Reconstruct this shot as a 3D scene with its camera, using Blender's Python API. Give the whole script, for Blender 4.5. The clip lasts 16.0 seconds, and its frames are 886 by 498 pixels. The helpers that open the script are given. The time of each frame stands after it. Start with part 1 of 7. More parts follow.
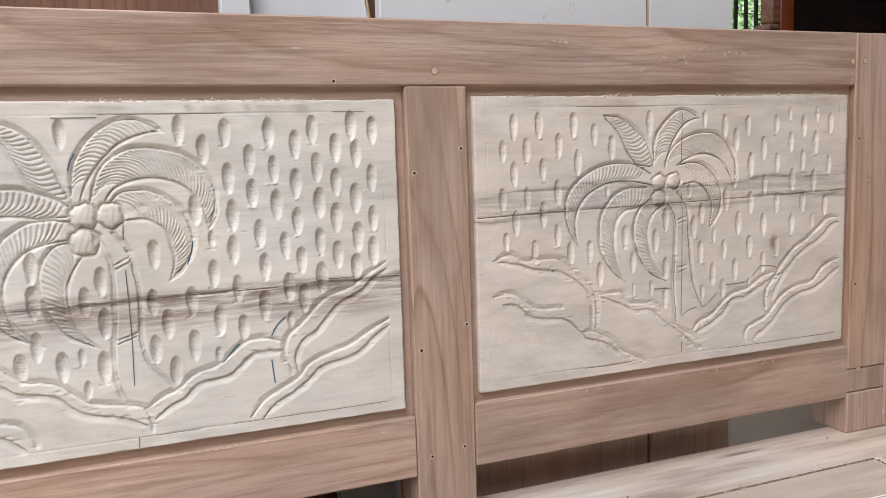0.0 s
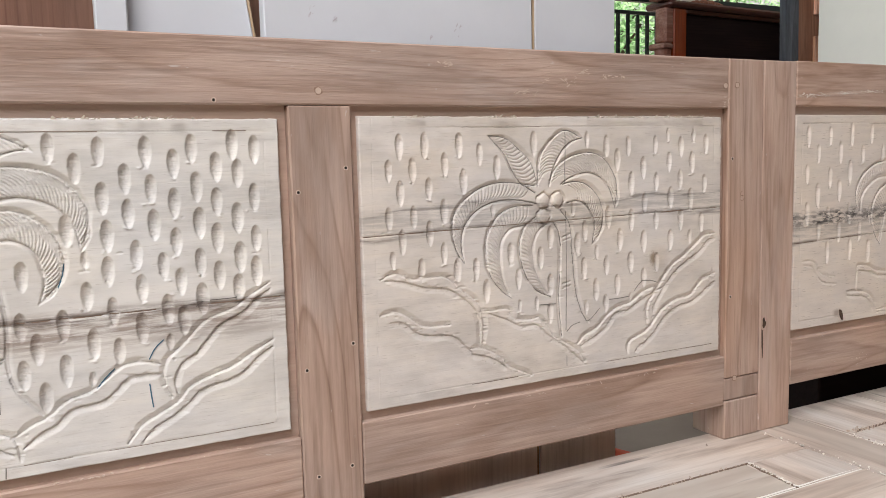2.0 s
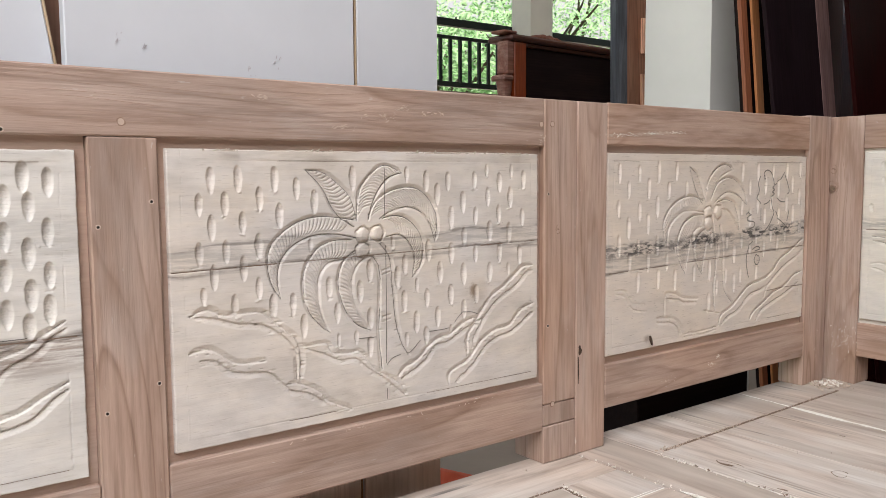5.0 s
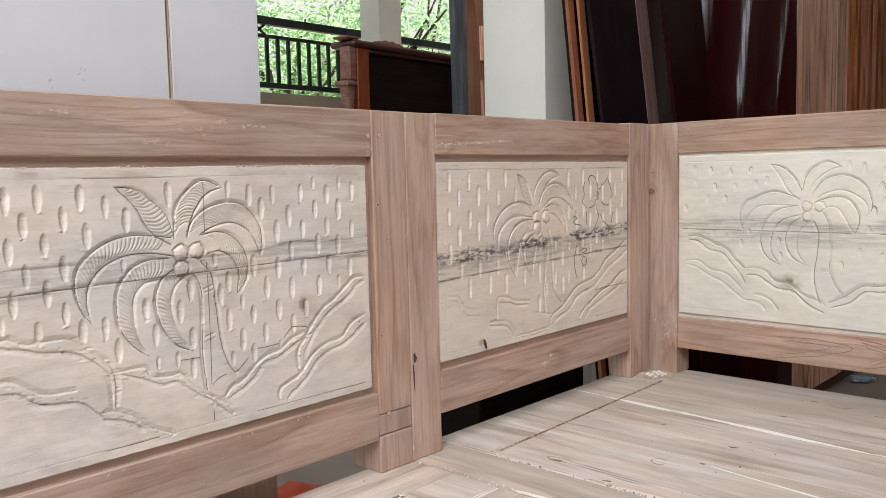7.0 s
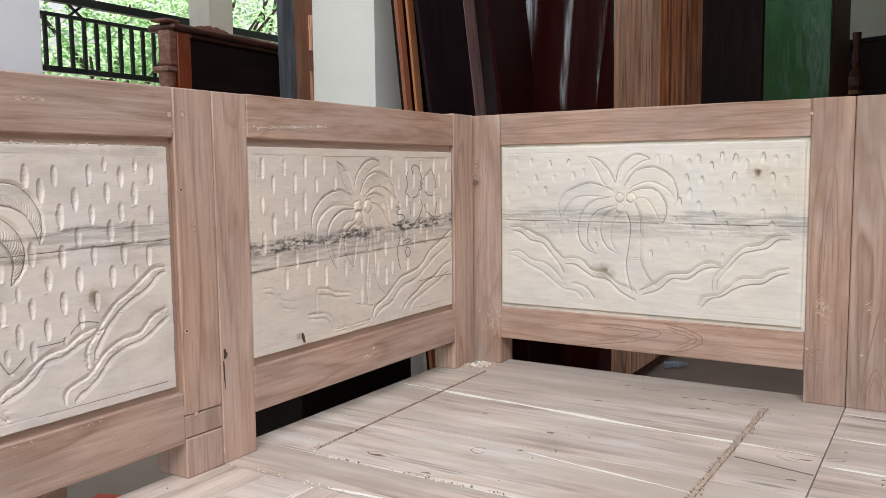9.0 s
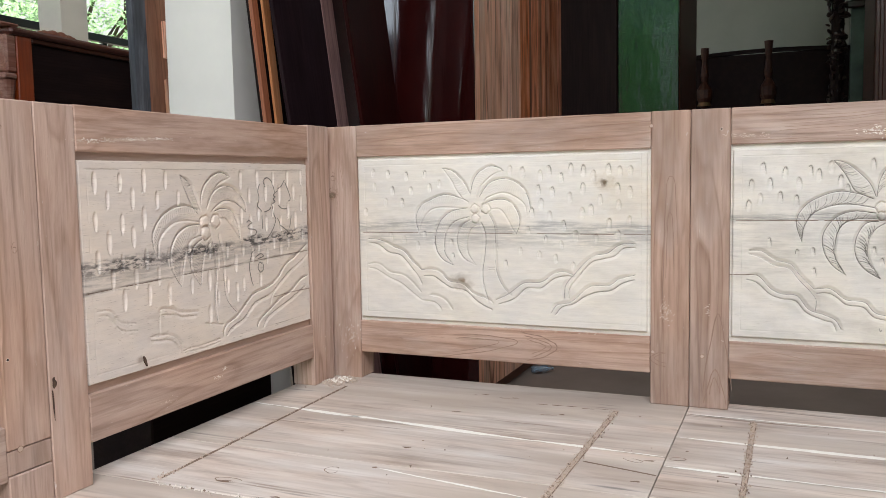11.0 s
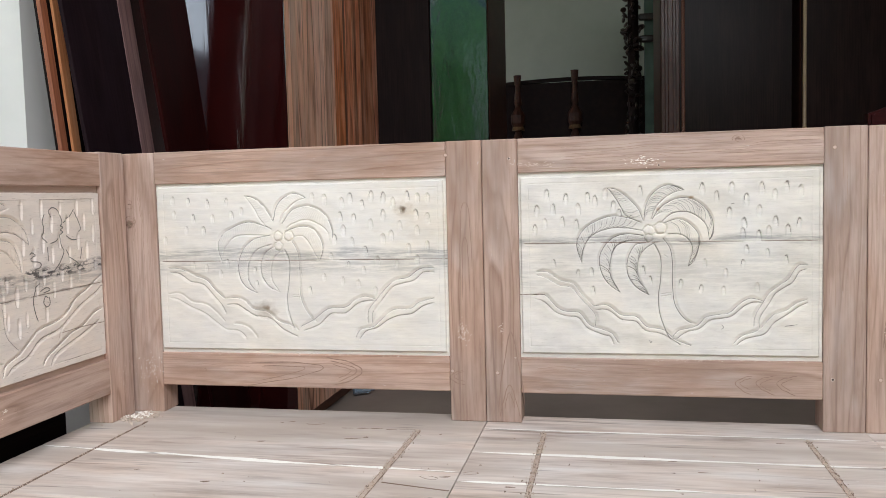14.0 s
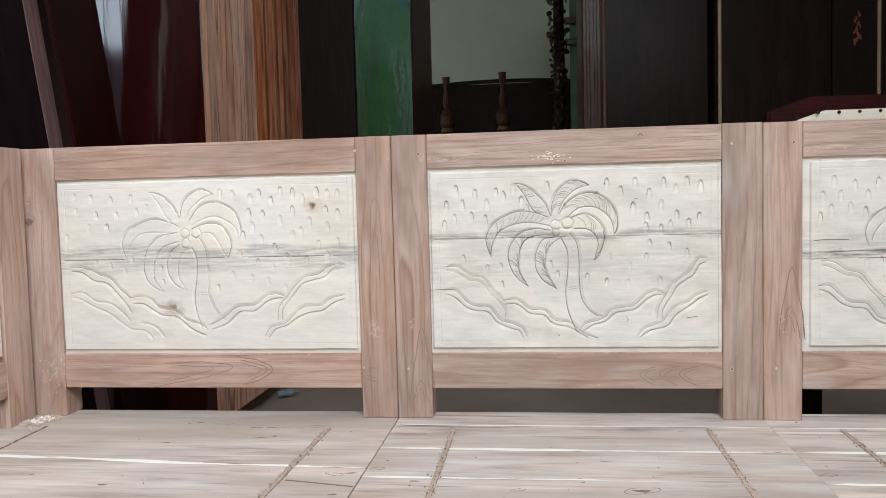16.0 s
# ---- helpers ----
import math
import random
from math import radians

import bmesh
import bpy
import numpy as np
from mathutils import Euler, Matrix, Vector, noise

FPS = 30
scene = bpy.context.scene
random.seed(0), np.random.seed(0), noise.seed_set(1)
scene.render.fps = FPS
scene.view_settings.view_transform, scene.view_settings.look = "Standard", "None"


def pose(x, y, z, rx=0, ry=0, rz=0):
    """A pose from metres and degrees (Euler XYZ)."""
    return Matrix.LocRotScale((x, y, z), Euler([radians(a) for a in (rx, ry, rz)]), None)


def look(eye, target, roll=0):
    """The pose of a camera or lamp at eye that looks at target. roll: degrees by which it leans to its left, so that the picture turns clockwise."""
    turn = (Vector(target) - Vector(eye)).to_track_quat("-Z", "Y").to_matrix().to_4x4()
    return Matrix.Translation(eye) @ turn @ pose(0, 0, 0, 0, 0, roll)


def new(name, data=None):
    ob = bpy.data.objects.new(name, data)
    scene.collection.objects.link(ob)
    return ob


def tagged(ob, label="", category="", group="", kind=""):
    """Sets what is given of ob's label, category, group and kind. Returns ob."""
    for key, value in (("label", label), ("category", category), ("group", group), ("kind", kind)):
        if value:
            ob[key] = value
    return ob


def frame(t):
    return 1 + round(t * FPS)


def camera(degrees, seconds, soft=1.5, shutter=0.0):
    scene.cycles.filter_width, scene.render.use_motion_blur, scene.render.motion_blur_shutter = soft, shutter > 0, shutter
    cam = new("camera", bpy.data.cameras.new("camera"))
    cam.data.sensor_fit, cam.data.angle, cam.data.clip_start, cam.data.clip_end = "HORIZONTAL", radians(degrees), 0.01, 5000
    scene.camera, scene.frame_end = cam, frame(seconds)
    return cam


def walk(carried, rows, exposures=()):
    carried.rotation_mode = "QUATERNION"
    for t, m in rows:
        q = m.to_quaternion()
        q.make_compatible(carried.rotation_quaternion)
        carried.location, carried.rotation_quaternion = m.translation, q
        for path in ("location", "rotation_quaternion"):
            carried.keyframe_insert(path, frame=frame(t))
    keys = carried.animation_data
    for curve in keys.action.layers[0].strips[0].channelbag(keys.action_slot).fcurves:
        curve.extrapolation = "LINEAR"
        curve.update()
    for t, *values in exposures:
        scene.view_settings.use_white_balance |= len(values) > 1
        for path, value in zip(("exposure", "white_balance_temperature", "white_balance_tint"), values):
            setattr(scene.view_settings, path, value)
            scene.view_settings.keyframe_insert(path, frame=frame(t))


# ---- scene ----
cam = camera(56.8, 16.0, soft=0.65)
PATH = [
    (0, (-1.647, -0.772, 0.772), (-0.919, 1.076, 0.532), -1.8),
    (0.5, (-1.639, -0.778, 0.779), (-0.868, 1.052, 0.536), -1.7),
    (1, (-1.629, -0.785, 0.778), (-0.799, 1.019, 0.54), -1.6),
    (1.5, (-1.625, -0.786, 0.778), (-0.756, 1.0, 0.542), -1.4),
    (2, (-1.621, -0.788, 0.782), (-0.703, 0.975, 0.558), -1.4),
    (2.5, (-1.614, -0.797, 0.789), (-0.617, 0.922, 0.562), -1.2),
    (3, (-1.61, -0.799, 0.788), (-0.559, 0.889, 0.575), -1.1),
    (3.5, (-1.605, -0.811, 0.791), (-0.517, 0.854, 0.578), -1.1),
    (3.7, (-1.602, -0.813, 0.797), (-0.494, 0.838, 0.584), -0.9),
    (5.8, (-1.573, -0.815, 0.798), (-0.293, 0.712, 0.629), -1.2),
    (6, (-1.571, -0.819, 0.803), (-0.265, 0.686, 0.631), -1.5),
    (6.5, (-1.557, -0.826, 0.806), (-0.16, 0.593, 0.627), -1.4),
    (7, (-1.551, -0.841, 0.809), (-0.09, 0.514, 0.629), -1.3),
    (7.5, (-1.547, -0.846, 0.811), (-0.03, 0.445, 0.629), -1.7),
    (8, (-1.538, -0.84, 0.814), (0.031, 0.386, 0.626), -1.5),
    (8.5, (-1.52, -0.845, 0.797), (0.111, 0.298, 0.609), -1.0),
    (9, (-1.5, -0.844, 0.79), (0.194, 0.203, 0.601), -0.6),
    (11.5, (-1.466, -0.883, 0.795), (0.392, -0.161, 0.629), -1.2),
    (12, (-1.463, -0.894, 0.792), (0.422, -0.246, 0.628), -1.2),
    (12.5, (-1.453, -0.907, 0.794), (0.457, -0.333, 0.632), -1.1),
    (13, (-1.454, -0.911, 0.8), (0.474, -0.402, 0.652), -1.4),
    (13.5, (-1.467, -0.923, 0.808), (0.477, -0.475, 0.676), -1.3),
    (14, (-1.476, -0.934, 0.807), (0.48, -0.537, 0.676), -1.4),
    (14.5, (-1.478, -0.941, 0.806), (0.487, -0.591, 0.679), -1.4),
    (15, (-1.478, -0.95, 0.802), (0.493, -0.635, 0.678), -1.4),
    (15.5, (-1.475, -0.962, 0.8), (0.502, -0.684, 0.672), -1.4),
    (16, (-1.468, -0.98, 0.793), (0.513, -0.737, 0.665), -1.5),
]
# the clip's camera lifts its exposure and cools its white balance as it turns to the darker side
EXPOSURES = [(0, 0.89, 6600, 10), (3, 0.96, 6570, 10), (7, 1.01, 6520, 10), (9, 1.07, 6400, 10), (11.5, 1.17, 6330, 9.5), (14.5, 1.28, 6160, 9), (16, 1.27, 6130, 9)]
walk(cam, [(t, look(eye, target, roll)) for t, eye, target, roll in PATH], EXPOSURES)

# ---- world, sun, large lights ----
world = bpy.data.worlds.new("sky")
scene.world = world
world.use_nodes = True
wn = world.node_tree.nodes
sky = wn.new("ShaderNodeTexSky")
sky.sky_type, sky.sun_disc = "NISHITA", False
sky.dust_density, sky.air_density = 5.0, 0.8
sky.sun_elevation, sky.sun_rotation = radians(52), radians(45)
world.node_tree.links.new(sky.outputs[0], wn["Background"].inputs[0])
wn["Background"].inputs[1].default_value = 0.055
sun = new("sun", bpy.data.lights.new("sun", "SUN"))
sun.data.energy, sun.data.angle, sun.data.color = 5.0, radians(0.6), (1.0, 0.94, 0.85)
sun.matrix_world = look((6.0, 6.0, 10.9), (0, 0, 0))
# the last two lamps are added to put sheen on the glossy wardrobe front
for place, aim, size, power, tint in (((-2.7, -1.35, 3.0), (-2.0, 0.6, 0.2), (1.9, 2.4), 72.0, (0.97, 0.957, 0.975)), ((3.0, 3.6, 1.9), (1.0, 0.5, 1.0), (3.4, 2.2), 8.0, (0.97, 0.957, 0.975)), ((-4.3, 3.28, 2.78), (0.9, 0.9, 1.1), (0.45, 0.8), 4.6, (0.80, 0.90, 1.0)), ((-4.3, 2.12, 2.0), (1.0, 0.3, 1.2), (0.8, 1.1), 12.0, (0.86, 0.93, 1.0))):
    daylight = new("daylight", bpy.data.lights.new("daylight", "AREA"))
    daylight.data.shape, daylight.data.size, daylight.data.size_y = "RECTANGLE", *size
    daylight.data.energy, daylight.data.color = power, tint
    daylight.matrix_world = look(place, aim)


# ---- materials ----
def material(name, rough=0.6, metal=0.0):
    m = bpy.data.materials.new(name)
    m.use_nodes = True
    t = m.node_tree
    b = t.nodes["Principled BSDF"]
    b.inputs["Roughness"].default_value, b.inputs["Metallic"].default_value = rough, metal
    return m, t.nodes, t.links, b


def node(nodes, kind, **values):
    n = nodes.new("ShaderNode" + kind)
    for key, v in values.items():
        if key in n.inputs:
            n.inputs[key].default_value = v
    return n


def ramp(nodes, stops):
    r = nodes.new("ShaderNodeValToRGB")
    e = r.color_ramp.elements
    while len(e) < len(stops):
        e.new(0.5)
    for k, (p, c) in zip(e, stops):
        k.position, k.color = p, (*c, 1.0)
    return r


def mixed(nodes, links, kind, factor, a, b):
    """A colour mix; each of factor, a, b is a socket or a value."""
    n = nodes.new("ShaderNodeMix")
    n.data_type, n.blend_type = "RGBA", kind
    for i, v in ((0, factor), (6, a), (7, b)):
        if isinstance(v, bpy.types.NodeSocket):
            links.new(v, n.inputs[i])
        else:
            n.inputs[i].default_value = v if i == 0 else (*v, 1.0)
    return n.outputs[2]


def own_coords(nodes, links, spread=7.0, stretch=(1, 1, 1)):
    """The thing's own coordinates, shifted by chance from thing to thing."""
    c, o = nodes.new("ShaderNodeTexCoord"), nodes.new("ShaderNodeObjectInfo")
    s = nodes.new("ShaderNodeVectorMath")
    s.operation = "MULTIPLY"
    s.inputs[1].default_value = stretch
    links.new(c.outputs["Object"], s.inputs[0])
    k = nodes.new("ShaderNodeVectorMath")
    k.operation = "SCALE"
    k.inputs[0].default_value = (spread, 0.13 * spread, 0.17 * spread)
    links.new(o.outputs["Random"], k.inputs["Scale"])
    a = nodes.new("ShaderNodeVectorMath")
    links.new(s.outputs[0], a.inputs[0])
    links.new(k.outputs[0], a.inputs[1])
    return a.outputs[0], o.outputs["Random"]


def bumped(nodes, links, b, height, strength, distance):
    n = node(nodes, "Bump", Strength=strength, Distance=distance)
    links.new(height, n.inputs["Height"])
    links.new(n.outputs[0], b.inputs["Normal"])


def wood(name, dark, mid, light, rough=0.62, rings=30.0, contrast=1.0, streak=0.5, gloss=0.0, relief=0.55, vary=0.12, lines=0.8, spec=0.5, blotch=0.35, sapwood=None, warp=0.0, scuffs=0.0):
    """Planed wood with the grain along the piece's own x axis."""
    m, n, l, b = material(name, rough)
    _, chance = own_coords(n, l)
    c = n.new("ShaderNodeTexCoord")
    sep = n.new("ShaderNodeSeparateXYZ")
    l.new(c.outputs["Object"], sep.inputs[0])
    pick = n.new("ShaderNodeTexWhiteNoise")
    pick.noise_dimensions = "1D"
    l.new(chance, pick.inputs["W"])
    rnd = n.new("ShaderNodeSeparateColor")
    l.new(pick.outputs["Color"], rnd.inputs[0])

    def calc(op, a, b, c3=None):
        k = n.new("ShaderNodeMath")
        k.operation = op
        for i, v in enumerate((a, b, c3)):
            if isinstance(v, bpy.types.NodeSocket):
                l.new(v, k.inputs[i])
            elif v is not None:
                k.inputs[i].default_value = v
        return k.outputs[0]

    # heart of the log: off the board's middle, and sloping through it, so that the rings open into arches
    gx = calc("MULTIPLY_ADD", rnd.outputs[0], 9.0, calc("MULTIPLY", sep.outputs["X"], 0.06))
    gy = calc("ADD", sep.outputs["Y"], calc("MULTIPLY_ADD", rnd.outputs[1], 0.07, -0.035))
    tilt = calc("MULTIPLY_ADD", rnd.outputs[2], 0.12, -0.06)
    gz = calc("ADD", calc("MULTIPLY_ADD", sep.outputs["X"], tilt, sep.outputs["Z"]), calc("MULTIPLY_ADD", rnd.outputs[0], 0.05, 0.012))
    bend = node(n, "TexNoise", Scale=1.0, Detail=2.0, Roughness=0.5)
    shifted, _ = own_coords(n, l, 17.0, (1.3, 9.0, 9.0))
    l.new(shifted, bend.inputs["Vector"])
    gz = calc("ADD", gz, calc("MULTIPLY_ADD", bend.outputs["Fac"], warp, -0.5 * warp))
    place = n.new("ShaderNodeCombineXYZ")
    for i, v in enumerate((gx, gy, gz)):
        l.new(v, place.inputs[i])
    co = place.outputs[0]
    w = node(n, "TexWave", Scale=rings, Distortion=3.4 * contrast, Detail=2.0)
    w.inputs["Detail Scale"].default_value, w.inputs["Detail Roughness"].default_value = 0.9, 0.55
    w.wave_type, w.rings_direction, w.wave_profile = "RINGS", "X", "SAW"
    l.new(co, w.inputs["Vector"])
    line = ramp(n, [(0.0, (0.3, 0.3, 0.3)), (0.08, (0, 0, 0)), (0.5, (0.05, 0.05, 0.05)), (0.82, (0.25, 0.25, 0.25)), (0.95, (1, 1, 1)), (1.0, (0.5, 0.5, 0.5))])
    l.new(w.outputs["Fac"], line.inputs[0])
    co3, _ = own_coords(n, l, 3.0, (1.5, 9.0, 9.0))
    p = node(n, "TexNoise", Scale=3.0, Detail=5.0, Roughness=0.6)
    l.new(co3, p.inputs["Vector"])
    base = ramp(n, [(0.30, tuple(blotch * a + (1 - blotch) * c for a, c in zip(dark, mid))), (0.46, mid), (0.68, light)])
    l.new(p.outputs["Fac"], base.inputs[0])
    patch = node(n, "TexNoise", Scale=4.0, Detail=2.0)
    patched, _ = own_coords(n, l, 13.0, (1.0, 2.5, 2.5))
    l.new(patched, patch.inputs["Vector"])
    some = ramp(n, [(0.34, (0.25, 0.25, 0.25)), (0.60, (1, 1, 1))])
    l.new(patch.outputs["Fac"], some.inputs[0])
    much = calc("MULTIPLY", line.outputs[0], calc("MULTIPLY", some.outputs[0], lines))
    col = mixed(n, l, "MIX", much, base.outputs[0], dark)
    co2, _ = own_coords(n, l, 5.0, (1.6, 34.0, 34.0))
    f = node(n, "TexNoise", Scale=5.0, Detail=4.0, Roughness=0.6)
    l.new(co2, f.inputs["Vector"])
    fr = ramp(n, [(0.34, (0.62, 0.58, 0.55)), (0.52, (1, 1, 1)), (0.75, (1.08, 1.08, 1.08))])
    l.new(f.outputs["Fac"], fr.inputs[0])
    col = mixed(n, l, "MULTIPLY", streak, col, fr.outputs[0])
    pr = ramp(n, [(0.35, (0.93, 0.95, 0.98)), (0.65, (1.05, 1.0, 0.97))])
    l.new(patch.outputs["Fac"], pr.inputs[0])
    col = mixed(n, l, "MULTIPLY", 1.0, col, pr.outputs[0])
    if sapwood:
        for stretch, low, high, colour in (((0.7, 16.0, 16.0), 0.655, 0.70, sapwood), ((1.6, 34.0, 34.0), 0.66, 0.71, dark), ((0.9, 4.5, 4.5), 0.50, 0.70, (0.62, 0.57, 0.50)), ((1.2, 7.0, 7.0), 0.48, 0.68, tuple(0.5 * a + 0.5 * b for a, b in zip(dark, mid))), ((3.0, 30.0, 30.0), 0.70, 0.78, (0.13, 0.11, 0.10))):
            cs, _ = own_coords(n, l, 11.0, stretch)
            sn = node(n, "TexNoise", Scale=1.6, Detail=2.0, Roughness=0.5)
            l.new(cs, sn.inputs["Vector"])
            sr = ramp(n, [(low, (0, 0, 0)), (high, (0.85, 0.85, 0.85))])
            l.new(sn.outputs["Fac"], sr.inputs[0])
            col = mixed(n, l, "MIX", sr.outputs[0], col, colour)
    if scuffs:
        # pale dusty rubs, small torn flecks, and brown smudges with ragged ends
        pale, brown = tuple(0.45 * v + 0.42 for v in light), tuple(0.75 * a + 0.25 * b for a, b in zip(dark, mid))
        for stretch, low, high, share, colour in (((2.2, 7.0, 7.0), 0.56, 0.78, 0.55, pale), ((30.0, 120.0, 120.0), 0.70, 0.76, 0.8, pale), ((1.5, 8.0, 8.0), 0.55, 0.72, 0.75, brown), ((3.0, 26.0, 26.0), 0.62, 0.70, 0.6, brown)):
            cs, _ = own_coords(n, l, 19.0, stretch)
            sn = node(n, "TexNoise", Scale=2.0, Detail=3.0, Roughness=0.6)
            l.new(cs, sn.inputs["Vector"])
            sr = ramp(n, [(low, (0, 0, 0)), (high, (share * scuffs,) * 3)])
            l.new(sn.outputs["Fac"], sr.inputs[0])
            col = mixed(n, l, "MIX", sr.outputs[0], col, colour)
    c = col
    tone = node(n, "MapRange")
    tone.inputs["To Min"].default_value, tone.inputs["To Max"].default_value = 1.0 - vary, 1.0 + vary
    l.new(chance, tone.inputs["Value"])
    hs = node(n, "HueSaturation")
    l.new(tone.outputs[0], hs.inputs["Value"])
    if vary > 0.1:
        l.new(calc("MULTIPLY_ADD", rnd.outputs[1], 0.18, 0.92), hs.inputs["Saturation"])
    l.new(c, hs.inputs["Color"])
    l.new(hs.outputs[0], b.inputs["Base Color"])
    b.inputs["Coat Weight"].default_value = gloss
    b.inputs["Coat Roughness"].default_value = 0.06
    b.inputs["Specular IOR Level"].default_value = spec
    bumped(n, l, b, f.outputs["Fac"], relief, 0.0012)
    return m


def plain(name, colour, rough=0.6, metal=0.0, mottle=0.12, size=6.0, relief=0.1):
    m, n, l, b = material(name, rough, metal)
    co, _ = own_coords(n, l)
    f = node(n, "TexNoise", Scale=size, Detail=6.0, Roughness=0.6)
    l.new(co, f.inputs["Vector"])
    r = ramp(n, [(0.25, tuple(c * (1 - mottle) for c in colour)), (0.75, tuple(min(1, c * (1 + mottle)) for c in colour))])
    l.new(f.outputs["Fac"], r.inputs[0])
    l.new(r.outputs[0], b.inputs["Base Color"])
    bumped(n, l, b, f.outputs["Fac"], relief, 0.004)
    return m


FRAME_WOOD = wood("planed reddish wood", (0.25, 0.148, 0.098), (0.468, 0.334, 0.266), (0.56, 0.42, 0.346), rings=30.0, contrast=0.8, streak=0.55, vary=0.12, lines=0.65, blotch=0.55, warp=0.06, relief=0.65, scuffs=0.75)
SEAT_WOOD = wood("weathered seat wood", (0.29, 0.225, 0.18), (0.63, 0.547, 0.48), (0.745, 0.69, 0.63), rings=11.0, contrast=1.0, streak=0.3, vary=0.07, lines=0.45, blotch=0.75, warp=0.07, relief=0.25, sapwood=(0.80, 0.75, 0.69), scuffs=0.6)
BACKING = wood("plain rabbet wood", (0.36, 0.25, 0.19), (0.47, 0.345, 0.275), (0.52, 0.39, 0.315), rings=10.0, streak=0.25, lines=0.15, vary=0.03)
SHADED_FOOT = wood("white board foot toned by shade", (0.62, 0.47, 0.39), (0.80, 0.65, 0.56), (0.86, 0.73, 0.64), rings=14.0, streak=0.4, lines=0.3)
DARK_WOOD = wood("dark polished wood", (0.008, 0.004, 0.003), (0.018, 0.009, 0.007), (0.03, 0.014, 0.01), rough=0.3, gloss=0.4, relief=0.08)
DARK_MATT = wood("dark stained wood", (0.008, 0.005, 0.005), (0.014, 0.008, 0.008), (0.02, 0.011, 0.01), rough=0.55, spec=0.09, relief=0.08)
DARK_PURPLE = wood("dark purple-brown varnish", (0.012, 0.006, 0.008), (0.019, 0.010, 0.013), (0.026, 0.014, 0.018), rough=0.5, spec=0.08, relief=0.08)
DARK_RED = wood("dark red polished wood", (0.010, 0.002, 0.002), (0.020, 0.003, 0.003), (0.030, 0.004, 0.004), rough=0.4, gloss=0.0, spec=0.1, relief=0.05)
BROWN_DARK = wood("dark brown wood", (0.02, 0.008, 0.006), (0.05, 0.02, 0.013), (0.075, 0.03, 0.02), rough=0.45, gloss=0.05, spec=0.25)
GLOSSY_DARK = wood("glossy red-black veneer", (0.014, 0.003, 0.003), (0.026, 0.005, 0.005), (0.034, 0.006, 0.006), rough=0.08, spec=0.5, gloss=0.0, relief=0.1, lines=0.3, streak=0.3)
GLOSSY_BLACK = wood("glossy black veneer", (0.006, 0.006, 0.005), (0.012, 0.013, 0.011), (0.02, 0.02, 0.017), rough=0.12, gloss=0.0, relief=0.06, spec=1.0)
# green tint put into the gloss colours the garden's reflection
GLOSSY_BLACK.node_tree.nodes["Principled BSDF"].inputs["Specular Tint"].default_value = (0.62, 0.86, 0.82, 1)
GLOSSY_BLACK.node_tree.nodes["Principled BSDF"].inputs["IOR"].default_value = 1.7
for lacquer, stretch, deep in ((GLOSSY_BLACK, (4.0, 10.0, 10.0), 0.010), (GLOSSY_DARK, (1.6, 13.0, 13.0), 0.003)):
    # brushed lacquer is never quite flat
    ln, ll = lacquer.node_tree.nodes, lacquer.node_tree.links
    brushed, _ = own_coords(ln, ll, 3.0, stretch)
    waves = node(ln, "TexNoise", Scale=1.0, Detail=3.0 if lacquer is GLOSSY_BLACK else 4.0, Roughness=0.5)
    ll.new(brushed, waves.inputs["Vector"])
    bumped(ln, ll, ln["Principled BSDF"], waves.outputs["Fac"], 0.4, deep)
SATIN_BLACK = wood("satin black veneer", (0.008, 0.005, 0.0045), (0.015, 0.009, 0.008), (0.023, 0.013, 0.011), rough=0.3, gloss=0.0, relief=0.08, spec=0.06)
RED_WOOD = wood("red-brown polished wood", (0.10, 0.018, 0.007), (0.19, 0.036, 0.012), (0.25, 0.055, 0.02), rough=0.4, gloss=0.4)
RED_BROWN = wood("dark red-brown wood", (0.045, 0.012, 0.007), (0.09, 0.024, 0.014), (0.13, 0.036, 0.02), rough=0.45, gloss=0.1)
CARVED_RED = wood("worn carved red wood", (0.12, 0.04, 0.025), (0.22, 0.09, 0.06), (0.34, 0.20, 0.16), rough=0.55)
STRIPED_WOOD = wood("striped tan wood", (0.18, 0.065, 0.035), (0.80, 0.46, 0.31), (0.95, 0.64, 0.47), rough=0.45, rings=13.0, contrast=0.5, lines=1.0, streak=0.3, vary=0.3, blotch=0.55, warp=0.01)
STRIPED_RED = wood("striped red-brown wood", (0.12, 0.03, 0.014), (0.64, 0.235, 0.11), (0.85, 0.45, 0.28), rough=0.45, rings=13.0, contrast=0.5, lines=1.0, streak=0.3, vary=0.3, blotch=0.6, warp=0.01)
STRIPED_DARK = wood("dark brown stripe", (0.10, 0.035, 0.018), (0.30, 0.12, 0.06), (0.42, 0.19, 0.10), rough=0.45, rings=9.0, contrast=0.3, lines=0.8, streak=0.8, vary=0.2)
TIMBER = wood("dark timber cladding", (0.05, 0.03, 0.02), (0.10, 0.065, 0.045), (0.14, 0.09, 0.065), rough=0.7)
BROWN_BOARD = wood("brown veneer", (0.13, 0.055, 0.032), (0.20, 0.095, 0.06), (0.25, 0.125, 0.08), rough=0.5)
STRIP_BROWN = wood("red-brown strip", (0.22, 0.08, 0.045), (0.38, 0.155, 0.09), (0.46, 0.20, 0.12), rough=0.5)
ORANGE_WOOD = wood("orange raw wood edge", (0.45, 0.19, 0.09), (0.58, 0.27, 0.14), (0.64, 0.33, 0.18))
EDGE_WOOD = wood("bare board edge", (0.30, 0.20, 0.11), (0.45, 0.33, 0.21), (0.55, 0.43, 0.29))
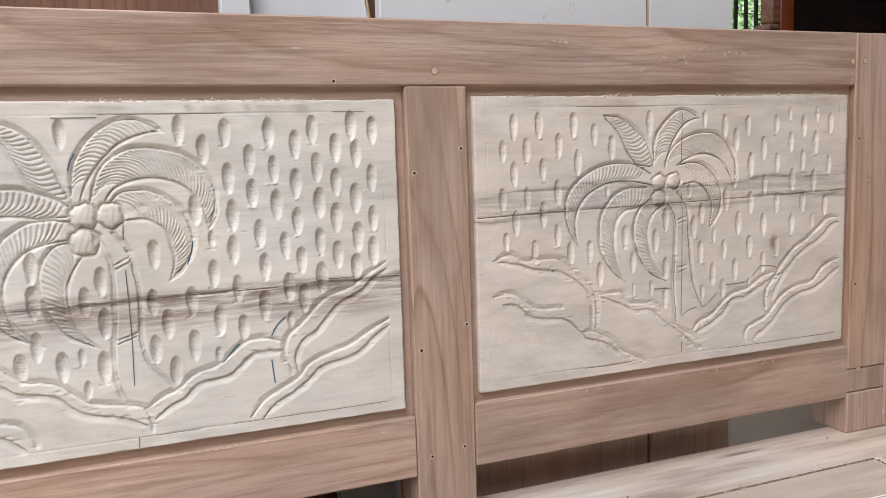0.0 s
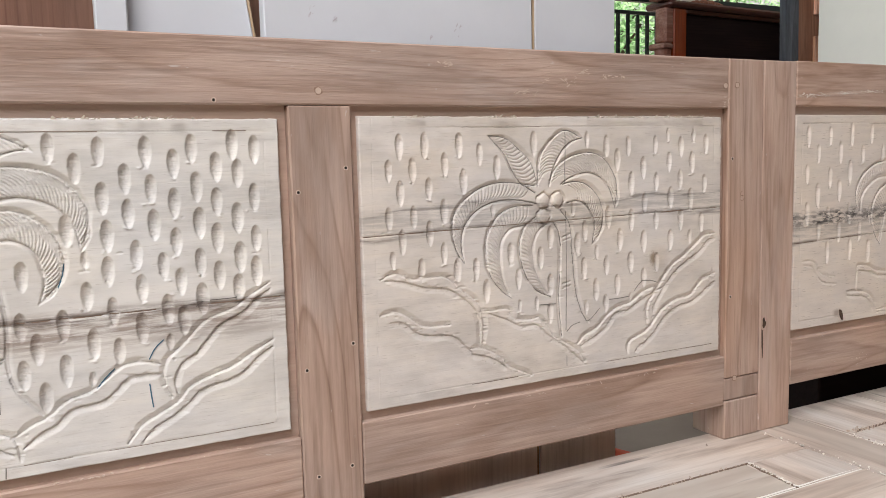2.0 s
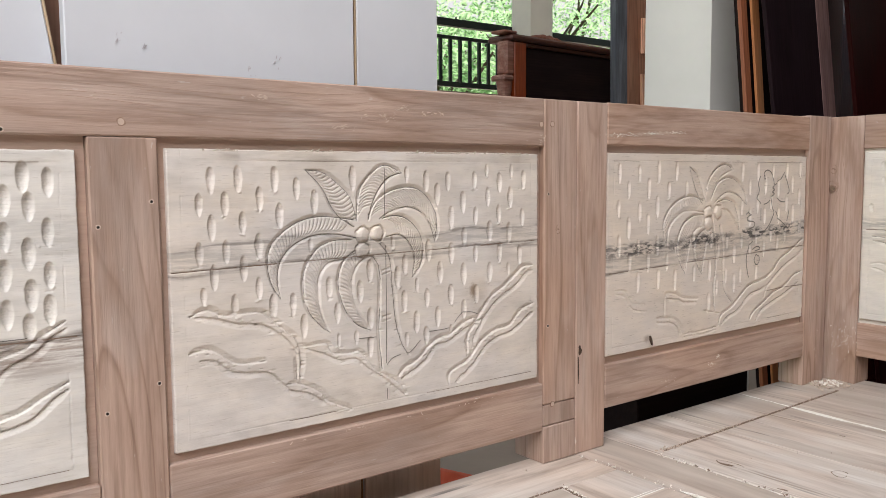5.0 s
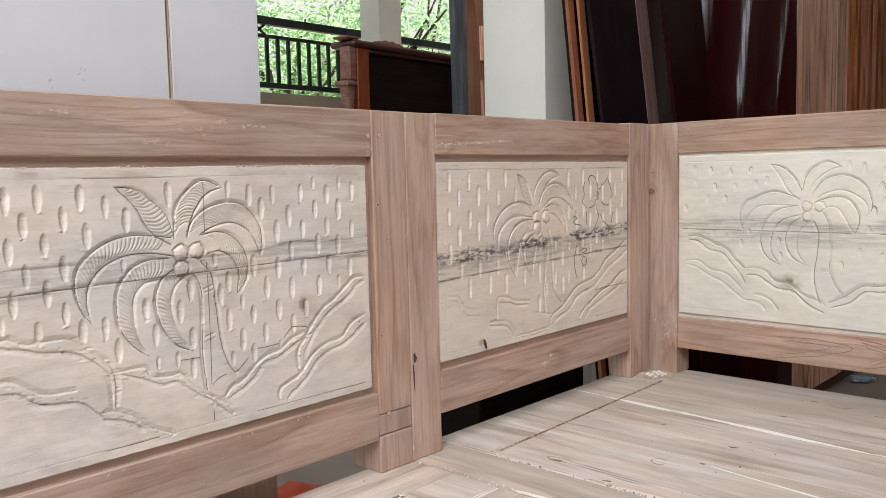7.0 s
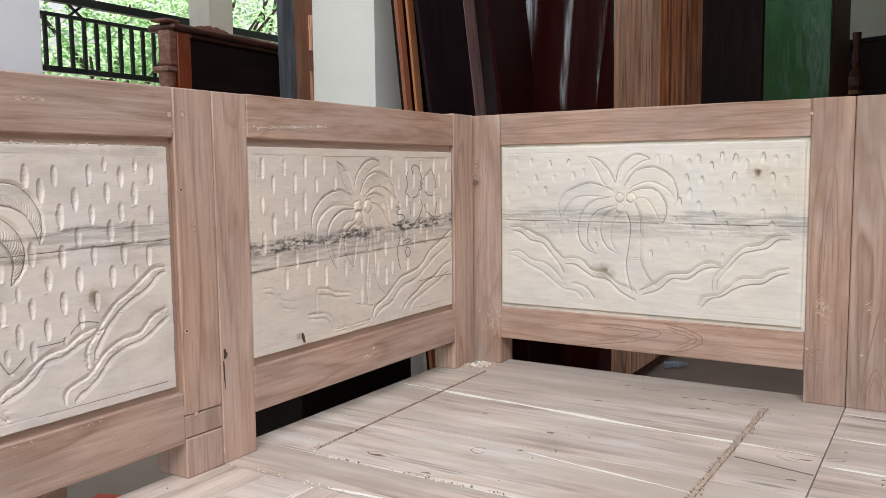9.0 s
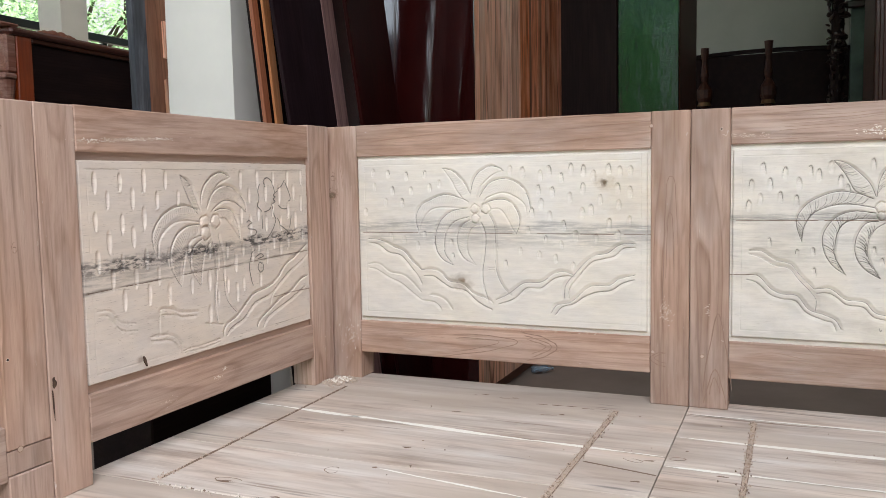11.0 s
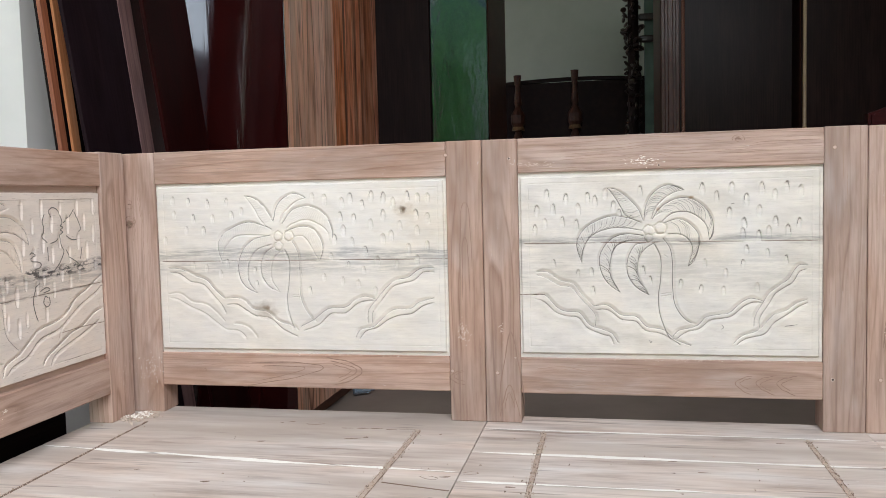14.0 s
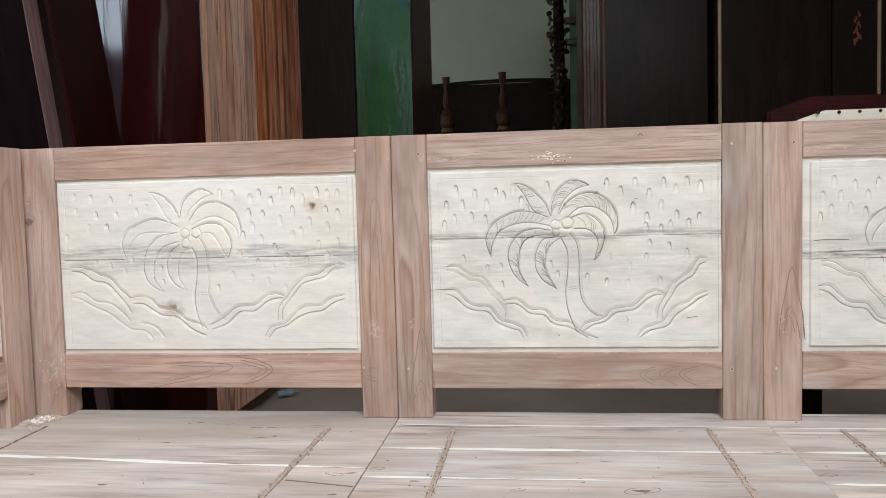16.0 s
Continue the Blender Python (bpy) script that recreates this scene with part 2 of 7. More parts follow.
PURPLE_EDGE = wood("dull purple-brown edge", (0.16, 0.085, 0.08), (0.29, 0.165, 0.155), (0.38, 0.23, 0.21))
RED_PLANK = wood("red-brown plank", (0.14, 0.055, 0.028), (0.27, 0.12, 0.065), (0.34, 0.165, 0.095), rough=0.55)
GREY_PLANK = wood("weathered grey plank", (0.02, 0.022, 0.026), (0.055, 0.06, 0.07), (0.12, 0.13, 0.15), rough=0.8)
ROPE_WOOD = plain("brown rope carving", (0.13, 0.05, 0.027), 0.4)
ROPE_GILT = plain("pale gilt rope carving", (0.40, 0.29, 0.17), 0.4)
GILT = plain("dull gilt", (0.16, 0.09, 0.04), 0.45, 0.5)
RED_GILT = plain("worn reddish gilt", (0.20, 0.055, 0.025), 0.6, mottle=0.6, size=60.0)
CREAM_LEATHER = plain("cream leather", (0.72, 0.66, 0.54), 0.45, mottle=0.05)
RED_CLOTH = plain("orange-red cloth", (0.55, 0.09, 0.04), 0.9)
BLUE_PLASTIC = plain("bluish plastic", (0.55, 0.70, 0.82), 0.12)
BLUE_PLASTIC.node_tree.nodes["Principled BSDF"].inputs["Transmission Weight"].default_value = 0.75
GREEN_PAINT = plain("worn green-grey paint", (0.10, 0.17, 0.14), 0.4, mottle=0.5, size=5.0)
WHITE_PAINT = plain("white painted board", (0.64, 0.66, 0.70), 0.45, mottle=0.04, size=9.0)
CREAM_PAINT = plain("cream wall paint", (0.84, 0.82, 0.77), 0.7, mottle=0.04)
GREY_WALL = plain("grey-green wall paint", (0.42, 0.46, 0.42), 0.8, mottle=0.05)
CEMENT = plain("grey cement", (0.26, 0.212, 0.178), 0.75, mottle=0.2, size=3.0)
BLACK_IRON = plain("dark green iron paint", (0.012, 0.018, 0.016), 0.45)
LEAF = plain("green leaf", (0.15, 0.33, 0.12), 0.5, mottle=0.6, size=1.3)
leaf_nodes, leaf_links = LEAF.node_tree.nodes, LEAF.node_tree.links
glow_through = node(leaf_nodes, "BsdfTranslucent")
glow_through.inputs["Color"].default_value = (0.52, 0.82, 0.44, 1)
leaf_mix = node(leaf_nodes, "MixShader", Fac=0.5)
leaf_links.new(leaf_nodes["Principled BSDF"].outputs[0], leaf_mix.inputs[1])
leaf_links.new(glow_through.outputs[0], leaf_mix.inputs[2])
leaf_links.new(leaf_mix.outputs[0], leaf_nodes["Material Output"].inputs["Surface"])
GRASS = plain("grass", (0.07, 0.13, 0.03), 0.9, mottle=0.4)
BARK = plain("grey bark", (0.12, 0.09, 0.07), 0.9, mottle=0.4, size=12.0)


INK = plain("blue marker ink", (0.03, 0.12, 0.20), 0.6)
GRAPHITE_SHADE = plain("pencil graphite and painted cut shade", (0.15, 0.135, 0.12), 0.5)
FIBRE = plain("torn pale fibre", (0.85, 0.80, 0.73), 0.8)
DUST = plain("sawdust", (0.56, 0.46, 0.38), 0.9)
FLECK = plain("torn reddish fibre", (0.62, 0.50, 0.42), 0.8)
KNOT_RING = plain("brown grain ring", (0.30, 0.195, 0.145), 0.7)
FILLER = plain("pale sapwood", (0.93, 0.89, 0.83), 0.7)
GRAIN_LINE = plain("fine brown grain", (0.375, 0.255, 0.195), 0.7)
SMUDGE = plain("pinkish-grey smudge", (0.50, 0.47, 0.50), 0.7)
PLUG = plain("wooden plug", (0.56, 0.43, 0.35), 0.7)
HOLE = plain("dark hole", (0.02, 0.014, 0.01), 0.95)
DECAY = plain("dark brown decayed wood", (0.075, 0.045, 0.03), 0.9, mottle=0.6, size=150.0)
GROOVE = plain("dark brown groove line", (0.22, 0.155, 0.115), 0.9)
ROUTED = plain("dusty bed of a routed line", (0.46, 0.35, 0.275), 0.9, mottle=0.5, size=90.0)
KNOT_WOOD = plain("dark knot wood", (0.22, 0.15, 0.105), 0.7, mottle=0.6, size=120.0)


def panel_wood(name, bands, base=(0.725, 0.69, 0.645), warm=0.0, mould=(), spots=(), dirt=0.2, dashes=0.75):
    """Pale sanded board; bands: grey heart stain as (height, half width, strength, slope) in metres."""
    m, n, l, b = material(name, 0.68)
    c = n.new("ShaderNodeTexCoord")
    sep = n.new("ShaderNodeSeparateXYZ")
    l.new(c.outputs["Object"], sep.inputs[0])
    st = n.new("ShaderNodeVectorMath")
    st.operation = "MULTIPLY"
    st.inputs[1].default_value = (3.0, 22.0, 3.0)
    l.new(c.outputs["Object"], st.inputs[0])
    grain = node(n, "TexNoise", Scale=4.0, Detail=7.0, Roughness=0.62)
    l.new(st.outputs[0], grain.inputs["Vector"])
    cloud = node(n, "TexNoise", Scale=7.0, Detail=3.0)
    l.new(c.outputs["Object"], cloud.inputs["Vector"])
    r = ramp(n, [(0.25, tuple(v * 0.9 for v in base)), (0.5, base), (0.8, (base[0] * 1.08, base[1] * 1.07, base[2] * 1.04))])
    l.new(grain.outputs["Fac"], r.inputs[0])
    r2 = ramp(n, [(0.35, (0.95, 0.955, 0.97)), (0.7, (1.03, 1.0 - warm * 0.3, 0.96 - warm))])
    l.new(cloud.outputs["Fac"], r2.inputs[0])
    col = mixed(n, l, "MULTIPLY", 1.0, r.outputs[0], r2.outputs[0])
    st3 = n.new("ShaderNodeVectorMath")
    st3.operation = "MULTIPLY"
    st3.inputs[1].default_value = (6.0, 90.0, 6.0)
    l.new(c.outputs["Object"], st3.inputs[0])
    pores = node(n, "TexNoise", Scale=5.0, Detail=3.0, Roughness=0.6)
    l.new(st3.outputs[0], pores.inputs["Vector"])
    r3 = ramp(n, [(0.30, (0.80, 0.77, 0.73)), (0.44, (1, 1, 1))])
    l.new(pores.outputs["Fac"], r3.inputs[0])
    col = mixed(n, l, "MULTIPLY", 0.3, col, r3.outputs[0])
    dash = node(n, "TexNoise", Scale=5.0, Detail=2.0, Roughness=0.5)
    st6 = n.new("ShaderNodeVectorMath")
    st6.operation = "MULTIPLY"
    st6.inputs[1].default_value = (11.0, 190.0, 11.0)
    l.new(c.outputs["Object"], st6.inputs[0])
    l.new(st6.outputs[0], dash.inputs["Vector"])
    r4 = ramp(n, [(0.66, (1, 1, 1)), (0.71, (0.52, 0.47, 0.43))])
    l.new(dash.outputs["Fac"], r4.inputs[0])
    col = mixed(n, l, "MULTIPLY", dashes, col, r4.outputs[0])
    ragged = node(n, "TexNoise", Scale=3.0, Detail=8.0, Roughness=0.7)
    st2 = n.new("ShaderNodeVectorMath")
    st2.operation = "MULTIPLY"
    st2.inputs[1].default_value = (5.0, 60.0, 5.0)
    l.new(c.outputs["Object"], st2.inputs[0])
    l.new(st2.outputs[0], ragged.inputs["Vector"])
    for at, half, strength, slope, tone, *edge_soft in bands:
        soft = edge_soft[0] if edge_soft else 0.25
        lift = n.new("ShaderNodeMath")
        lift.operation = "MULTIPLY_ADD"
        l.new(sep.outputs["X"], lift.inputs[0])
        lift.inputs[1].default_value = -slope
        l.new(sep.outputs["Y"], lift.inputs[2])
        wob = n.new("ShaderNodeMath")
        wob.operation = "MULTIPLY_ADD"
        l.new(cloud.outputs["Fac"], wob.inputs[0])
        wob.inputs[1].default_value = 0.03
        l.new(lift.outputs[0], wob.inputs[2])
        d = n.new("ShaderNodeMath")
        d.operation = "SUBTRACT"
        l.new(wob.outputs[0], d.inputs[0])
        d.inputs[1].default_value = at + 0.015
        a = n.new("ShaderNodeMath")
        a.operation = "ABSOLUTE"
        l.new(d.outputs[0], a.inputs[0])
        fall = node(n, "MapRange")
        fall.inputs["From Min"].default_value, fall.inputs["From Max"].default_value = half, half * soft
        l.new(a.outputs[0], fall.inputs["Value"])
        rr = ramp(n, [(0.42, (0.1, 0.1, 0.1)), (0.56, (1, 1, 1))])
        l.new(ragged.outputs["Fac"], rr.inputs[0])
        k = n.new("ShaderNodeMath")
        k.operation = "MULTIPLY"
        l.new(fall.outputs[0], k.inputs[0])
        l.new(rr.outputs[0], k.inputs[1])
        k2 = n.new("ShaderNodeMath")
        k2.operation = "MULTIPLY"
        l.new(k.outputs[0], k2.inputs[0])
        k2.inputs[1].default_value = strength
        col = mixed(n, l, "MULTIPLY", k2.outputs[0], col, tone)
    smear = node(n, "TexNoise", Scale=9.0, Detail=6.0, Roughness=0.62)
    st5 = n.new("ShaderNodeVectorMath")
    st5.operation = "MULTIPLY"
    st5.inputs[1].default_value = (1.0, 2.2, 1.0)
    l.new(c.outputs["Object"], st5.inputs[0])
    l.new(st5.outputs[0], smear.inputs["Vector"])
    dr = ramp(n, [(0.40, (0.70, 0.69, 0.68)), (0.56, (1, 1, 1)), (0.72, (1.05, 1.05, 1.04))])
    l.new(smear.outputs["Fac"], dr.inputs[0])
    col = mixed(n, l, "MULTIPLY", dirt, col, dr.outputs[0])
    for sx, sy, rx, ry, strength, tone in spots:
        move = n.new("ShaderNodeVectorMath")
        l.new(c.outputs["Object"], move.inputs[0])
        move.inputs[1].default_value = (-sx, -sy, 0.0)
        size = n.new("ShaderNodeVectorMath")
        size.operation = "MULTIPLY"
        l.new(move.outputs[0], size.inputs[0])
        size.inputs[1].default_value = (1 / rx, 1 / ry, 0.0)
        far = n.new("ShaderNodeVectorMath")
        far.operation = "LENGTH"
        l.new(size.outputs[0], far.inputs[0])
        edge = node(n, "TexNoise", Scale=70.0, Detail=4.0, Roughness=0.65)
        l.new(c.outputs["Object"], edge.inputs["Vector"])
        uneven = n.new("ShaderNodeMath")
        uneven.operation = "MULTIPLY_ADD"
        l.new(edge.outputs["Fac"], uneven.inputs[0])
        uneven.inputs[1].default_value = 1.5
        l.new(far.outputs["Value"], uneven.inputs[2])
        reach = node(n, "MapRange")
        reach.inputs["From Min"].default_value, reach.inputs["From Max"].default_value = 1.75, 1.05
        reach.inputs["To Max"].default_value = strength
        l.new(uneven.outputs[0], reach.inputs["Value"])
        col = mixed(n, l, "MULTIPLY", reach.outputs[0], col, tone)
    for at, half, strength, slope in mould:
        lift = n.new("ShaderNodeMath")
        lift.operation = "MULTIPLY_ADD"
        l.new(sep.outputs["X"], lift.inputs[0])
        lift.inputs[1].default_value = -slope
        l.new(sep.outputs["Y"], lift.inputs[2])
        d = n.new("ShaderNodeMath")
        d.operation = "SUBTRACT"
        l.new(lift.outputs[0], d.inputs[0])
        d.inputs[1].default_value = at
        a = n.new("ShaderNodeMath")
        a.operation = "ABSOLUTE"
        l.new(d.outputs[0], a.inputs[0])
        reach = node(n, "MapRange")
        reach.inputs["From Min"].default_value, reach.inputs["From Max"].default_value = half, half * 0.4
        l.new(a.outputs[0], reach.inputs["Value"])
        specks = node(n, "TexNoise", Scale=48.0, Detail=5.0, Roughness=0.75)
        st4 = n.new("ShaderNodeVectorMath")
        st4.operation = "MULTIPLY"
        st4.inputs[1].default_value = (1.0, 2.6, 1.0)
        l.new(c.outputs["Object"], st4.inputs[0])
        l.new(st4.outputs[0], specks.inputs["Vector"])
        sr = ramp(n, [(0.47, (0, 0, 0)), (0.56, (1, 1, 1))])
        l.new(specks.outputs["Fac"], sr.inputs[0])
        patch = node(n, "TexNoise", Scale=13.0, Detail=2.0)
        l.new(c.outputs["Object"], patch.inputs["Vector"])
        pr = ramp(n, [(0.36, (0.15, 0.15, 0.15)), (0.50, (1, 1, 1))])
        l.new(patch.outputs["Fac"], pr.inputs[0])
        k = mixed(n, l, "MULTIPLY", 1.0, sr.outputs[0], pr.outputs[0])
        k = mixed(n, l, "MULTIPLY", 1.0, k, reach.outputs[0])
        k = mixed(n, l, "MULTIPLY", 1.0, k, (strength, strength, strength))
        col = mixed(n, l, "MIX", k, col, (0.06, 0.052, 0.05))
    l.new(col, b.inputs["Base Color"])
    bumped(n, l, b, pores.outputs["Fac"], 0.22, 0.001)
    return m


GREY, BROWN, SOOT = (0.45, 0.46, 0.47), (0.42, 0.34, 0.30), (0.16, 0.14, 0.13)
PANEL_WOOD_ONE = panel_wood("pale board, brown heart streak", [(0.139, 0.017, 0.8, 0.0, BROWN, 0.5), (0.143, 0.007, 0.5, 0.01, SOOT, 0.3), (0.122, 0.010, 0.4, 0.0, BROWN, 0.4), (0.245, 0.05, 0.22, 0.0, GREY)], (0.726, 0.706, 0.676), dirt=0.4, dashes=0.35)
PANEL_WOOD_TWO = panel_wood("pale board, grey heart streak", [(0.211, 0.017, 0.5, 0.008, GREY, 0.5), (0.195, 0.005, 0.55, 0.012, SOOT), (0.222, 0.003, 0.5, 0.003, SOOT)], (0.735, 0.685, 0.64), warm=0.03, dirt=0.45, dashes=0.4, spots=[(0.402, 0.144, 0.007, 0.011, 0.85, (0.42, 0.34, 0.26)), (0.41, 0.147, 0.02, 0.02, 0.4, (0.75, 0.68, 0.6)), (0.08, 0.27, 0.05, 0.03, 0.35, (0.9, 0.8, 0.66))])
PANEL_WOOD_THREE = panel_wood("pale board, sooty heart streak", [(0.160, 0.022, 0.6, 0.028, GREY, 0.6), (0.137, 0.004, 0.6, 0.022, SOOT)], base=(0.76, 0.685, 0.615), warm=0.03, mould=[(0.168, 0.014, 0.95, 0.030)], spots=[(0.10, 0.028, 0.010, 0.008, 0.6, BROWN)])
PANEL_WOOD_FOUR = panel_wood("cream board, grey heart streak", [(0.197, 0.014, 0.75, -0.010, GREY), (0.170, 0.022, 0.5, 0.0, GREY)], (0.77, 0.738, 0.678), 0.025, (), [(0.503, 0.276, 0.024, 0.016, 0.5, (0.62, 0.54, 0.44)), (0.503, 0.276, 0.0095, 0.0085, 0.95, (0.22, 0.17, 0.12)), (0.225, 0.086, 0.030, 0.022, 0.7, (0.58, 0.54, 0.49)), (0.228, 0.090, 0.010, 0.006, 0.8, (0.45, 0.34, 0.25)), (0.55, 0.25, 0.07, 0.09, 0.35, (0.88, 0.80, 0.68))], dashes=0.15)
PANEL_WOOD_FIVE = panel_wood("cream board, thin grey streak", [(0.212, 0.010, 0.85, 0.0, GREY), (0.16, 0.05, 0.25, 0.0, GREY)], (0.76, 0.728, 0.67), 0.02, (), [(0.30, 0.285, 0.006, 0.004, 0.8, (0.5, 0.33, 0.2)), (0.245, 0.265, 0.005, 0.005, 0.8, (0.5, 0.33, 0.2))], 0.42, 0.3)
PANEL_WOOD_SIX = panel_wood("cream board, dark thin streak", [(0.170, 0.007, 0.9, 0.0, SOOT), (0.19, 0.03, 0.3, 0.0, GREY)], (0.76, 0.728, 0.67), 0.02, dirt=0.35, dashes=0.3)



# ---- building helpers ----
def mesh(name, bm, mat):
    me = bpy.data.meshes.new(name)
    bm.to_mesh(me)
    bm.free()
    me.materials.append(mat)
    return me


def part(name, bm, mat, parent=None, label="", m=None):
    """Links a bmesh (or a mesh) as one object, under a thing where one is given."""
    ob = new(name, bm if isinstance(bm, bpy.types.Mesh) else mesh(name, bm, mat))
    ob.parent = parent
    if m is not None:
        ob.matrix_basis = m
    return tagged(ob, label)


def slab(lx, ly, lz, bevel=0.0015, segments=1):
    """A block round the origin."""
    bm = bmesh.new()
    bmesh.ops.create_cube(bm, size=1.0, matrix=Matrix.Diagonal((lx, ly, lz, 1)))
    if bevel:
        bmesh.ops.bevel(bm, geom=bm.edges[:], offset=bevel, segments=segments, affect="EDGES", profile=0.5)
    return bm


def thing(name, label, category, m=None, group="", kind=""):
    ob = new(name)
    if m is not None:
        ob.matrix_basis = m
    return tagged(ob, label, category, group, kind)


FLAT = Matrix(((1, 0, 0, 0), (0, 0, -1, 0), (0, 1, 0, 0), (0, 0, 0, 1)))      # own x along, y up, z to the front (-y)
UPRIGHT = Matrix(((0, -1, 0, 0), (0, 0, -1, 0), (1, 0, 0, 0), (0, 0, 0, 1)))  # own x up, z to the front (-y)


def rail(parent, name, x0, x1, z0, z1, y=0.0, thick=0.04, mat=None, label="", bevel=0.0015):
    """A level board of a back, its front face at y."""
    return part(name, slab(x1 - x0, z1 - z0, thick, bevel), mat or FRAME_WOOD, parent, label,
                Matrix.Translation(((x0 + x1) / 2, y + thick / 2, (z0 + z1) / 2)) @ FLAT)


def post(parent, name, x0, x1, z0, z1, y=0.0, thick=0.055, mat=None, label="", bevel=0.0015):
    """An upright board of a back, its front face at y."""
    return part(name, slab(z1 - z0, x1 - x0, thick, bevel), mat or FRAME_WOOD, parent, label,
                Matrix.Translation(((x0 + x1) / 2, y + thick / 2, (z0 + z1) / 2)) @ UPRIGHT)


def block(name, x0, x1, y0, y1, z0, z1, mat, parent=None, label="", bevel=0.003, upright=False):
    """A block between two corners, its grain along x, or upright."""
    mid = Matrix.Translation(((x0 + x1) / 2, (y0 + y1) / 2, (z0 + z1) / 2))
    if upright:
        return part(name, slab(z1 - z0, x1 - x0, y1 - y0, bevel), mat, parent, label, mid @ UPRIGHT)
    return part(name, slab(x1 - x0, y1 - y0, z1 - z0, bevel), mat, parent, label, mid)


# ---- large structure ----
def setting(name, x0, x1, y0, y1, z0, z1, mat, label):
    return tagged(block(name, x0, x1, y0, y1, z0, z1, mat, bevel=0), label, "", "", "structure")


setting("floor", -4.2, 5.8, -3.6, 3.7, -0.15, 0.0, CEMENT, "grey cement floor of a furniture workshop")
setting("ceiling", -0.9, 5.8, -3.6, 3.7, 3.1, 3.25, CREAM_PAINT, "cream painted ceiling")
setting("wall_east", 5.8, 6.0, -3.6, 3.7, -0.15, 3.25, GREY_WALL, "grey-green painted wall")
setting("wall_south", -4.2, 6.0, -3.8, -3.6, -0.15, 3.25, TIMBER, "dark timber wall of the workshop")
setting("wall_north", -4.2, 1.0, 3.7, 3.9, -0.15, 3.25, CREAM_PAINT, "cream painted wall")
# west walls, out of view: gaps and tones set what the glossy wardrobe reflects
setting("wall_west", -4.4, -4.2, 3.56, 3.9, -0.15, 3.25, DARK_MATT, "unseen dark timber wall beside the open shop front")
setting("wall_west_3", -4.4, -4.2, 2.55, 3.0, -0.15, 3.25, GREY_WALL, "unseen grey-green wall added for the wardrobe's reflections")
setting("wall_west_2", -4.4, -4.2, -3.8, -2.4, -0.15, 3.25, DARK_MATT, "unseen dark timber wall beside the open shop front")
setting("ground", -400, 400, -400, 400, -0.6, -0.2, GRASS, "green grass ground outside")
setting("pillar", 0.678, 0.938, 0.753, 1.011, 0.0, 3.1, CREAM_PAINT, "square cream painted pillar")

# ---- carved panels ----
def curve(points, steps=7):
    """A smooth line through the given points."""
    p = np.array([points[0], *points, points[-1]], float)
    out = []
    for a, b, c, d in zip(p, p[1:], p[2:], p[3:]):
        for k in range(steps):
            t = k / steps
            out.append(0.5 * (2 * b + (c - a) * t + (2 * a - 5 * b + 4 * c - d) * t * t + (3 * b - a - 3 * c + d) * t ** 3))
    return np.array([*out, p[-1]])


def along(line, s):
    """The points of a line at the shares s of its length."""
    d = np.r_[0, np.cumsum(np.hypot(*np.diff(line, axis=0).T))]
    return np.c_[np.interp(s * d[-1], d, line[:, 0]), np.interp(s * d[-1], d, line[:, 1])]


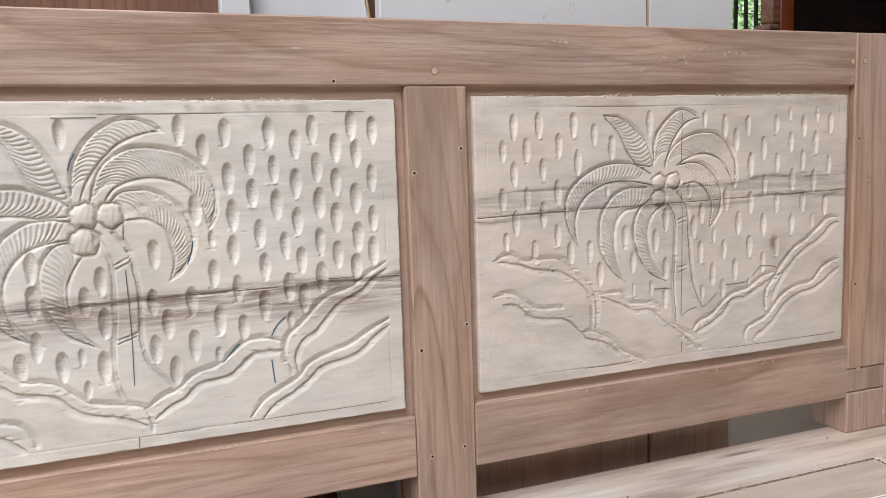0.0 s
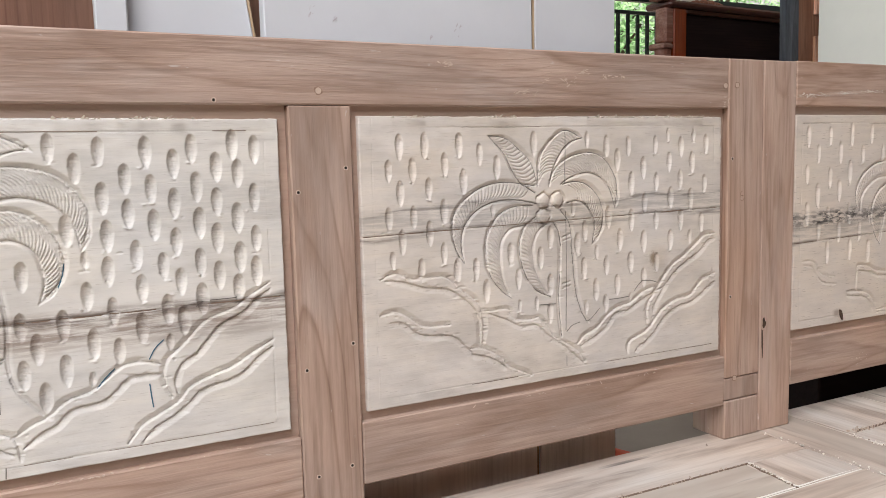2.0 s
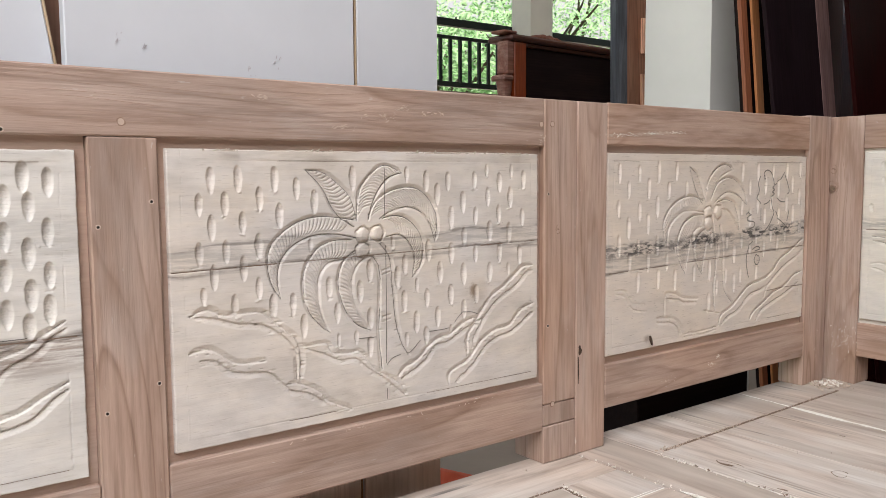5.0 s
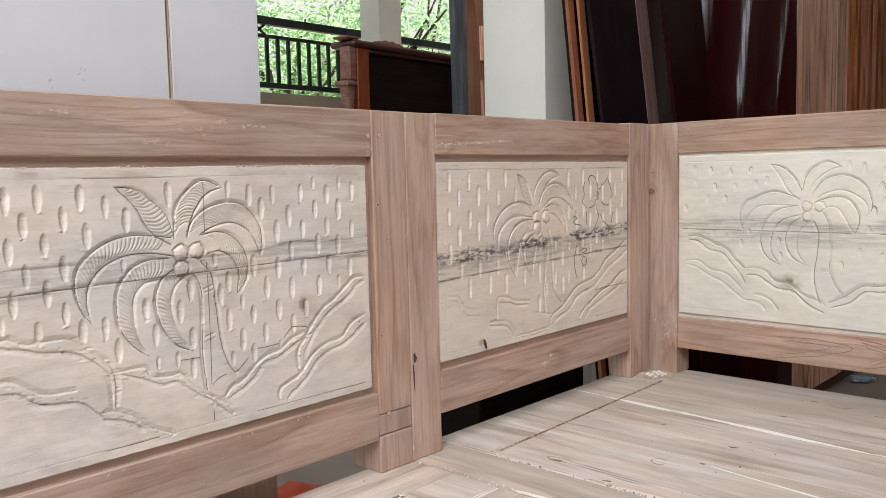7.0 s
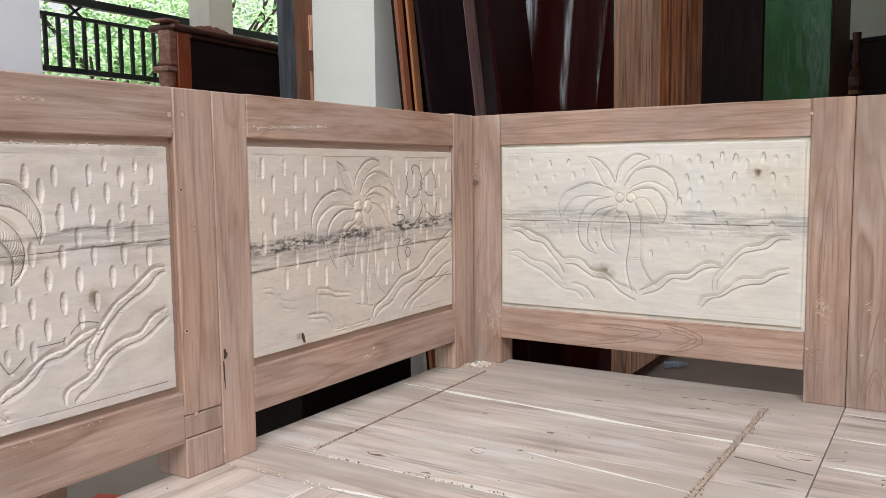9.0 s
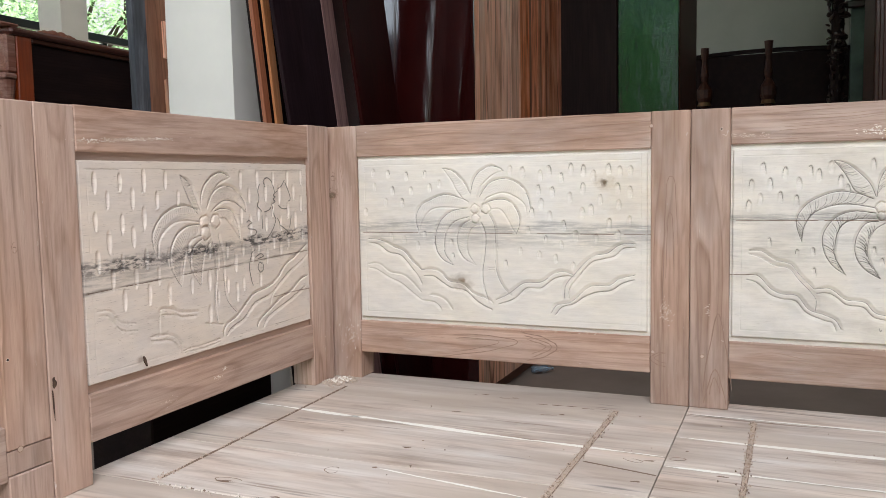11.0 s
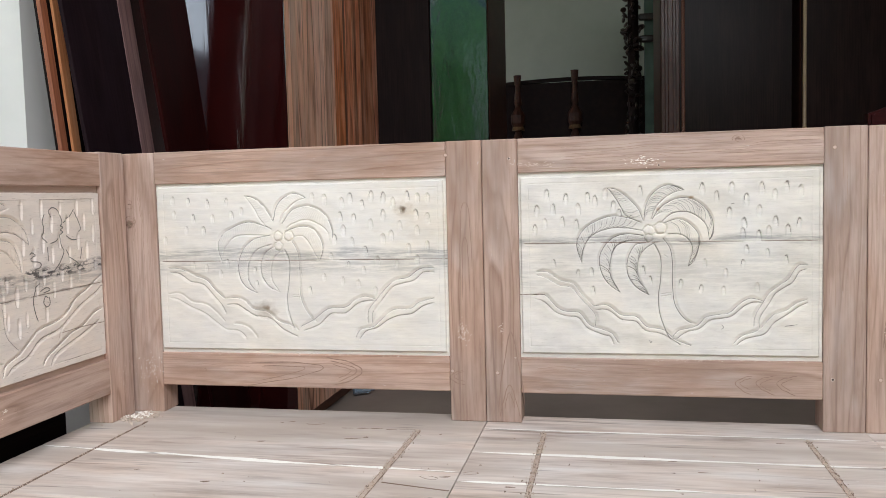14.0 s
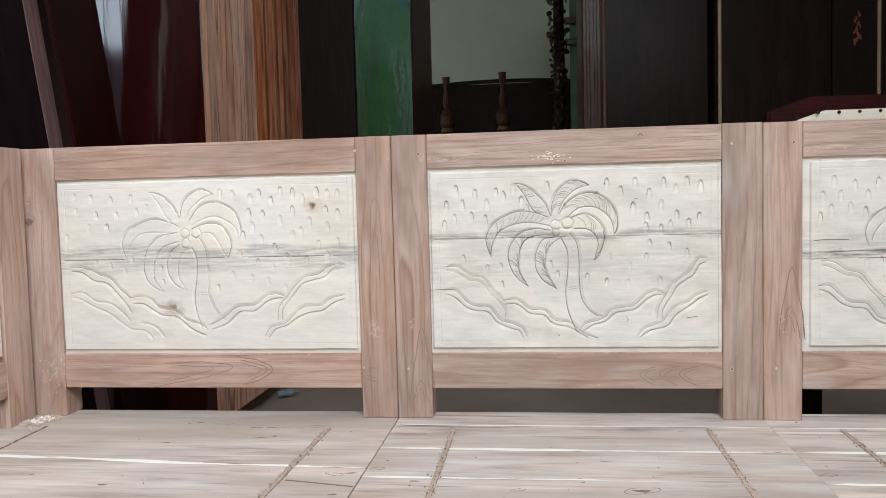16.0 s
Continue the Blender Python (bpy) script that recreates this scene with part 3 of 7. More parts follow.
class Carver:
    """Relief of one panel in millimetres, cut stroke by stroke as with gouges."""

    def __init__(self, width, height, step, bold, drop, seed):
        self.w, self.h, self.step, self.bold, self.drop = width, height, step, bold, drop
        self.nx, self.ny = int(width / step) + 1, int(height / step) + 1
        self.x, self.y = np.linspace(0, width, self.nx), np.linspace(0, height, self.ny)
        self.relief = np.zeros((self.ny, self.nx))
        self.busy = np.zeros((self.ny, self.nx), bool)
        self.chips = np.zeros((self.ny, self.nx))
        self.slopes, self.inks, self.drawn, self.cracks, self.pencil, self.ragged = [], [], [], [], 0, 0.0
        self.rng = np.random.default_rng(seed)

    def near(self, x0, x1, y0, y1):
        i0, i1 = np.searchsorted(self.x, (x0, x1))
        j0, j1 = np.searchsorted(self.y, (y0, y1))
        return (slice(j0, j1), slice(i0, i1)), self.x[None, i0:i1], self.y[j0:j1, None]

    def cut(self, line, width, depth, sharp=1.0, taper=False):
        """A groove along a line of points; taper: it runs out at its end."""
        n = len(line) - 1
        for k in range(n):
            a, b = line[k], line[k + 1]
            share = min(1.0, 2.2 * (1 - k / n) + 0.25) if taper else 1.0
            w, d = width * share / 2, depth * share
            where, x, y = self.near(min(a[0], b[0]) - w, max(a[0], b[0]) + w, min(a[1], b[1]) - w, max(a[1], b[1]) + w)
            v = b - a
            t = np.clip(((x - a[0]) * v[0] + (y - a[1]) * v[1]) / (v @ v + 1e-9), 0, 1)
            far = np.hypot(x - a[0] - t * v[0], y - a[1] - t * v[1]) / w
            np.minimum(self.relief[where], -d * np.clip(1 - far ** sharp, 0, 1), out=self.relief[where])

    def chisel(self, line, other, width, depth, taper=False):
        """A slanting cut that falls sharply at the line and runs out on the side away from the other line."""
        n = len(line) - 1
        m = n // 2
        v, off = line[m + 1] - line[m - 1], line[m] - other[len(other) // 2]
        sign = 1.0 if v[0] * off[1] - v[1] * off[0] > 0 else -1.0
        for k in range(n):
            a, b = line[k], line[k + 1]
            share = min(1.0, 2.5 * (1 - k / n) + 0.2, 3.0 * k / n + 0.3) if taper else min(1.0, 6.0 * k / n + 0.35, 6.0 * (1 - k / n) + 0.35)
            w, d = width * share, depth * share
            where, x, y = self.near(min(a[0], b[0]) - w, max(a[0], b[0]) + w, min(a[1], b[1]) - w, max(a[1], b[1]) + w)
            v = b - a
            t = np.clip(((x - a[0]) * v[0] + (y - a[1]) * v[1]) / (v @ v + 1e-9), 0, 1)
            far = np.hypot(x - a[0] - t * v[0], y - a[1] - t * v[1])
            out = (v[0] * (y - a[1]) - v[1] * (x - a[0])) * sign > 0
            np.minimum(self.relief[where], -d * np.clip(1 - far / np.where(out, w, 1.4), 0, 1), out=self.relief[where])

    def line(self, points, width, depth):
        self.cut(curve(points), width, depth * self.bold)

    def frond(self, outer, inner, dark=False):
        """A palm frond: two edges and the slanting cuts between its leaflets; dark: hatched in pencil."""
        n = 60
        s = np.linspace(0, 1, n)
        o, i = along(curve(outer), s), along(curve(inner), s)
        away = o - i
        away /= np.maximum(np.hypot(*away.T)[:, None], 1.0)
        for k in range(n - 1):
            a, b = np.minimum(o[k], i[k]), np.maximum(o[k], i[k])
            where, x, y = self.near(a[0] - 4, b[0] + 4, a[1] - 4, b[1] + 4)
            self.busy[where] = True
        b = self.bold
        wide = min(b, 1.4)
        self.chisel(o, i, 3.4 * wide, 2.4 * b, True)
        self.chisel(i, o, 2.3 * wide, 1.9 * b, True)
        self.cut(o[:-3], 1.9, 2.9 * b)
        self.cut(i[:-3], 1.7, 2.4 * b)
        length = np.hypot(*np.diff(o, axis=0).T).sum()
        if self.ragged:
            self.chip(o, 0.10 * self.ragged, 1.5)
        # dark outlines: partly pencil, partly the shade of the cut drawn as a line
        if self.pencil:
            self.trace(o, 0.42)
            if self.pencil > 1 or self.rng.random() < 0.6:
                self.trace(i, 0.34)
        count = int(length / 4.9)
        for k in range(1, count):
            t = k / count
            p, q = along(o, np.array([t]))[0], along(i, np.array([min(1.0, t + 0.19)]))[0]
            if np.hypot(*(q - p)) < 3:
                continue
            side = np.array([-(q - p)[1], (q - p)[0]]) * 0.15
            leaflet = curve([p + (q - p) * 0.06, (p + q) / 2 + side, q - (q - p) * 0.08], 3)
            if dark and self.pencil > 1:
                if self.rng.random() < 0.7:
                    self.drawn.append((leaflet[self.rng.integers(0, 3):], 0.5 * self.rng.uniform(0.4, 1.1)))
            elif self.pencil > 1 and self.rng.random() < 0.5:
                self.drawn.append((leaflet, 0.24))
            self.cut(leaflet, 1.9, 1.2 * b * self.leafy * self.rng.uniform(0.75, 1.1), 1.0)

    def trace(self, line, half):
        """A dark line along a cut, pencil and painted shade in one, broken where the wood was taken away; it swells and
        thins.
        """
        a = 0
        while a < len(line) - 4:
            b = a + int(self.rng.integers(6, 40) if self.pencil == 1 else self.rng.integers(25, 70))
            if b - a > 3:
                self.drawn.append((line[a:b + 1], half * (0.75 if self.pencil == 1 else 1.0) * self.rng.uniform(0.6, 1.15)))
            a = b + int(self.rng.integers(0, 7) if self.pencil == 1 else self.rng.integers(-1, 2))

    def chip(self, line, per_mm, spread=2.5):
        """Small splinters and dents that the gouge tore along a cut."""
        length = np.hypot(*np.diff(line, axis=0).T).sum()
        for t in self.rng.random(int(length * per_mm)):
            p = along(line, np.array([t]))[0] + self.rng.normal(0, spread, 2)
            rx, ry = self.rng.uniform(0.9, 3.6), self.rng.uniform(0.5, 1.0)
            where, x, y = self.near(p[0] - 2 * rx, p[0] + 2 * rx, p[1] - 2 * ry, p[1] + 2 * ry)
            self.chips[where] += self.rng.choice((-1.3, -0.9, 0.6, 0.9)) * np.exp(-((x - p[0]) / rx) ** 2 - ((y - p[1]) / ry) ** 2)

    def nut(self, x, y, r):
        where, gx, gy = self.near(x - r * 1.4, x + r * 1.4, y - r * 1.4, y + r * 1.4)
        r *= 0.92
        turn, far = np.arctan2(gy - y, gx - x), np.hypot(gx - x, gy - y) / r
        far = far * (1 + 0.05 * np.sin(5 * turn + x) + 0.03 * np.sin(9 * turn + y))
        facets = 0.35 * np.round(2.2 * np.cos(turn - 0.4 - 0.01 * x) * far) / 2.2
        ball = 1.7 * self.bold * np.sqrt(np.clip(1 - far ** 2, 0, 1)) * (1 + facets) - 2.2 * self.bold * np.exp(-((far - 1.06) / 0.14) ** 2)
        self.relief[where] = np.where(far < 1.35, np.where(far < 1, ball, np.minimum(self.relief[where], ball)), self.relief[where])
        self.busy[where] = True

    def trunk(self, left, right):
        for pts, side in ((left, 1), (right, -1)):
            c = curve(pts)
            self.cut(c, 2.2, 2.2 * self.bold)
            if self.pencil:
                self.trace(c, 0.62 if self.pencil > 1 else 0.42)
            self.cut(c - np.array([side * 2.0, 0]), 6.0, 1.3 * self.bold)
            if self.ragged:
                self.chip(c, 0.10 * self.ragged, 1.5)
            for p in c:
                self.busy[self.near(p[0] - 5, p[0] + 5, p[1] - 5, p[1] + 5)[0]] = True

    def hill(self, upper, lower, force=1.0):
        """A rolling bank: a rounded ridge between two cuts."""
        u, l, b = curve(upper), curve(lower), self.bold * force
        wide = min(b, 1.3)
        self.chisel(u, l, 4.6 * wide, 1.9 * b)
        self.chisel(l, u, 4.8 * wide, 1.7 * b)
        self.cut(u, 1.9, 2.4 * b)
        self.cut(l, 1.9, 2.2 * b)
        self.slopes.append(u)
        if self.ragged:
            self.chip(u, 0.30 * self.ragged)
            self.chip(l, 0.30 * self.ragged)
        if self.pencil and force > 0.9 and self.ragged < 0.9:
            self.trace(u, 0.44 if self.pencil == 1 else 0.27)
            self.trace(l, 0.38 if self.pencil == 1 else 0.23)

    def drops(self, places, size=1.0):
        for x, y in places:
            self.fall(x, y, size * self.rng.uniform(0.9, 1.08))

    def fall(self, x, y, size=1.0):
        a, b, depth, fade = self.drop
        a, b = a * size, b * size
        where, gx, gy = self.near(x - a, x + a, y - b, y + b)
        rise = np.clip((gy - y) / b, -1, 1)
        taper, blunt = (1.0, 2.0) if fade else (0.91 + 0.08 * rise, np.where(rise > 0, 2.3, 1.9))
        r = ((gx - x) / (a * taper)) ** 2 + np.abs(rise) ** blunt
        bowl = -depth * size * np.clip(1 - r, 0, 1) ** (0.5 if fade else 0.55) * (1.0 if fade else 0.92 + 0.16 * rise)
        bowl *= 1 + 0.085 * np.sin(gy * 2 * math.pi / 2.7 + x + 0.5 * ((gx - x) / a) ** 2) + 0.02 * self.rng.normal(0, 1, bowl.shape)
        if fade:
            bowl *= np.clip((gy - y) / b * 0.6 + 0.5, 0, 1)
            turn = np.linspace(-0.5, 2.6, 14) if self.rng.random() < 0.6 else np.linspace(0.4, 3.5, 14)
            arc = np.c_[x + 0.85 * a * np.cos(turn), y + 0.9 * b * np.sin(turn)]
            self.cut(arc, 2.0, depth * size * 0.85)
            # shade under the drop's upper rim, drawn as a dark arc
            if self.rng.random() < 0.35 * self.pencil:
                self.drawn.append((arc[2:-2], 0.3))
        elif self.rng.random() < 0.6:
            # a burr that the gouge left where it came out
            for _ in range(3):
                p = np.array([x + self.rng.normal(0, 0.6 * a), y - b * self.rng.uniform(0.85, 1.1)])
                spot, px, py = self.near(p[0] - 5, p[0] + 5, p[1] - 2.5, p[1] + 2.5)
                self.chips[spot] += self.rng.choice((-1.2, 1.0, 1.2)) * np.exp(-((px - p[0]) / self.rng.uniform(0.8, 2.6)) ** 2 - ((py - p[1]) / 0.75) ** 2)
        np.minimum(self.relief[where], bowl, out=self.relief[where])

    def rain(self, x0, x1, y1, dx, dy):
        """Staggered rows of drops over the banks, clear of the palm."""
        rows = np.vstack(self.slopes)
        k = 0
        x = x0
        while x < x1:
            floor_at = max([p[1] for p in rows if abs(p[0] - x) < 12] or [60.0])
            y = y1 - (k % 2) * dy / 2 - self.rng.uniform(0, 6)
            while y > floor_at + self.drop[1] * 1.1:
                px = x + self.rng.uniform(-3, 3)
                j, i = min(self.ny - 1, int(y / self.step)), min(self.nx - 1, int(px / self.step))
                if not self.busy[j, i]:
                    self.fall(px, y, self.rng.uniform(0.8, 1.1))
                y -= dy * self.rng.uniform(0.9, 1.1)
            x += dx
            k += 1

    def ink(self, points, kind):
        self.inks.append((curve(points), kind))

    def border(self, left, right, low, top, depth, wander=0.6):
        """The sunk margin round the raised field; its edge is torn a little."""
        rough = np.cumsum(self.rng.normal(0, 0.16, self.nx))
        rough -= np.linspace(rough[0], rough[-1], self.nx)
        x, y = self.x[None, :], self.y[:, None]
        inside = np.minimum(np.minimum(x - left, self.w - right - x), np.minimum(y - low, self.h - top - y + wander * np.clip(rough, -1, 1)[None, :]))
        self.relief += depth * (np.clip(inside / 1.2, -0.5, 0.5) - 0.5)
        self.inside = inside

    def scratch(self, points, width=0.9, depth=0.5):
        self.cut(curve(points, 12), width, depth)

    def build(self, parent, mat, m, front, sunk=None):
        fine = self.rng.normal(0, 1, (self.ny // 6 + 2, self.nx // 14 + 2))
        j, i = np.linspace(0, fine.shape[0] - 1.01, self.ny), np.linspace(0, fine.shape[1] - 1.01, self.nx)
        rows = fine[j.astype(int)] * (1 - j % 1)[:, None] + fine[j.astype(int) + 1] * (j % 1)[:, None]
        soft = rows[:, i.astype(int)] * (1 - i % 1) + rows[:, i.astype(int) + 1] * (i % 1)
        steep = np.minimum(np.hypot(*np.gradient(self.relief, self.step)), 1.0)
        z = self.relief + np.clip(self.chips, -2.0, 1.6) + 0.12 * soft + steep * (0.17 * self.rng.normal(0, 1, soft.shape) * (self.relief > -6) + 0.25 * soft)
        gx, gy = np.meshgrid(self.x, self.y)
        co = np.stack([gx / 1000, gy / 1000, front + z / 1000], -1).reshape(-1, 3)
        k = np.arange(self.nx * self.ny).reshape(self.ny, self.nx)
        quads = np.stack([k[:-1, :-1], k[:-1, 1:], k[1:, 1:], k[1:, :-1]], -1).reshape(-1, 4)
        if sunk:
            quads = quads[(self.inside.ravel()[quads] > -2.0).any(1)]
        me = bpy.data.meshes.new("carved_panel")
        me.vertices.add(len(co))
        me.vertices.foreach_set("co", co.ravel())
        me.loops.add(quads.size)
        me.loops.foreach_set("vertex_index", quads.ravel())
        me.polygons.add(len(quads))
        me.polygons.foreach_set("loop_start", np.arange(0, quads.size, 4))
        me.polygons.foreach_set("use_smooth", np.ones(len(quads), bool))
        me.update(calc_edges=True)
        me.materials.append(mat)
        ob = part("carved_panel", me, mat, parent, "pale board carved with a palm and hills", m)
        back_board = part("backing_board", slab(self.w / 1000, self.h / 1000, 0.012, 0), sunk or mat, ob, "",
                          Matrix.Translation((self.w / 2000, self.h / 2000, front - 0.006 - (0.0065 if sunk else 0.02))))
        bm = bmesh.new()
        for line, half in self.drawn:
            self.stroke(bm, line, half, front, z)
        if self.drawn:
            tagged(part("pencil_drawing", bm, GRAPHITE_SHADE, ob), "", "", "", "stuff")
        bm = bmesh.new()
        for line, half in self.cracks:
            self.stroke(bm, line, half, front, z)
        if self.cracks:
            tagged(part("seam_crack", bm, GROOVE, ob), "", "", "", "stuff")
        for line, kind in self.inks:
            bm = bmesh.new()
            self.stroke(bm, line, {"blue": 0.55, "heavy": 0.9}.get(kind, 0.42), front, z)
            part("ink_mark" if kind == "blue" else "pencil_mark", bm, INK if kind == "blue" else GRAPHITE_SHADE, ob)
        return ob

    def stroke(self, bm, line, half, front, z):
        """A drawn line that lies on the carved face."""
        d = np.gradient(line, axis=0)
        d /= np.maximum(np.hypot(*d.T)[:, None], 1e-6)
        n = np.c_[-d[:, 1], d[:, 0]] * half
        prev = None
        for p, o in zip(line, n):
            j, i = min(self.ny - 2, max(0, int(p[1] / self.step))), min(self.nx - 2, max(0, int(p[0] / self.step)))
            up = front + z[j:j + 2, i:i + 2].mean() / 1000 + 0.0006
            pair = [bm.verts.new(((p[0] + s * o[0]) / 1000, (p[1] + s * o[1]) / 1000, up)) for s in (-1, 1)]
            if prev:
                bm.faces.new((prev[0], pair[0], pair[1], prev[1]))
            prev = pair


def palm_one(c):
    c.frond([(236, 231), (226, 254), (219, 271), (209, 287), (198, 298), (186, 304), (169, 312), (156, 315)], [(235, 230), (221, 240), (206, 248), (199, 260), (191, 275), (184, 289), (169, 302), (156, 315)])
    c.frond([(234, 242), (237, 266), (245, 282), (256, 295), (273, 305), (289, 307), (300, 303), (314, 295)], [(240, 235), (246, 252), (254, 265), (264, 277), (276, 287), (290, 293), (304, 296), (314, 295)])
    c.frond([(248, 235), (256, 260), (267, 273), (283, 281), (298, 282), (316, 279), (332, 273), (344, 261), (354, 244), (354, 229), (347, 206)], [(260, 235), (267, 246), (280, 253), (296, 256), (312, 254), (328, 247), (338, 235), (344, 223), (347, 206)])
    c.frond([(264, 234), (273, 243), (288, 245), (302, 242), (318, 231), (328, 217), (332, 200), (328, 181), (310, 162)], [(271, 218), (289, 220), (300, 216), (310, 207), (314, 194), (316, 180), (310, 162)])
    c.frond([(233, 233), (220, 241), (208, 245), (194, 249), (181, 250), (164, 245), (146, 228)], [(232, 225), (208, 224), (195, 227), (179, 228), (162, 229), (146, 228)])
    c.frond([(233, 220), (214, 222), (198, 220), (185, 213), (177, 206), (168, 193), (161, 172), (162, 148), (175, 127), (204, 112)], [(232, 205), (216, 203), (198, 198), (185, 188), (177, 175), (174, 160), (176, 145), (181, 129), (191, 119), (204, 112)])
    c.frond([(231, 202), (219, 200), (210, 191), (204, 176), (204, 160), (208, 143), (214, 130), (224, 119), (248, 106)], [(245, 195), (236, 186), (227, 171), (224, 158), (225, 141), (230, 126), (238, 115), (248, 106)])
    c.nut(243, 224, 12)
    c.nut(264, 224, 11.5)
    c.nut(242, 202, 12.5)
    c.trunk([(253, 206), (262, 187), (264, 168), (263, 135), (261, 115), (259, 89), (262, 68), (268, 50)], [(264, 208), (274, 195), (279, 178), (282, 154), (282, 133), (281, 112), (285, 91), (294, 77), (310, 59)])
    c.line([(263, 179), (275, 185)], 2.2, 1.5)
    c.line([(265, 176), (276, 181)], 2.2, 1.5)
    c.line([(262, 108), (278, 114)], 2.2, 1.5)
    c.line([(262, 112), (279, 117)], 2.2, 1.5)
    c.hill([(145, 123), (156, 107), (168, 95), (184, 83), (199, 81), (212, 76), (227, 63), (240, 56), (275, 49), (283, 41), (286, 25)], [(143, 109), (157, 91), (166, 83), (179, 74), (207, 68), (222, 54), (235, 47), (263, 40), (280, 31)])
    c.hill([(280, 45), (296, 54), (312, 61), (326, 72), (347, 78), (360, 87), (374, 97), (390, 99), (408, 95)], [(289, 35), (304, 47), (316, 52), (330, 64), (354, 67), (367, 75), (378, 85), (392, 87), (408, 85)])
    c.hill([(417, 61), (411, 80), (414, 97), (425, 107), (436, 117), (446, 127), (457, 134), (477, 140), (495, 151), (515, 163)], [(423, 61), (420, 77), (427, 92), (442, 102), (454, 115), (465, 126), (489, 137), (501, 148), (515, 156)])
    c.hill([(375, 24), (389, 39), (406, 48), (423, 57), (434, 69), (457, 78), (475, 83), (493, 93), (516, 105)], [(387, 22), (400, 35), (416, 43), (431, 53), (445, 65), (468, 70), (486, 77), (501, 90), (515, 98)])
    c.hill([(147, 54), (164, 49), (176, 46), (184, 38), (190, 25)], [(146, 42), (163, 37), (171, 32), (180, 24)])
    c.drops([(229, 295), (326, 297), (346, 279), (336, 225), (349, 165), (298, 187), (252, 166), (198, 182), (197, 152), (238, 149), (294, 143), (328, 141), (253, 128), (306, 122), (294, 100), (328, 100), (310, 77), (197, 113), (216, 93), (250, 89), (183, 95), (373, 111), (352, 121), (432, 134)])
    c.drops([(418, 146), (450, 153), (394, 131), (366, 294), (406, 293), (447, 295), (485, 298), (506, 293), (387, 269), (430, 281), (469, 277), (489, 271), (367, 252), (409, 259), (450, 259), (504, 247), (429, 245), (468, 245), (388, 237), (410, 226), (487, 228), (369, 218), (451, 225), (467, 210)])
    c.drops([(504, 207), (429, 209), (393, 199), (450, 188), (416, 187), (488, 190), (503, 175), (368, 186), (467, 174), (431, 171), (396, 168), (485, 159), (370, 149)])
    c.drops([(349, 197), (232, 100), (235, 70), (349, 87), (418, 114)], 0.62)
    c.ink([(352, 80), (360, 89), (368, 96)], 'blue')
    c.ink([(397, 78), (398, 65), (399, 55)], 'blue')
    c.ink([(398, 101), (404, 111), (412, 118)], 'blue')
    c.ink([(233, 264), (235, 271), (239, 278)], 'blue')
    c.ink([(326, 175), (330, 185), (332, 196)], 'blue')
    c.ink([(456, 151), (469, 151), (483, 151)], 'pencil')
    c.ink([(443, 146), (451, 150)], 'pencil')
    c.ink([(274, 216), (273, 202)], 'pencil')
    c.ink([(273, 175), (274, 118), (273, 69)], 'pencil')
    c.ink([(274, 21), (273, 8)], 'pencil')
    c.ink([(223, 309), (242, 309), (259, 309)], 'pencil')


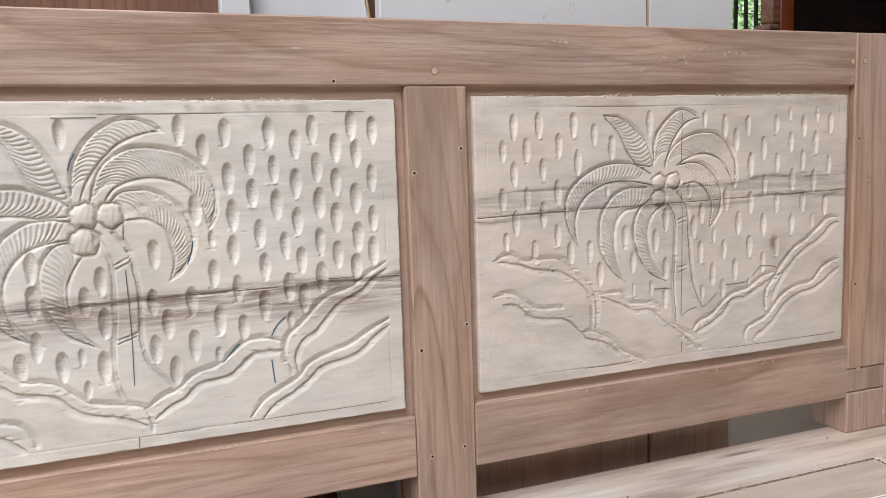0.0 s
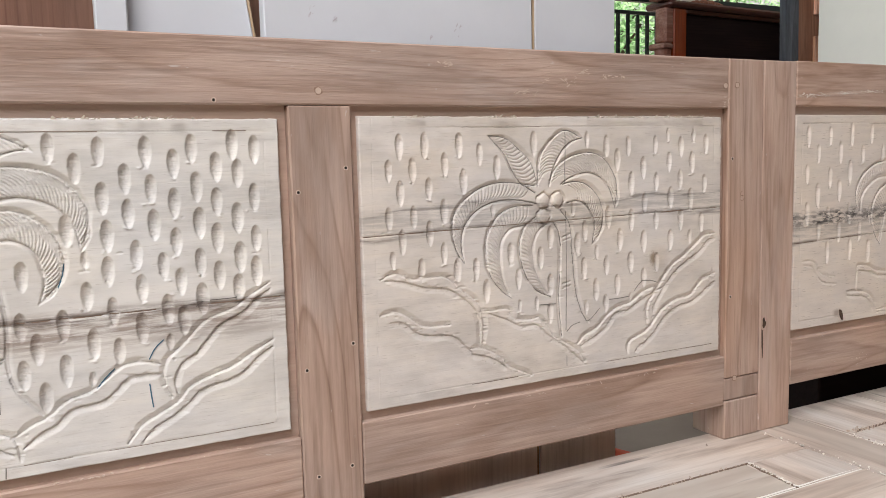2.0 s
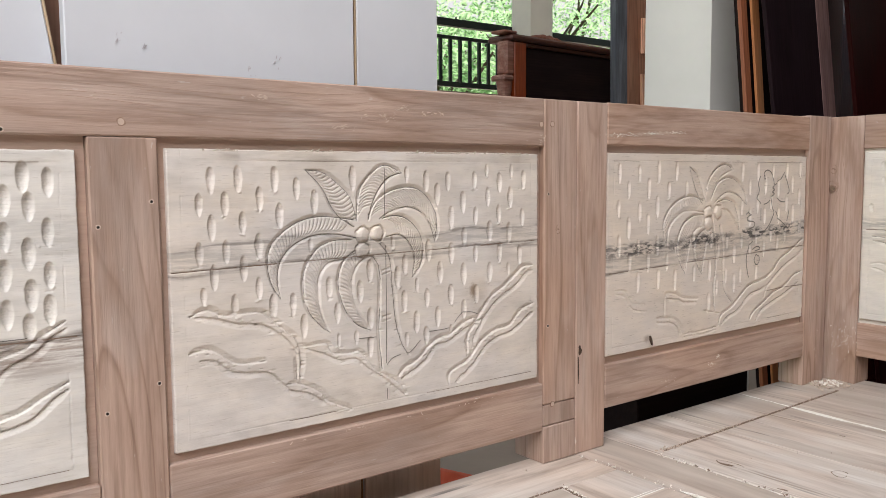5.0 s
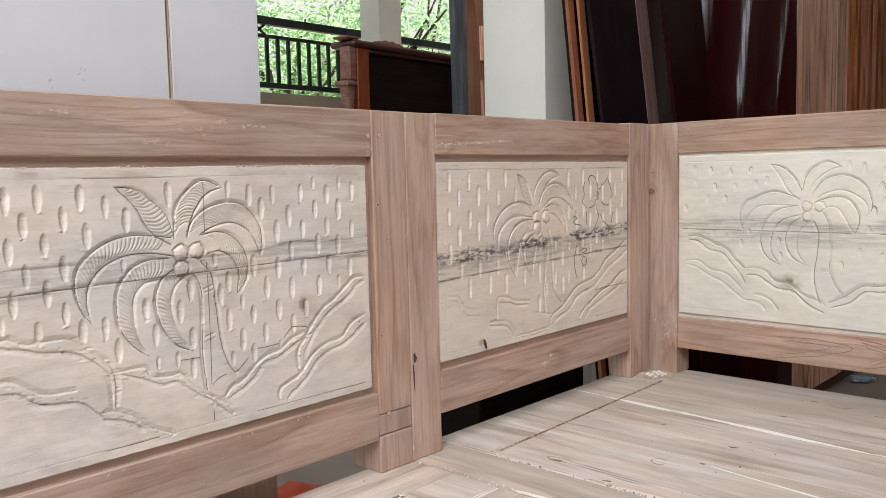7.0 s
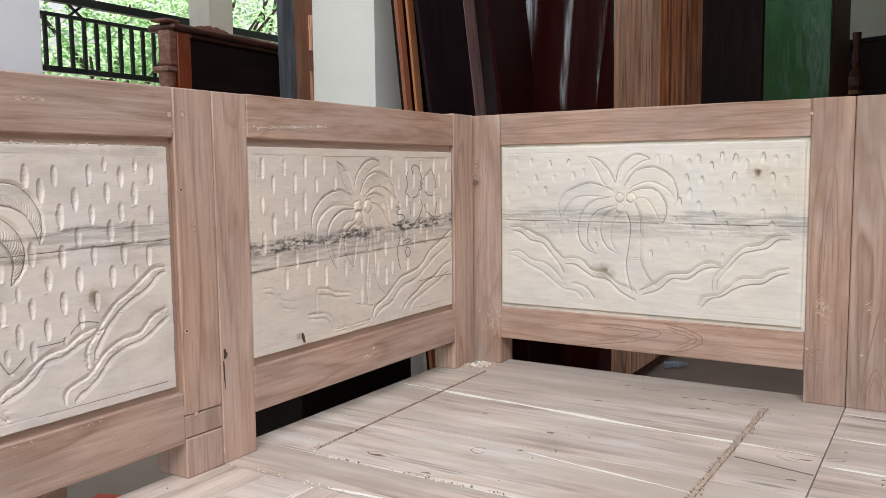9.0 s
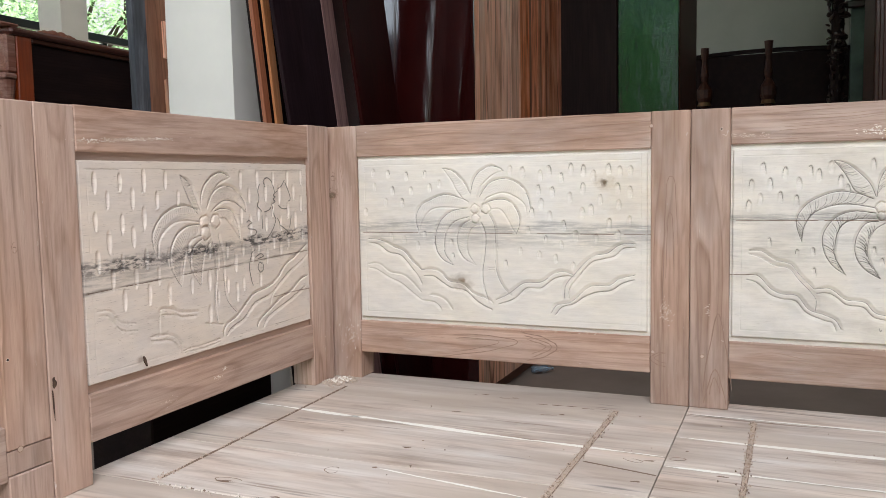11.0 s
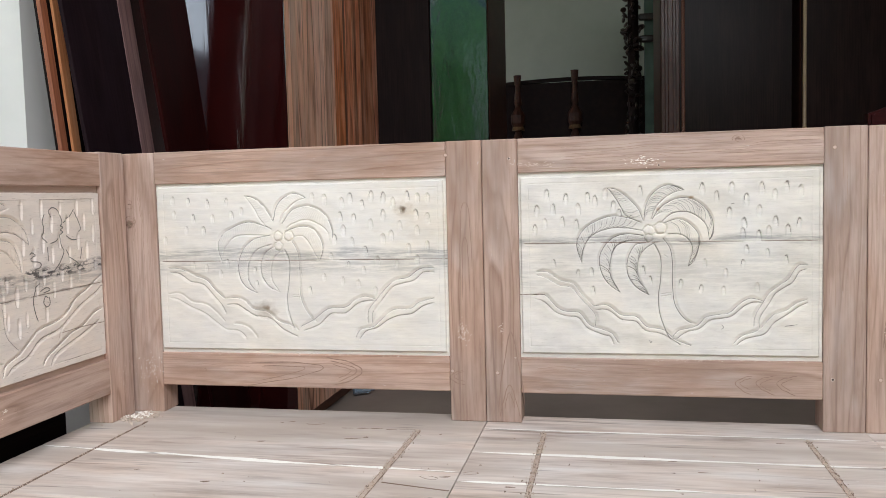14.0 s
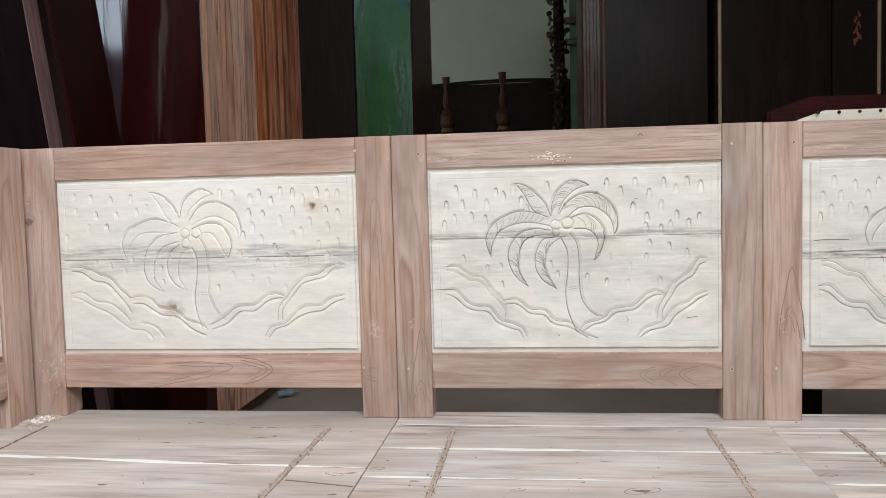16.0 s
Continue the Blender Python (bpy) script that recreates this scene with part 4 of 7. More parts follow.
def palm_two(c):
    c.frond([(228, 244), (220, 269), (204, 285), (184, 298), (162, 301)], [(224, 235), (204, 248), (193, 263), (182, 282), (162, 301)])
    c.frond([(228, 242), (232, 274), (243, 290), (257, 302), (271, 306), (292, 297)], [(244, 244), (251, 264), (261, 280), (274, 292), (292, 297)])
    c.frond([(244, 242), (252, 260), (270, 273), (292, 279), (314, 278), (331, 267), (343, 248), (345, 230), (341, 211)], [(260, 243), (275, 251), (300, 256), (322, 248), (335, 232), (341, 211)])
    c.frond([(263, 243), (282, 246), (302, 240), (318, 224), (324, 203), (319, 183), (306, 170)], [(269, 221), (287, 223), (302, 213), (311, 194), (306, 170)])
    c.frond([(224, 243), (189, 248), (162, 246), (137, 235), (120, 218), (115, 200), (119, 177), (129, 160)], [(227, 222), (196, 228), (169, 227), (146, 218), (131, 202), (126, 183), (129, 160)])
    c.frond([(220, 220), (196, 220), (175, 211), (160, 190), (158, 165), (164, 142), (178, 124), (190, 115)], [(230, 206), (208, 198), (190, 195), (178, 181), (176, 157), (181, 134), (190, 115)])
    c.frond([(227, 208), (211, 197), (203, 178), (205, 155), (214, 134), (228, 119), (245, 111)], [(246, 199), (230, 192), (221, 176), (222, 152), (231, 131), (245, 111)])
    c.nut(236, 225, 9.5)
    c.nut(256, 226, 9.5)
    c.nut(236, 207, 9.5)
    c.trunk([(250, 199), (259, 180), (259, 142), (257, 102), (261, 61)], [(260, 213), (273, 196), (277, 161), (281, 120), (289, 91), (299, 75)])
    c.line([(262, 181), (273, 184)], 2.2, 1.5)
    c.line([(262, 176), (273, 179)], 2.2, 1.5)
    c.line([(262, 125), (273, 127)], 2.2, 1.5)
    c.line([(262, 119), (273, 122)], 2.2, 1.5)
    c.hill([(27, 151), (46, 156), (64, 148), (104, 147), (127, 129), (145, 114), (152, 94), (150, 61)], [(33, 149), (54, 146), (78, 138), (107, 133), (134, 115), (147, 94), (147, 65)])
    c.hill([(25, 112), (45, 114), (57, 108), (77, 95), (108, 93)], [(36, 103), (53, 101), (73, 86), (111, 80), (126, 68), (136, 58)])
    c.hill([(135, 63), (155, 59), (177, 46), (186, 35), (217, 20)], [(136, 56), (162, 48), (181, 35)])
    c.hill([(151, 103), (171, 103), (186, 102), (193, 91), (216, 87), (229, 87), (242, 74), (253, 60), (282, 43), (295, 25)], [(159, 100), (186, 89), (201, 81), (225, 79), (241, 65), (261, 52), (280, 36), (293, 24)], 0.8)
    c.hill([(284, 49), (295, 58), (313, 65), (330, 79), (348, 88), (366, 91), (389, 104), (413, 108)], [(289, 46), (308, 54), (326, 65), (341, 80), (362, 83), (389, 96), (415, 104)])
    c.hill([(394, 53), (394, 83), (406, 100), (423, 121), (437, 134), (456, 144), (476, 158), (491, 168), (508, 170)], [(400, 56), (404, 82), (418, 103), (437, 123), (456, 135), (479, 146), (497, 162), (508, 163)])
    c.hill([(362, 28), (366, 42), (394, 53), (418, 76), (442, 87), (467, 91), (486, 108), (509, 117)], [(374, 27), (380, 33), (400, 45), (423, 68), (447, 79), (472, 84), (498, 100), (509, 105)])
    c.drops([(53, 290), (83, 291), (125, 291), (151, 280), (173, 265), (40, 265), (68, 265), (107, 270), (53, 241), (87, 245), (130, 251), (39, 214), (68, 215), (105, 219), (87, 196), (54, 189), (76, 157), (104, 173), (120, 152), (144, 152), (190, 166), (200, 136), (157, 126), (223, 291)])
    c.drops([(328, 286), (345, 270), (362, 286), (405, 287), (448, 284), (491, 287), (386, 259), (428, 265), (467, 264), (367, 241), (407, 241), (447, 243), (489, 236), (388, 215), (431, 220), (465, 217), (331, 201), (367, 195), (407, 193), (448, 192), (484, 186), (349, 172), (387, 167), (431, 166)])
    c.drops([(295, 186), (284, 171), (366, 142), (408, 139), (328, 142), (294, 141), (245, 182), (231, 158), (245, 125), (345, 116), (312, 113), (387, 121), (327, 94), (244, 91)])
    c.drops([(42, 170), (201, 104), (225, 105), (167, 216), (299, 295), (426, 299), (469, 298), (464, 168), (313, 159), (366, 96), (297, 92), (278, 214)], 0.68)
    c.ink([(267, 306), (266, 244)], 'pencil')
    c.ink([(267, 211), (267, 140), (266, 68)], 'pencil')
    c.ink([(267, 37), (267, 24)], 'pencil')
    c.ink([(331, 99), (349, 99), (364, 100)], 'pencil')
    c.ink([(371, 106), (382, 116), (396, 117), (410, 113)], 'pencil')
    c.ink([(267, 66), (275, 73), (287, 76)], 'pencil')
    c.ink([(299, 75), (307, 81), (317, 90)], 'pencil')
    c.ink([(204, 245), (215, 242)], 'pencil')
    c.ink([(228, 103), (252, 102)], 'pencil')


def palm_three(c):
    c.frond([(247, 239), (237, 260), (223, 284), (201, 297)], [(239, 235), (226, 251), (212, 275), (201, 297)])
    c.frond([(247, 251), (253, 269), (266, 285), (285, 297), (306, 300), (324, 292)], [(261, 241), (270, 260), (284, 276), (301, 286), (324, 292)])
    c.frond([(264, 245), (278, 266), (301, 277), (327, 276), (347, 265), (361, 251), (366, 231)], [(272, 236), (288, 247), (310, 254), (338, 249), (366, 231)])
    c.frond([(280, 237), (304, 241), (329, 234), (342, 211), (345, 187)], [(288, 225), (309, 224), (329, 208), (345, 187)])
    c.frond([(241, 241), (216, 248), (190, 247), (164, 237), (147, 222), (138, 205), (140, 185), (148, 171)], [(242, 222), (211, 226), (186, 224), (163, 212), (150, 195), (148, 171)])
    c.frond([(245, 218), (215, 216), (191, 204), (177, 184), (175, 162), (183, 140), (195, 123)], [(250, 200), (224, 195), (209, 178), (201, 155), (195, 123)])
    c.frond([(250, 194), (232, 185), (220, 167), (223, 144), (240, 119)], [(270, 188), (254, 174), (246, 151), (240, 119)])
    c.nut(256, 220, 11.5)
    c.nut(283, 221, 11.5)
    c.nut(258, 203, 11.5)
    c.trunk([(271, 195), (278, 168), (280, 129), (275, 90), (279, 52)], [(288, 198), (297, 166), (299, 127), (302, 95), (313, 77), (330, 62)])
    c.line([(278, 121), (299, 121)], 2.2, 1.5)
    c.hill([(291, 26), (300, 43), (333, 56), (361, 75), (383, 87), (429, 95), (456, 107), (481, 128), (514, 141), (555, 162)], [(300, 27), (317, 39), (348, 48), (383, 71), (428, 80), (464, 99), (495, 116), (533, 130), (557, 143)])
    c.hill([(386, 26), (399, 39), (428, 52), (463, 68), (494, 75), (528, 93), (554, 100)], [(404, 22), (418, 38), (455, 51), (494, 62), (543, 80)])
    c.hill([(145, 88), (148, 94), (171, 91), (191, 83), (230, 78)], [(147, 86), (178, 82), (194, 76), (226, 73)], 0.8)
    c.hill([(122, 57), (163, 52), (182, 41), (192, 22)], [(124, 50), (162, 45), (178, 35), (185, 24)], 0.75)
    c.hill([(23, 110), (49, 106), (65, 88), (94, 82)], [(27, 103), (45, 100), (65, 78), (97, 71)], 0.5)
    c.hill([(192, 22), (242, 22), (281, 24)], [(192, 19), (244, 17), (281, 20)], 0.45)
    c.line([(143, 85), (143, 55)], 3.0, 2.0)
    c.line([(428, 57), (436, 77), (464, 99)], 3.0, 2.0)
    c.line([(247, 57), (292, 47)], 3.0, 2.0)
    c.ink([(426, 275), (417, 284), (426, 291), (438, 288), (446, 279), (451, 264), (446, 259), (453, 256), (446, 252), (452, 248), (446, 244), (446, 238), (447, 224), (452, 213), (439, 194), (423, 182), (413, 176)], 'heavy')
    c.ink([(406, 280), (400, 268), (403, 257), (401, 242), (410, 231)], 'heavy')
    c.ink([(418, 230), (432, 233), (441, 240)], 'heavy')
    c.ink([(454, 264), (471, 274), (484, 287)], 'heavy')
    c.ink([(461, 241), (474, 234), (489, 233)], 'heavy')
    c.ink([(485, 283), (498, 262), (501, 251), (495, 247)], 'heavy')
    c.ink([(458, 217), (469, 203), (489, 191), (502, 183)], 'heavy')
    c.ink([(503, 219), (500, 208), (496, 197)], 'heavy')
    c.ink([(410, 224), (411, 200)], 'heavy')
    c.ink([(365, 214), (373, 218), (381, 213), (375, 209), (368, 208), (370, 203), (384, 201), (392, 197), (388, 191), (376, 188), (383, 181)], 'heavy')
    c.ink([(387, 166), (373, 152), (368, 135), (372, 114), (377, 102)], 'heavy')
    c.ink([(386, 151), (402, 156), (410, 151), (394, 148)], 'heavy')
    c.ink([(405, 138), (398, 141), (393, 131), (401, 123), (409, 129), (407, 140)], 'heavy')


def palm_four(c):
    c.frond([(245, 257), (233, 277), (220, 292), (205, 303), (188, 307)], [(241, 241), (230, 248), (216, 265), (206, 284), (188, 307)])
    c.frond([(246, 259), (251, 281), (261, 296), (276, 305), (292, 309), (313, 300)], [(258, 250), (265, 270), (280, 285), (295, 295), (313, 300)])
    c.frond([(263, 251), (284, 277), (315, 285), (344, 273), (360, 250), (364, 227), (358, 214)], [(273, 243), (283, 251), (311, 259), (337, 250), (354, 235), (358, 214)])
    c.frond([(269, 237), (294, 245), (319, 244), (337, 227), (344, 204), (337, 180)], [(276, 225), (304, 228), (320, 209), (328, 193), (337, 180)])
    c.frond([(234, 246), (194, 256), (159, 245), (137, 230), (129, 208), (138, 176)], [(238, 229), (205, 231), (170, 230), (150, 216), (138, 195), (138, 176)])
    c.frond([(238, 230), (207, 224), (184, 207), (171, 179), (172, 151), (185, 130), (208, 119)], [(242, 213), (214, 205), (197, 189), (190, 168), (191, 141), (208, 119)])
    c.frond([(248, 209), (228, 197), (217, 175), (220, 149), (234, 130), (255, 120)], [(265, 201), (245, 188), (237, 165), (239, 141), (255, 120)])
    c.nut(254, 228, 9)
    c.nut(276, 228, 9.5)
    c.nut(255, 209, 9)
    c.trunk([(268, 201), (276, 178), (274, 141), (269, 109), (272, 78), (281, 50)], [(282, 219), (294, 193), (295, 141), (297, 109), (308, 83), (323, 65)])
    c.line([(281, 115), (293, 115)], 2.2, 1.5)
    c.line([(281, 111), (293, 111)], 2.2, 1.5)
    c.hill([(22, 168), (48, 166), (77, 153), (102, 144), (119, 125), (139, 108)], [(24, 160), (45, 157), (67, 142), (94, 136), (115, 115), (132, 95), (140, 80)])
    c.hill([(139, 108), (165, 109), (182, 102), (199, 87), (227, 82), (250, 64), (276, 56), (289, 47)], [(144, 96), (165, 96), (183, 85), (203, 74), (232, 70), (259, 48), (286, 35)])
    c.hill([(20, 116), (45, 117), (69, 101), (98, 96), (118, 82), (137, 63)], [(22, 109), (40, 106), (65, 92), (95, 79), (117, 63), (139, 47)], 0.75)
    c.hill([(157, 58), (177, 55), (191, 47), (203, 32)], [(139, 47), (167, 44), (181, 31)], 0.9)
    c.hill([(295, 54), (321, 67), (351, 88), (384, 91), (407, 106), (426, 112), (447, 106)], [(301, 46), (332, 58), (356, 79), (384, 80), (409, 98), (430, 104), (447, 103)])
    c.hill([(429, 62), (431, 86), (447, 106), (468, 130), (487, 143), (509, 148), (527, 161), (543, 166), (558, 165)], [(438, 62), (439, 81), (458, 106), (479, 130), (500, 137), (522, 143), (538, 157), (558, 158)])
    c.hill([(404, 34), (415, 49), (440, 55), (461, 73), (480, 87), (512, 89), (529, 101), (557, 109)], [(412, 31), (425, 46), (447, 53), (467, 67), (489, 76), (515, 80), (536, 94), (557, 101)])
    c.drops([(37, 298), (70, 296), (110, 291), (150, 294), (181, 275), (39, 271), (79, 263), (120, 262), (160, 268), (64, 240), (100, 239), (18, 220)], 0.85)
    c.drops([(326, 298), (350, 294), (384, 287), (401, 296), (424, 283), (442, 299), (465, 295), (484, 285), (511, 297), (531, 293), (550, 293), (380, 261), (407, 257), (440, 247), (464, 263), (496, 243), (527, 262), (549, 255), (402, 212), (428, 195), (463, 218), (479, 224), (512, 198), (548, 204), (368, 219), (386, 235), (529, 233), (528, 178), (488, 172), (451, 176)])
    c.drops([(424, 160), (394, 170), (360, 186), (382, 140), (413, 134), (345, 147), (446, 121), (316, 121), (169, 154), (205, 161), (133, 154), (148, 175), (208, 134), (104, 165), (75, 172), (297, 154)], 0.8)


def palm_five(c):
    c.frond([(219, 246), (210, 267), (194, 285), (174, 301), (157, 305)], [(212, 244), (190, 255), (182, 268), (172, 286), (157, 305)])
    c.frond([(220, 246), (223, 269), (232, 289), (248, 303), (266, 307), (288, 298)], [(232, 248), (240, 268), (254, 284), (270, 294), (288, 298)])
    c.frond([(234, 248), (248, 268), (274, 283), (298, 283), (320, 270), (334, 249), (336, 227), (330, 211)], [(248, 241), (268, 258), (294, 260), (314, 249), (326, 234), (330, 211)])
    c.frond([(254, 241), (278, 248), (300, 237), (314, 214), (308, 186), (294, 165)], [(260, 222), (282, 221), (296, 211), (302, 194), (294, 165)])
    c.frond([(215, 243), (194, 251), (166, 255), (139, 247), (116, 232), (103, 206), (112, 172)], [(219, 228), (188, 234), (159, 233), (130, 221), (115, 198), (112, 172)])
    c.frond([(219, 220), (188, 223), (162, 213), (144, 187), (145, 159), (158, 135), (178, 120)], [(222, 211), (194, 211), (170, 200), (162, 174), (163, 146), (178, 120)], True)
    c.frond([(224, 207), (205, 203), (192, 179), (192, 151), (206, 129), (228, 115)], [(238, 207), (219, 194), (209, 172), (211, 145), (228, 115)], True)
    c.nut(228, 228, 9.5)
    c.nut(248, 232, 10.5)
    c.nut(228, 215, 7)
    c.trunk([(238, 204), (248, 181), (248, 145), (244, 114), (246, 83), (256, 52), (264, 36)], [(252, 215), (264, 197), (268, 171), (268, 134), (272, 98), (288, 73), (306, 63)])
    c.line([(248, 116), (266, 119)], 2.2, 1.5)
    c.line([(248, 112), (264, 115)], 2.2, 1.5)
    c.line([(254, 185), (260, 181)], 2.2, 1.5)
    c.hill([(31, 157), (51, 156), (72, 142), (96, 135), (111, 116), (132, 95)], [(31, 151), (48, 146), (70, 133), (93, 128), (109, 109), (124, 93), (135, 77), (134, 58)])
    c.hill([(132, 95), (153, 97), (164, 91), (180, 79), (206, 76), (223, 59), (252, 53), (272, 36), (298, 26)], [(135, 88), (153, 89), (166, 82), (180, 71), (204, 68), (221, 52), (246, 47), (262, 39), (280, 27)])
    c.hill([(26, 115), (46, 114), (66, 93), (83, 85), (106, 83), (124, 61), (147, 53), (164, 45), (174, 29)], [(27, 108), (43, 103), (64, 84), (83, 77), (104, 74), (121, 55), (147, 44), (160, 40), (166, 27)])
    c.hill([(268, 41), (278, 52), (298, 57), (312, 63), (324, 76), (347, 81), (363, 84), (383, 102), (399, 109), (419, 104)], [(274, 37), (292, 50), (312, 55), (330, 70), (349, 74), (367, 78), (385, 94), (401, 102), (419, 101)])
    c.hill([(403, 61), (405, 78), (419, 104), (429, 119), (445, 132), (459, 142), (468, 157), (476, 166), (488, 166)], [(412, 59), (413, 76), (429, 102), (438, 117), (454, 129), (466, 137), (476, 154), (486, 159)])
    c.hill([(369, 29), (383, 43), (409, 53), (424, 69), (436, 81), (457, 89), (471, 100), (488, 107)], [(375, 28), (391, 39), (420, 47), (433, 64), (443, 72), (461, 84), (476, 95), (488, 101)])
    c.ink([(350, 63), (353, 58), (349, 55)], 'pencil')
    c.ink([(228, 35), (230, 30), (232, 33)], 'pencil')
    c.ink([(365, 272), (371, 273)], 'pencil')
    c.ink([(234, 283), (240, 285)], 'pencil')
    c.ink([(196, 256), (202, 254)], 'pencil')
    c.ink([(453, 61), (473, 64)], 'pencil')
    c.drops([(51, 291), (85, 284), (123, 286), (154, 292), (214, 296), (33, 264), (62, 266), (106, 265), (136, 280), (168, 270), (47, 242), (78, 244), (103, 238), (178, 255), (342, 284), (367, 297), (391, 277), (416, 296), (437, 285), (456, 298), (478, 289), (412, 257), (438, 238), (476, 235), (387, 236), (363, 254), (458, 223), (427, 221), (385, 219), (411, 215), (318, 297), (29, 230)])
    c.drops([(129, 155), (131, 121), (218, 157), (230, 139), (282, 133), (316, 124), (353, 121), (408, 127), (357, 151), (385, 168), (455, 174), (425, 186), (391, 192), (322, 169), (105, 152), (62, 170)], 0.75)


# ---- the corner sofa ----
SEAT = 0.387
EAST = pose(0, 0, 0, 0, 0, -90)


def on_face(x, y, z):
    return Matrix.Translation((x, y, z)) @ FLAT


def panel(parent, x0, x1, z0, z1, design, mat, step=1.2, bold=1.0, drop=(3.5, 13.0, 2.5, False), rain=None, margin=(10, 8, 7, 10), deep=10.0, front=-0.003, seams=(), seed=1, pencil=0, splits=(), ragged=0.0, leafy=1.0):
    """One carved panel in an opening of a back; leafy: how deep its leaflets are cut; pencil: how strongly its cuts are
    lined with pencil and painted shade.
    """
    wide, high = (x1 - x0) * 1000, (z1 - z0) * 1000
    c = Carver(wide, high, step, bold, drop, seed)
    c.pencil, c.ragged, c.leafy = pencil, ragged, leafy
    design(c)
    if rain:
        c.rain(*rain)
    for a, b in seams:
        line = curve([(0, a), (c.w * 0.3, a + (b - a) * 0.33), (c.w * 0.7, a + (b - a) * 0.7), (c.w, b)], 20)
        c.cut(line, 1.6, 1.8)
        k = 2
        while k < len(line) - 3:
            e = k + int(c.rng.integers(4, 22))
            c.cracks.append((line[k:e + 1], c.rng.uniform(0.3, 0.65)))
            k = e + int(c.rng.integers(0, 7))
    for a, b, v in splits:
        c.cracks.append((curve([(a, v), (a + (b - a) * 0.5, v + 1.5), (b, v + 0.5)]), 0.55))
    inset = margin[0] + 14
    c.scratch([(inset, c.h - margin[3] - 11), (c.w - inset, c.h - margin[3] - 12)], 0.9, 0.9)
    c.scratch([(inset, margin[2] + 12), (c.w - inset, margin[2] + 11)], 0.9, 0.9)
    for x in (inset, c.w - inset):
        y = margin[2] + 12
        while y < c.h - margin[3] - 20:
            dash = c.rng.uniform(8, 40)
            c.scratch([(x, y), (x + c.rng.uniform(-0.5, 0.5), y + dash)], 0.9, 0.9)
            y += dash + c.rng.uniform(2, 9)
    for y in (c.h - margin[3] - 11.5, margin[2] + 11.5):
        x = inset
        while x < c.w - inset - 30:
            dash = c.rng.uniform(12, 110)
            if deep > 8 and c.rng.random() < 0.5:
                c.cracks.append((curve([(x, y), (x + dash / 2, y + c.rng.uniform(-0.4, 0.4)), (min(x + dash, c.w - inset), y)]), c.rng.uniform(0.18, 0.34)))
            x += dash
    c.border(*margin, deep)
    return c.build(parent, mat, on_face(x0, 0, z0), front, BACKING if deep > 8 else None)


def dot(parent, name, x, z, r, mat, proud=0.0004, y=0.0):
    """A nail hole, screw or plug in a back's face."""
    bm = bmesh.new()
    bmesh.ops.create_cone(bm, cap_ends=True, segments=12, radius1=r, radius2=r * 0.85, depth=0.004)
    ob = part(name, bm, mat, parent, "", on_face(x, y + 0.002 - proud, z))
    bm = bmesh.new()
    bmesh.ops.create_cone(bm, cap_ends=True, segments=9, radius1=r * (1.7 if mat is HOLE else 1.16), radius2=r * (1.4 if mat is HOLE else 1.16), depth=0.004)
    for v in bm.verts:
        v.co.x += 0.25 * r * math.sin(40 * x + 3 * v.co.y / r)
    part("rim", bm, FLECK if mat is HOLE else KNOT_RING, ob, "", Matrix.Translation((0, 0, -0.00025)))
    return ob


def blot(parent, name, x, z, rx, rz, seed, turn=0.0, proud=0.0006):
    """An irregular dark hole or split in a back's face."""
    rng = random.Random(seed)
    bm = bmesh.new()
    n = 26
    wobble = [rng.uniform(0.55, 1.2) for _ in range(n)]
    low, top = ([bm.verts.new(((0.5 * wobble[k] + 0.25 * wobble[k - 1] + 0.25 * wobble[(k + 1) % n]) * rx * math.cos(2 * math.pi * k / n),
                               (0.5 * wobble[k] + 0.25 * wobble[k - 1] + 0.25 * wobble[(k + 1) % n]) * rz * math.sin(2 * math.pi * k / n), h)) for k in range(n)] for h in (-0.003, 0.0))
    bm.faces.new(top)
    for k in range(n):
        bm.faces.new((low[k], low[(k + 1) % n], top[(k + 1) % n], top[k]))
    bmesh.ops.recalc_face_normals(bm, faces=bm.faces[:])
    return part(name, bm, DECAY, parent, "", on_face(x, -proud, z) @ Matrix.Rotation(turn, 4, "Z"))


def torn(parent, x0, x1, z, seed, count=40, y=-0.001):
    """Torn fibres that stand up along a panel's upper edge."""
    rng = random.Random(seed)
    spots = [rng.uniform(x0 + 0.02, x1 - 0.02) for _ in range(9)]
    bm = bmesh.new()
    for _ in range(count):
        x, h, lean, w = rng.choice(spots) + rng.gauss(0, 0.012), rng.uniform(0.0008, 0.0022) * rng.choice((0.6, 1, 1, 1.7)), rng.uniform(-0.004, 0.004), rng.uniform(0.0006, 0.0024)
        a = [bm.verts.new((x + d, y, z)) for d in (-w, w)]
        b = [bm.verts.new((x + lean + d * 0.3, y - 0.004, z + h)) for d in (-w, w)]
        c = [bm.verts.new((x + d, y + 0.001, z)) for d in (-w, w)]
        bm.faces.new((a[0], a[1], b[1], b[0]))
        bm.faces.new((c[1], c[0], b[0], b[1]))
    return tagged(part("torn_edge", bm, FIBRE, parent), "", "", "", "stuff")


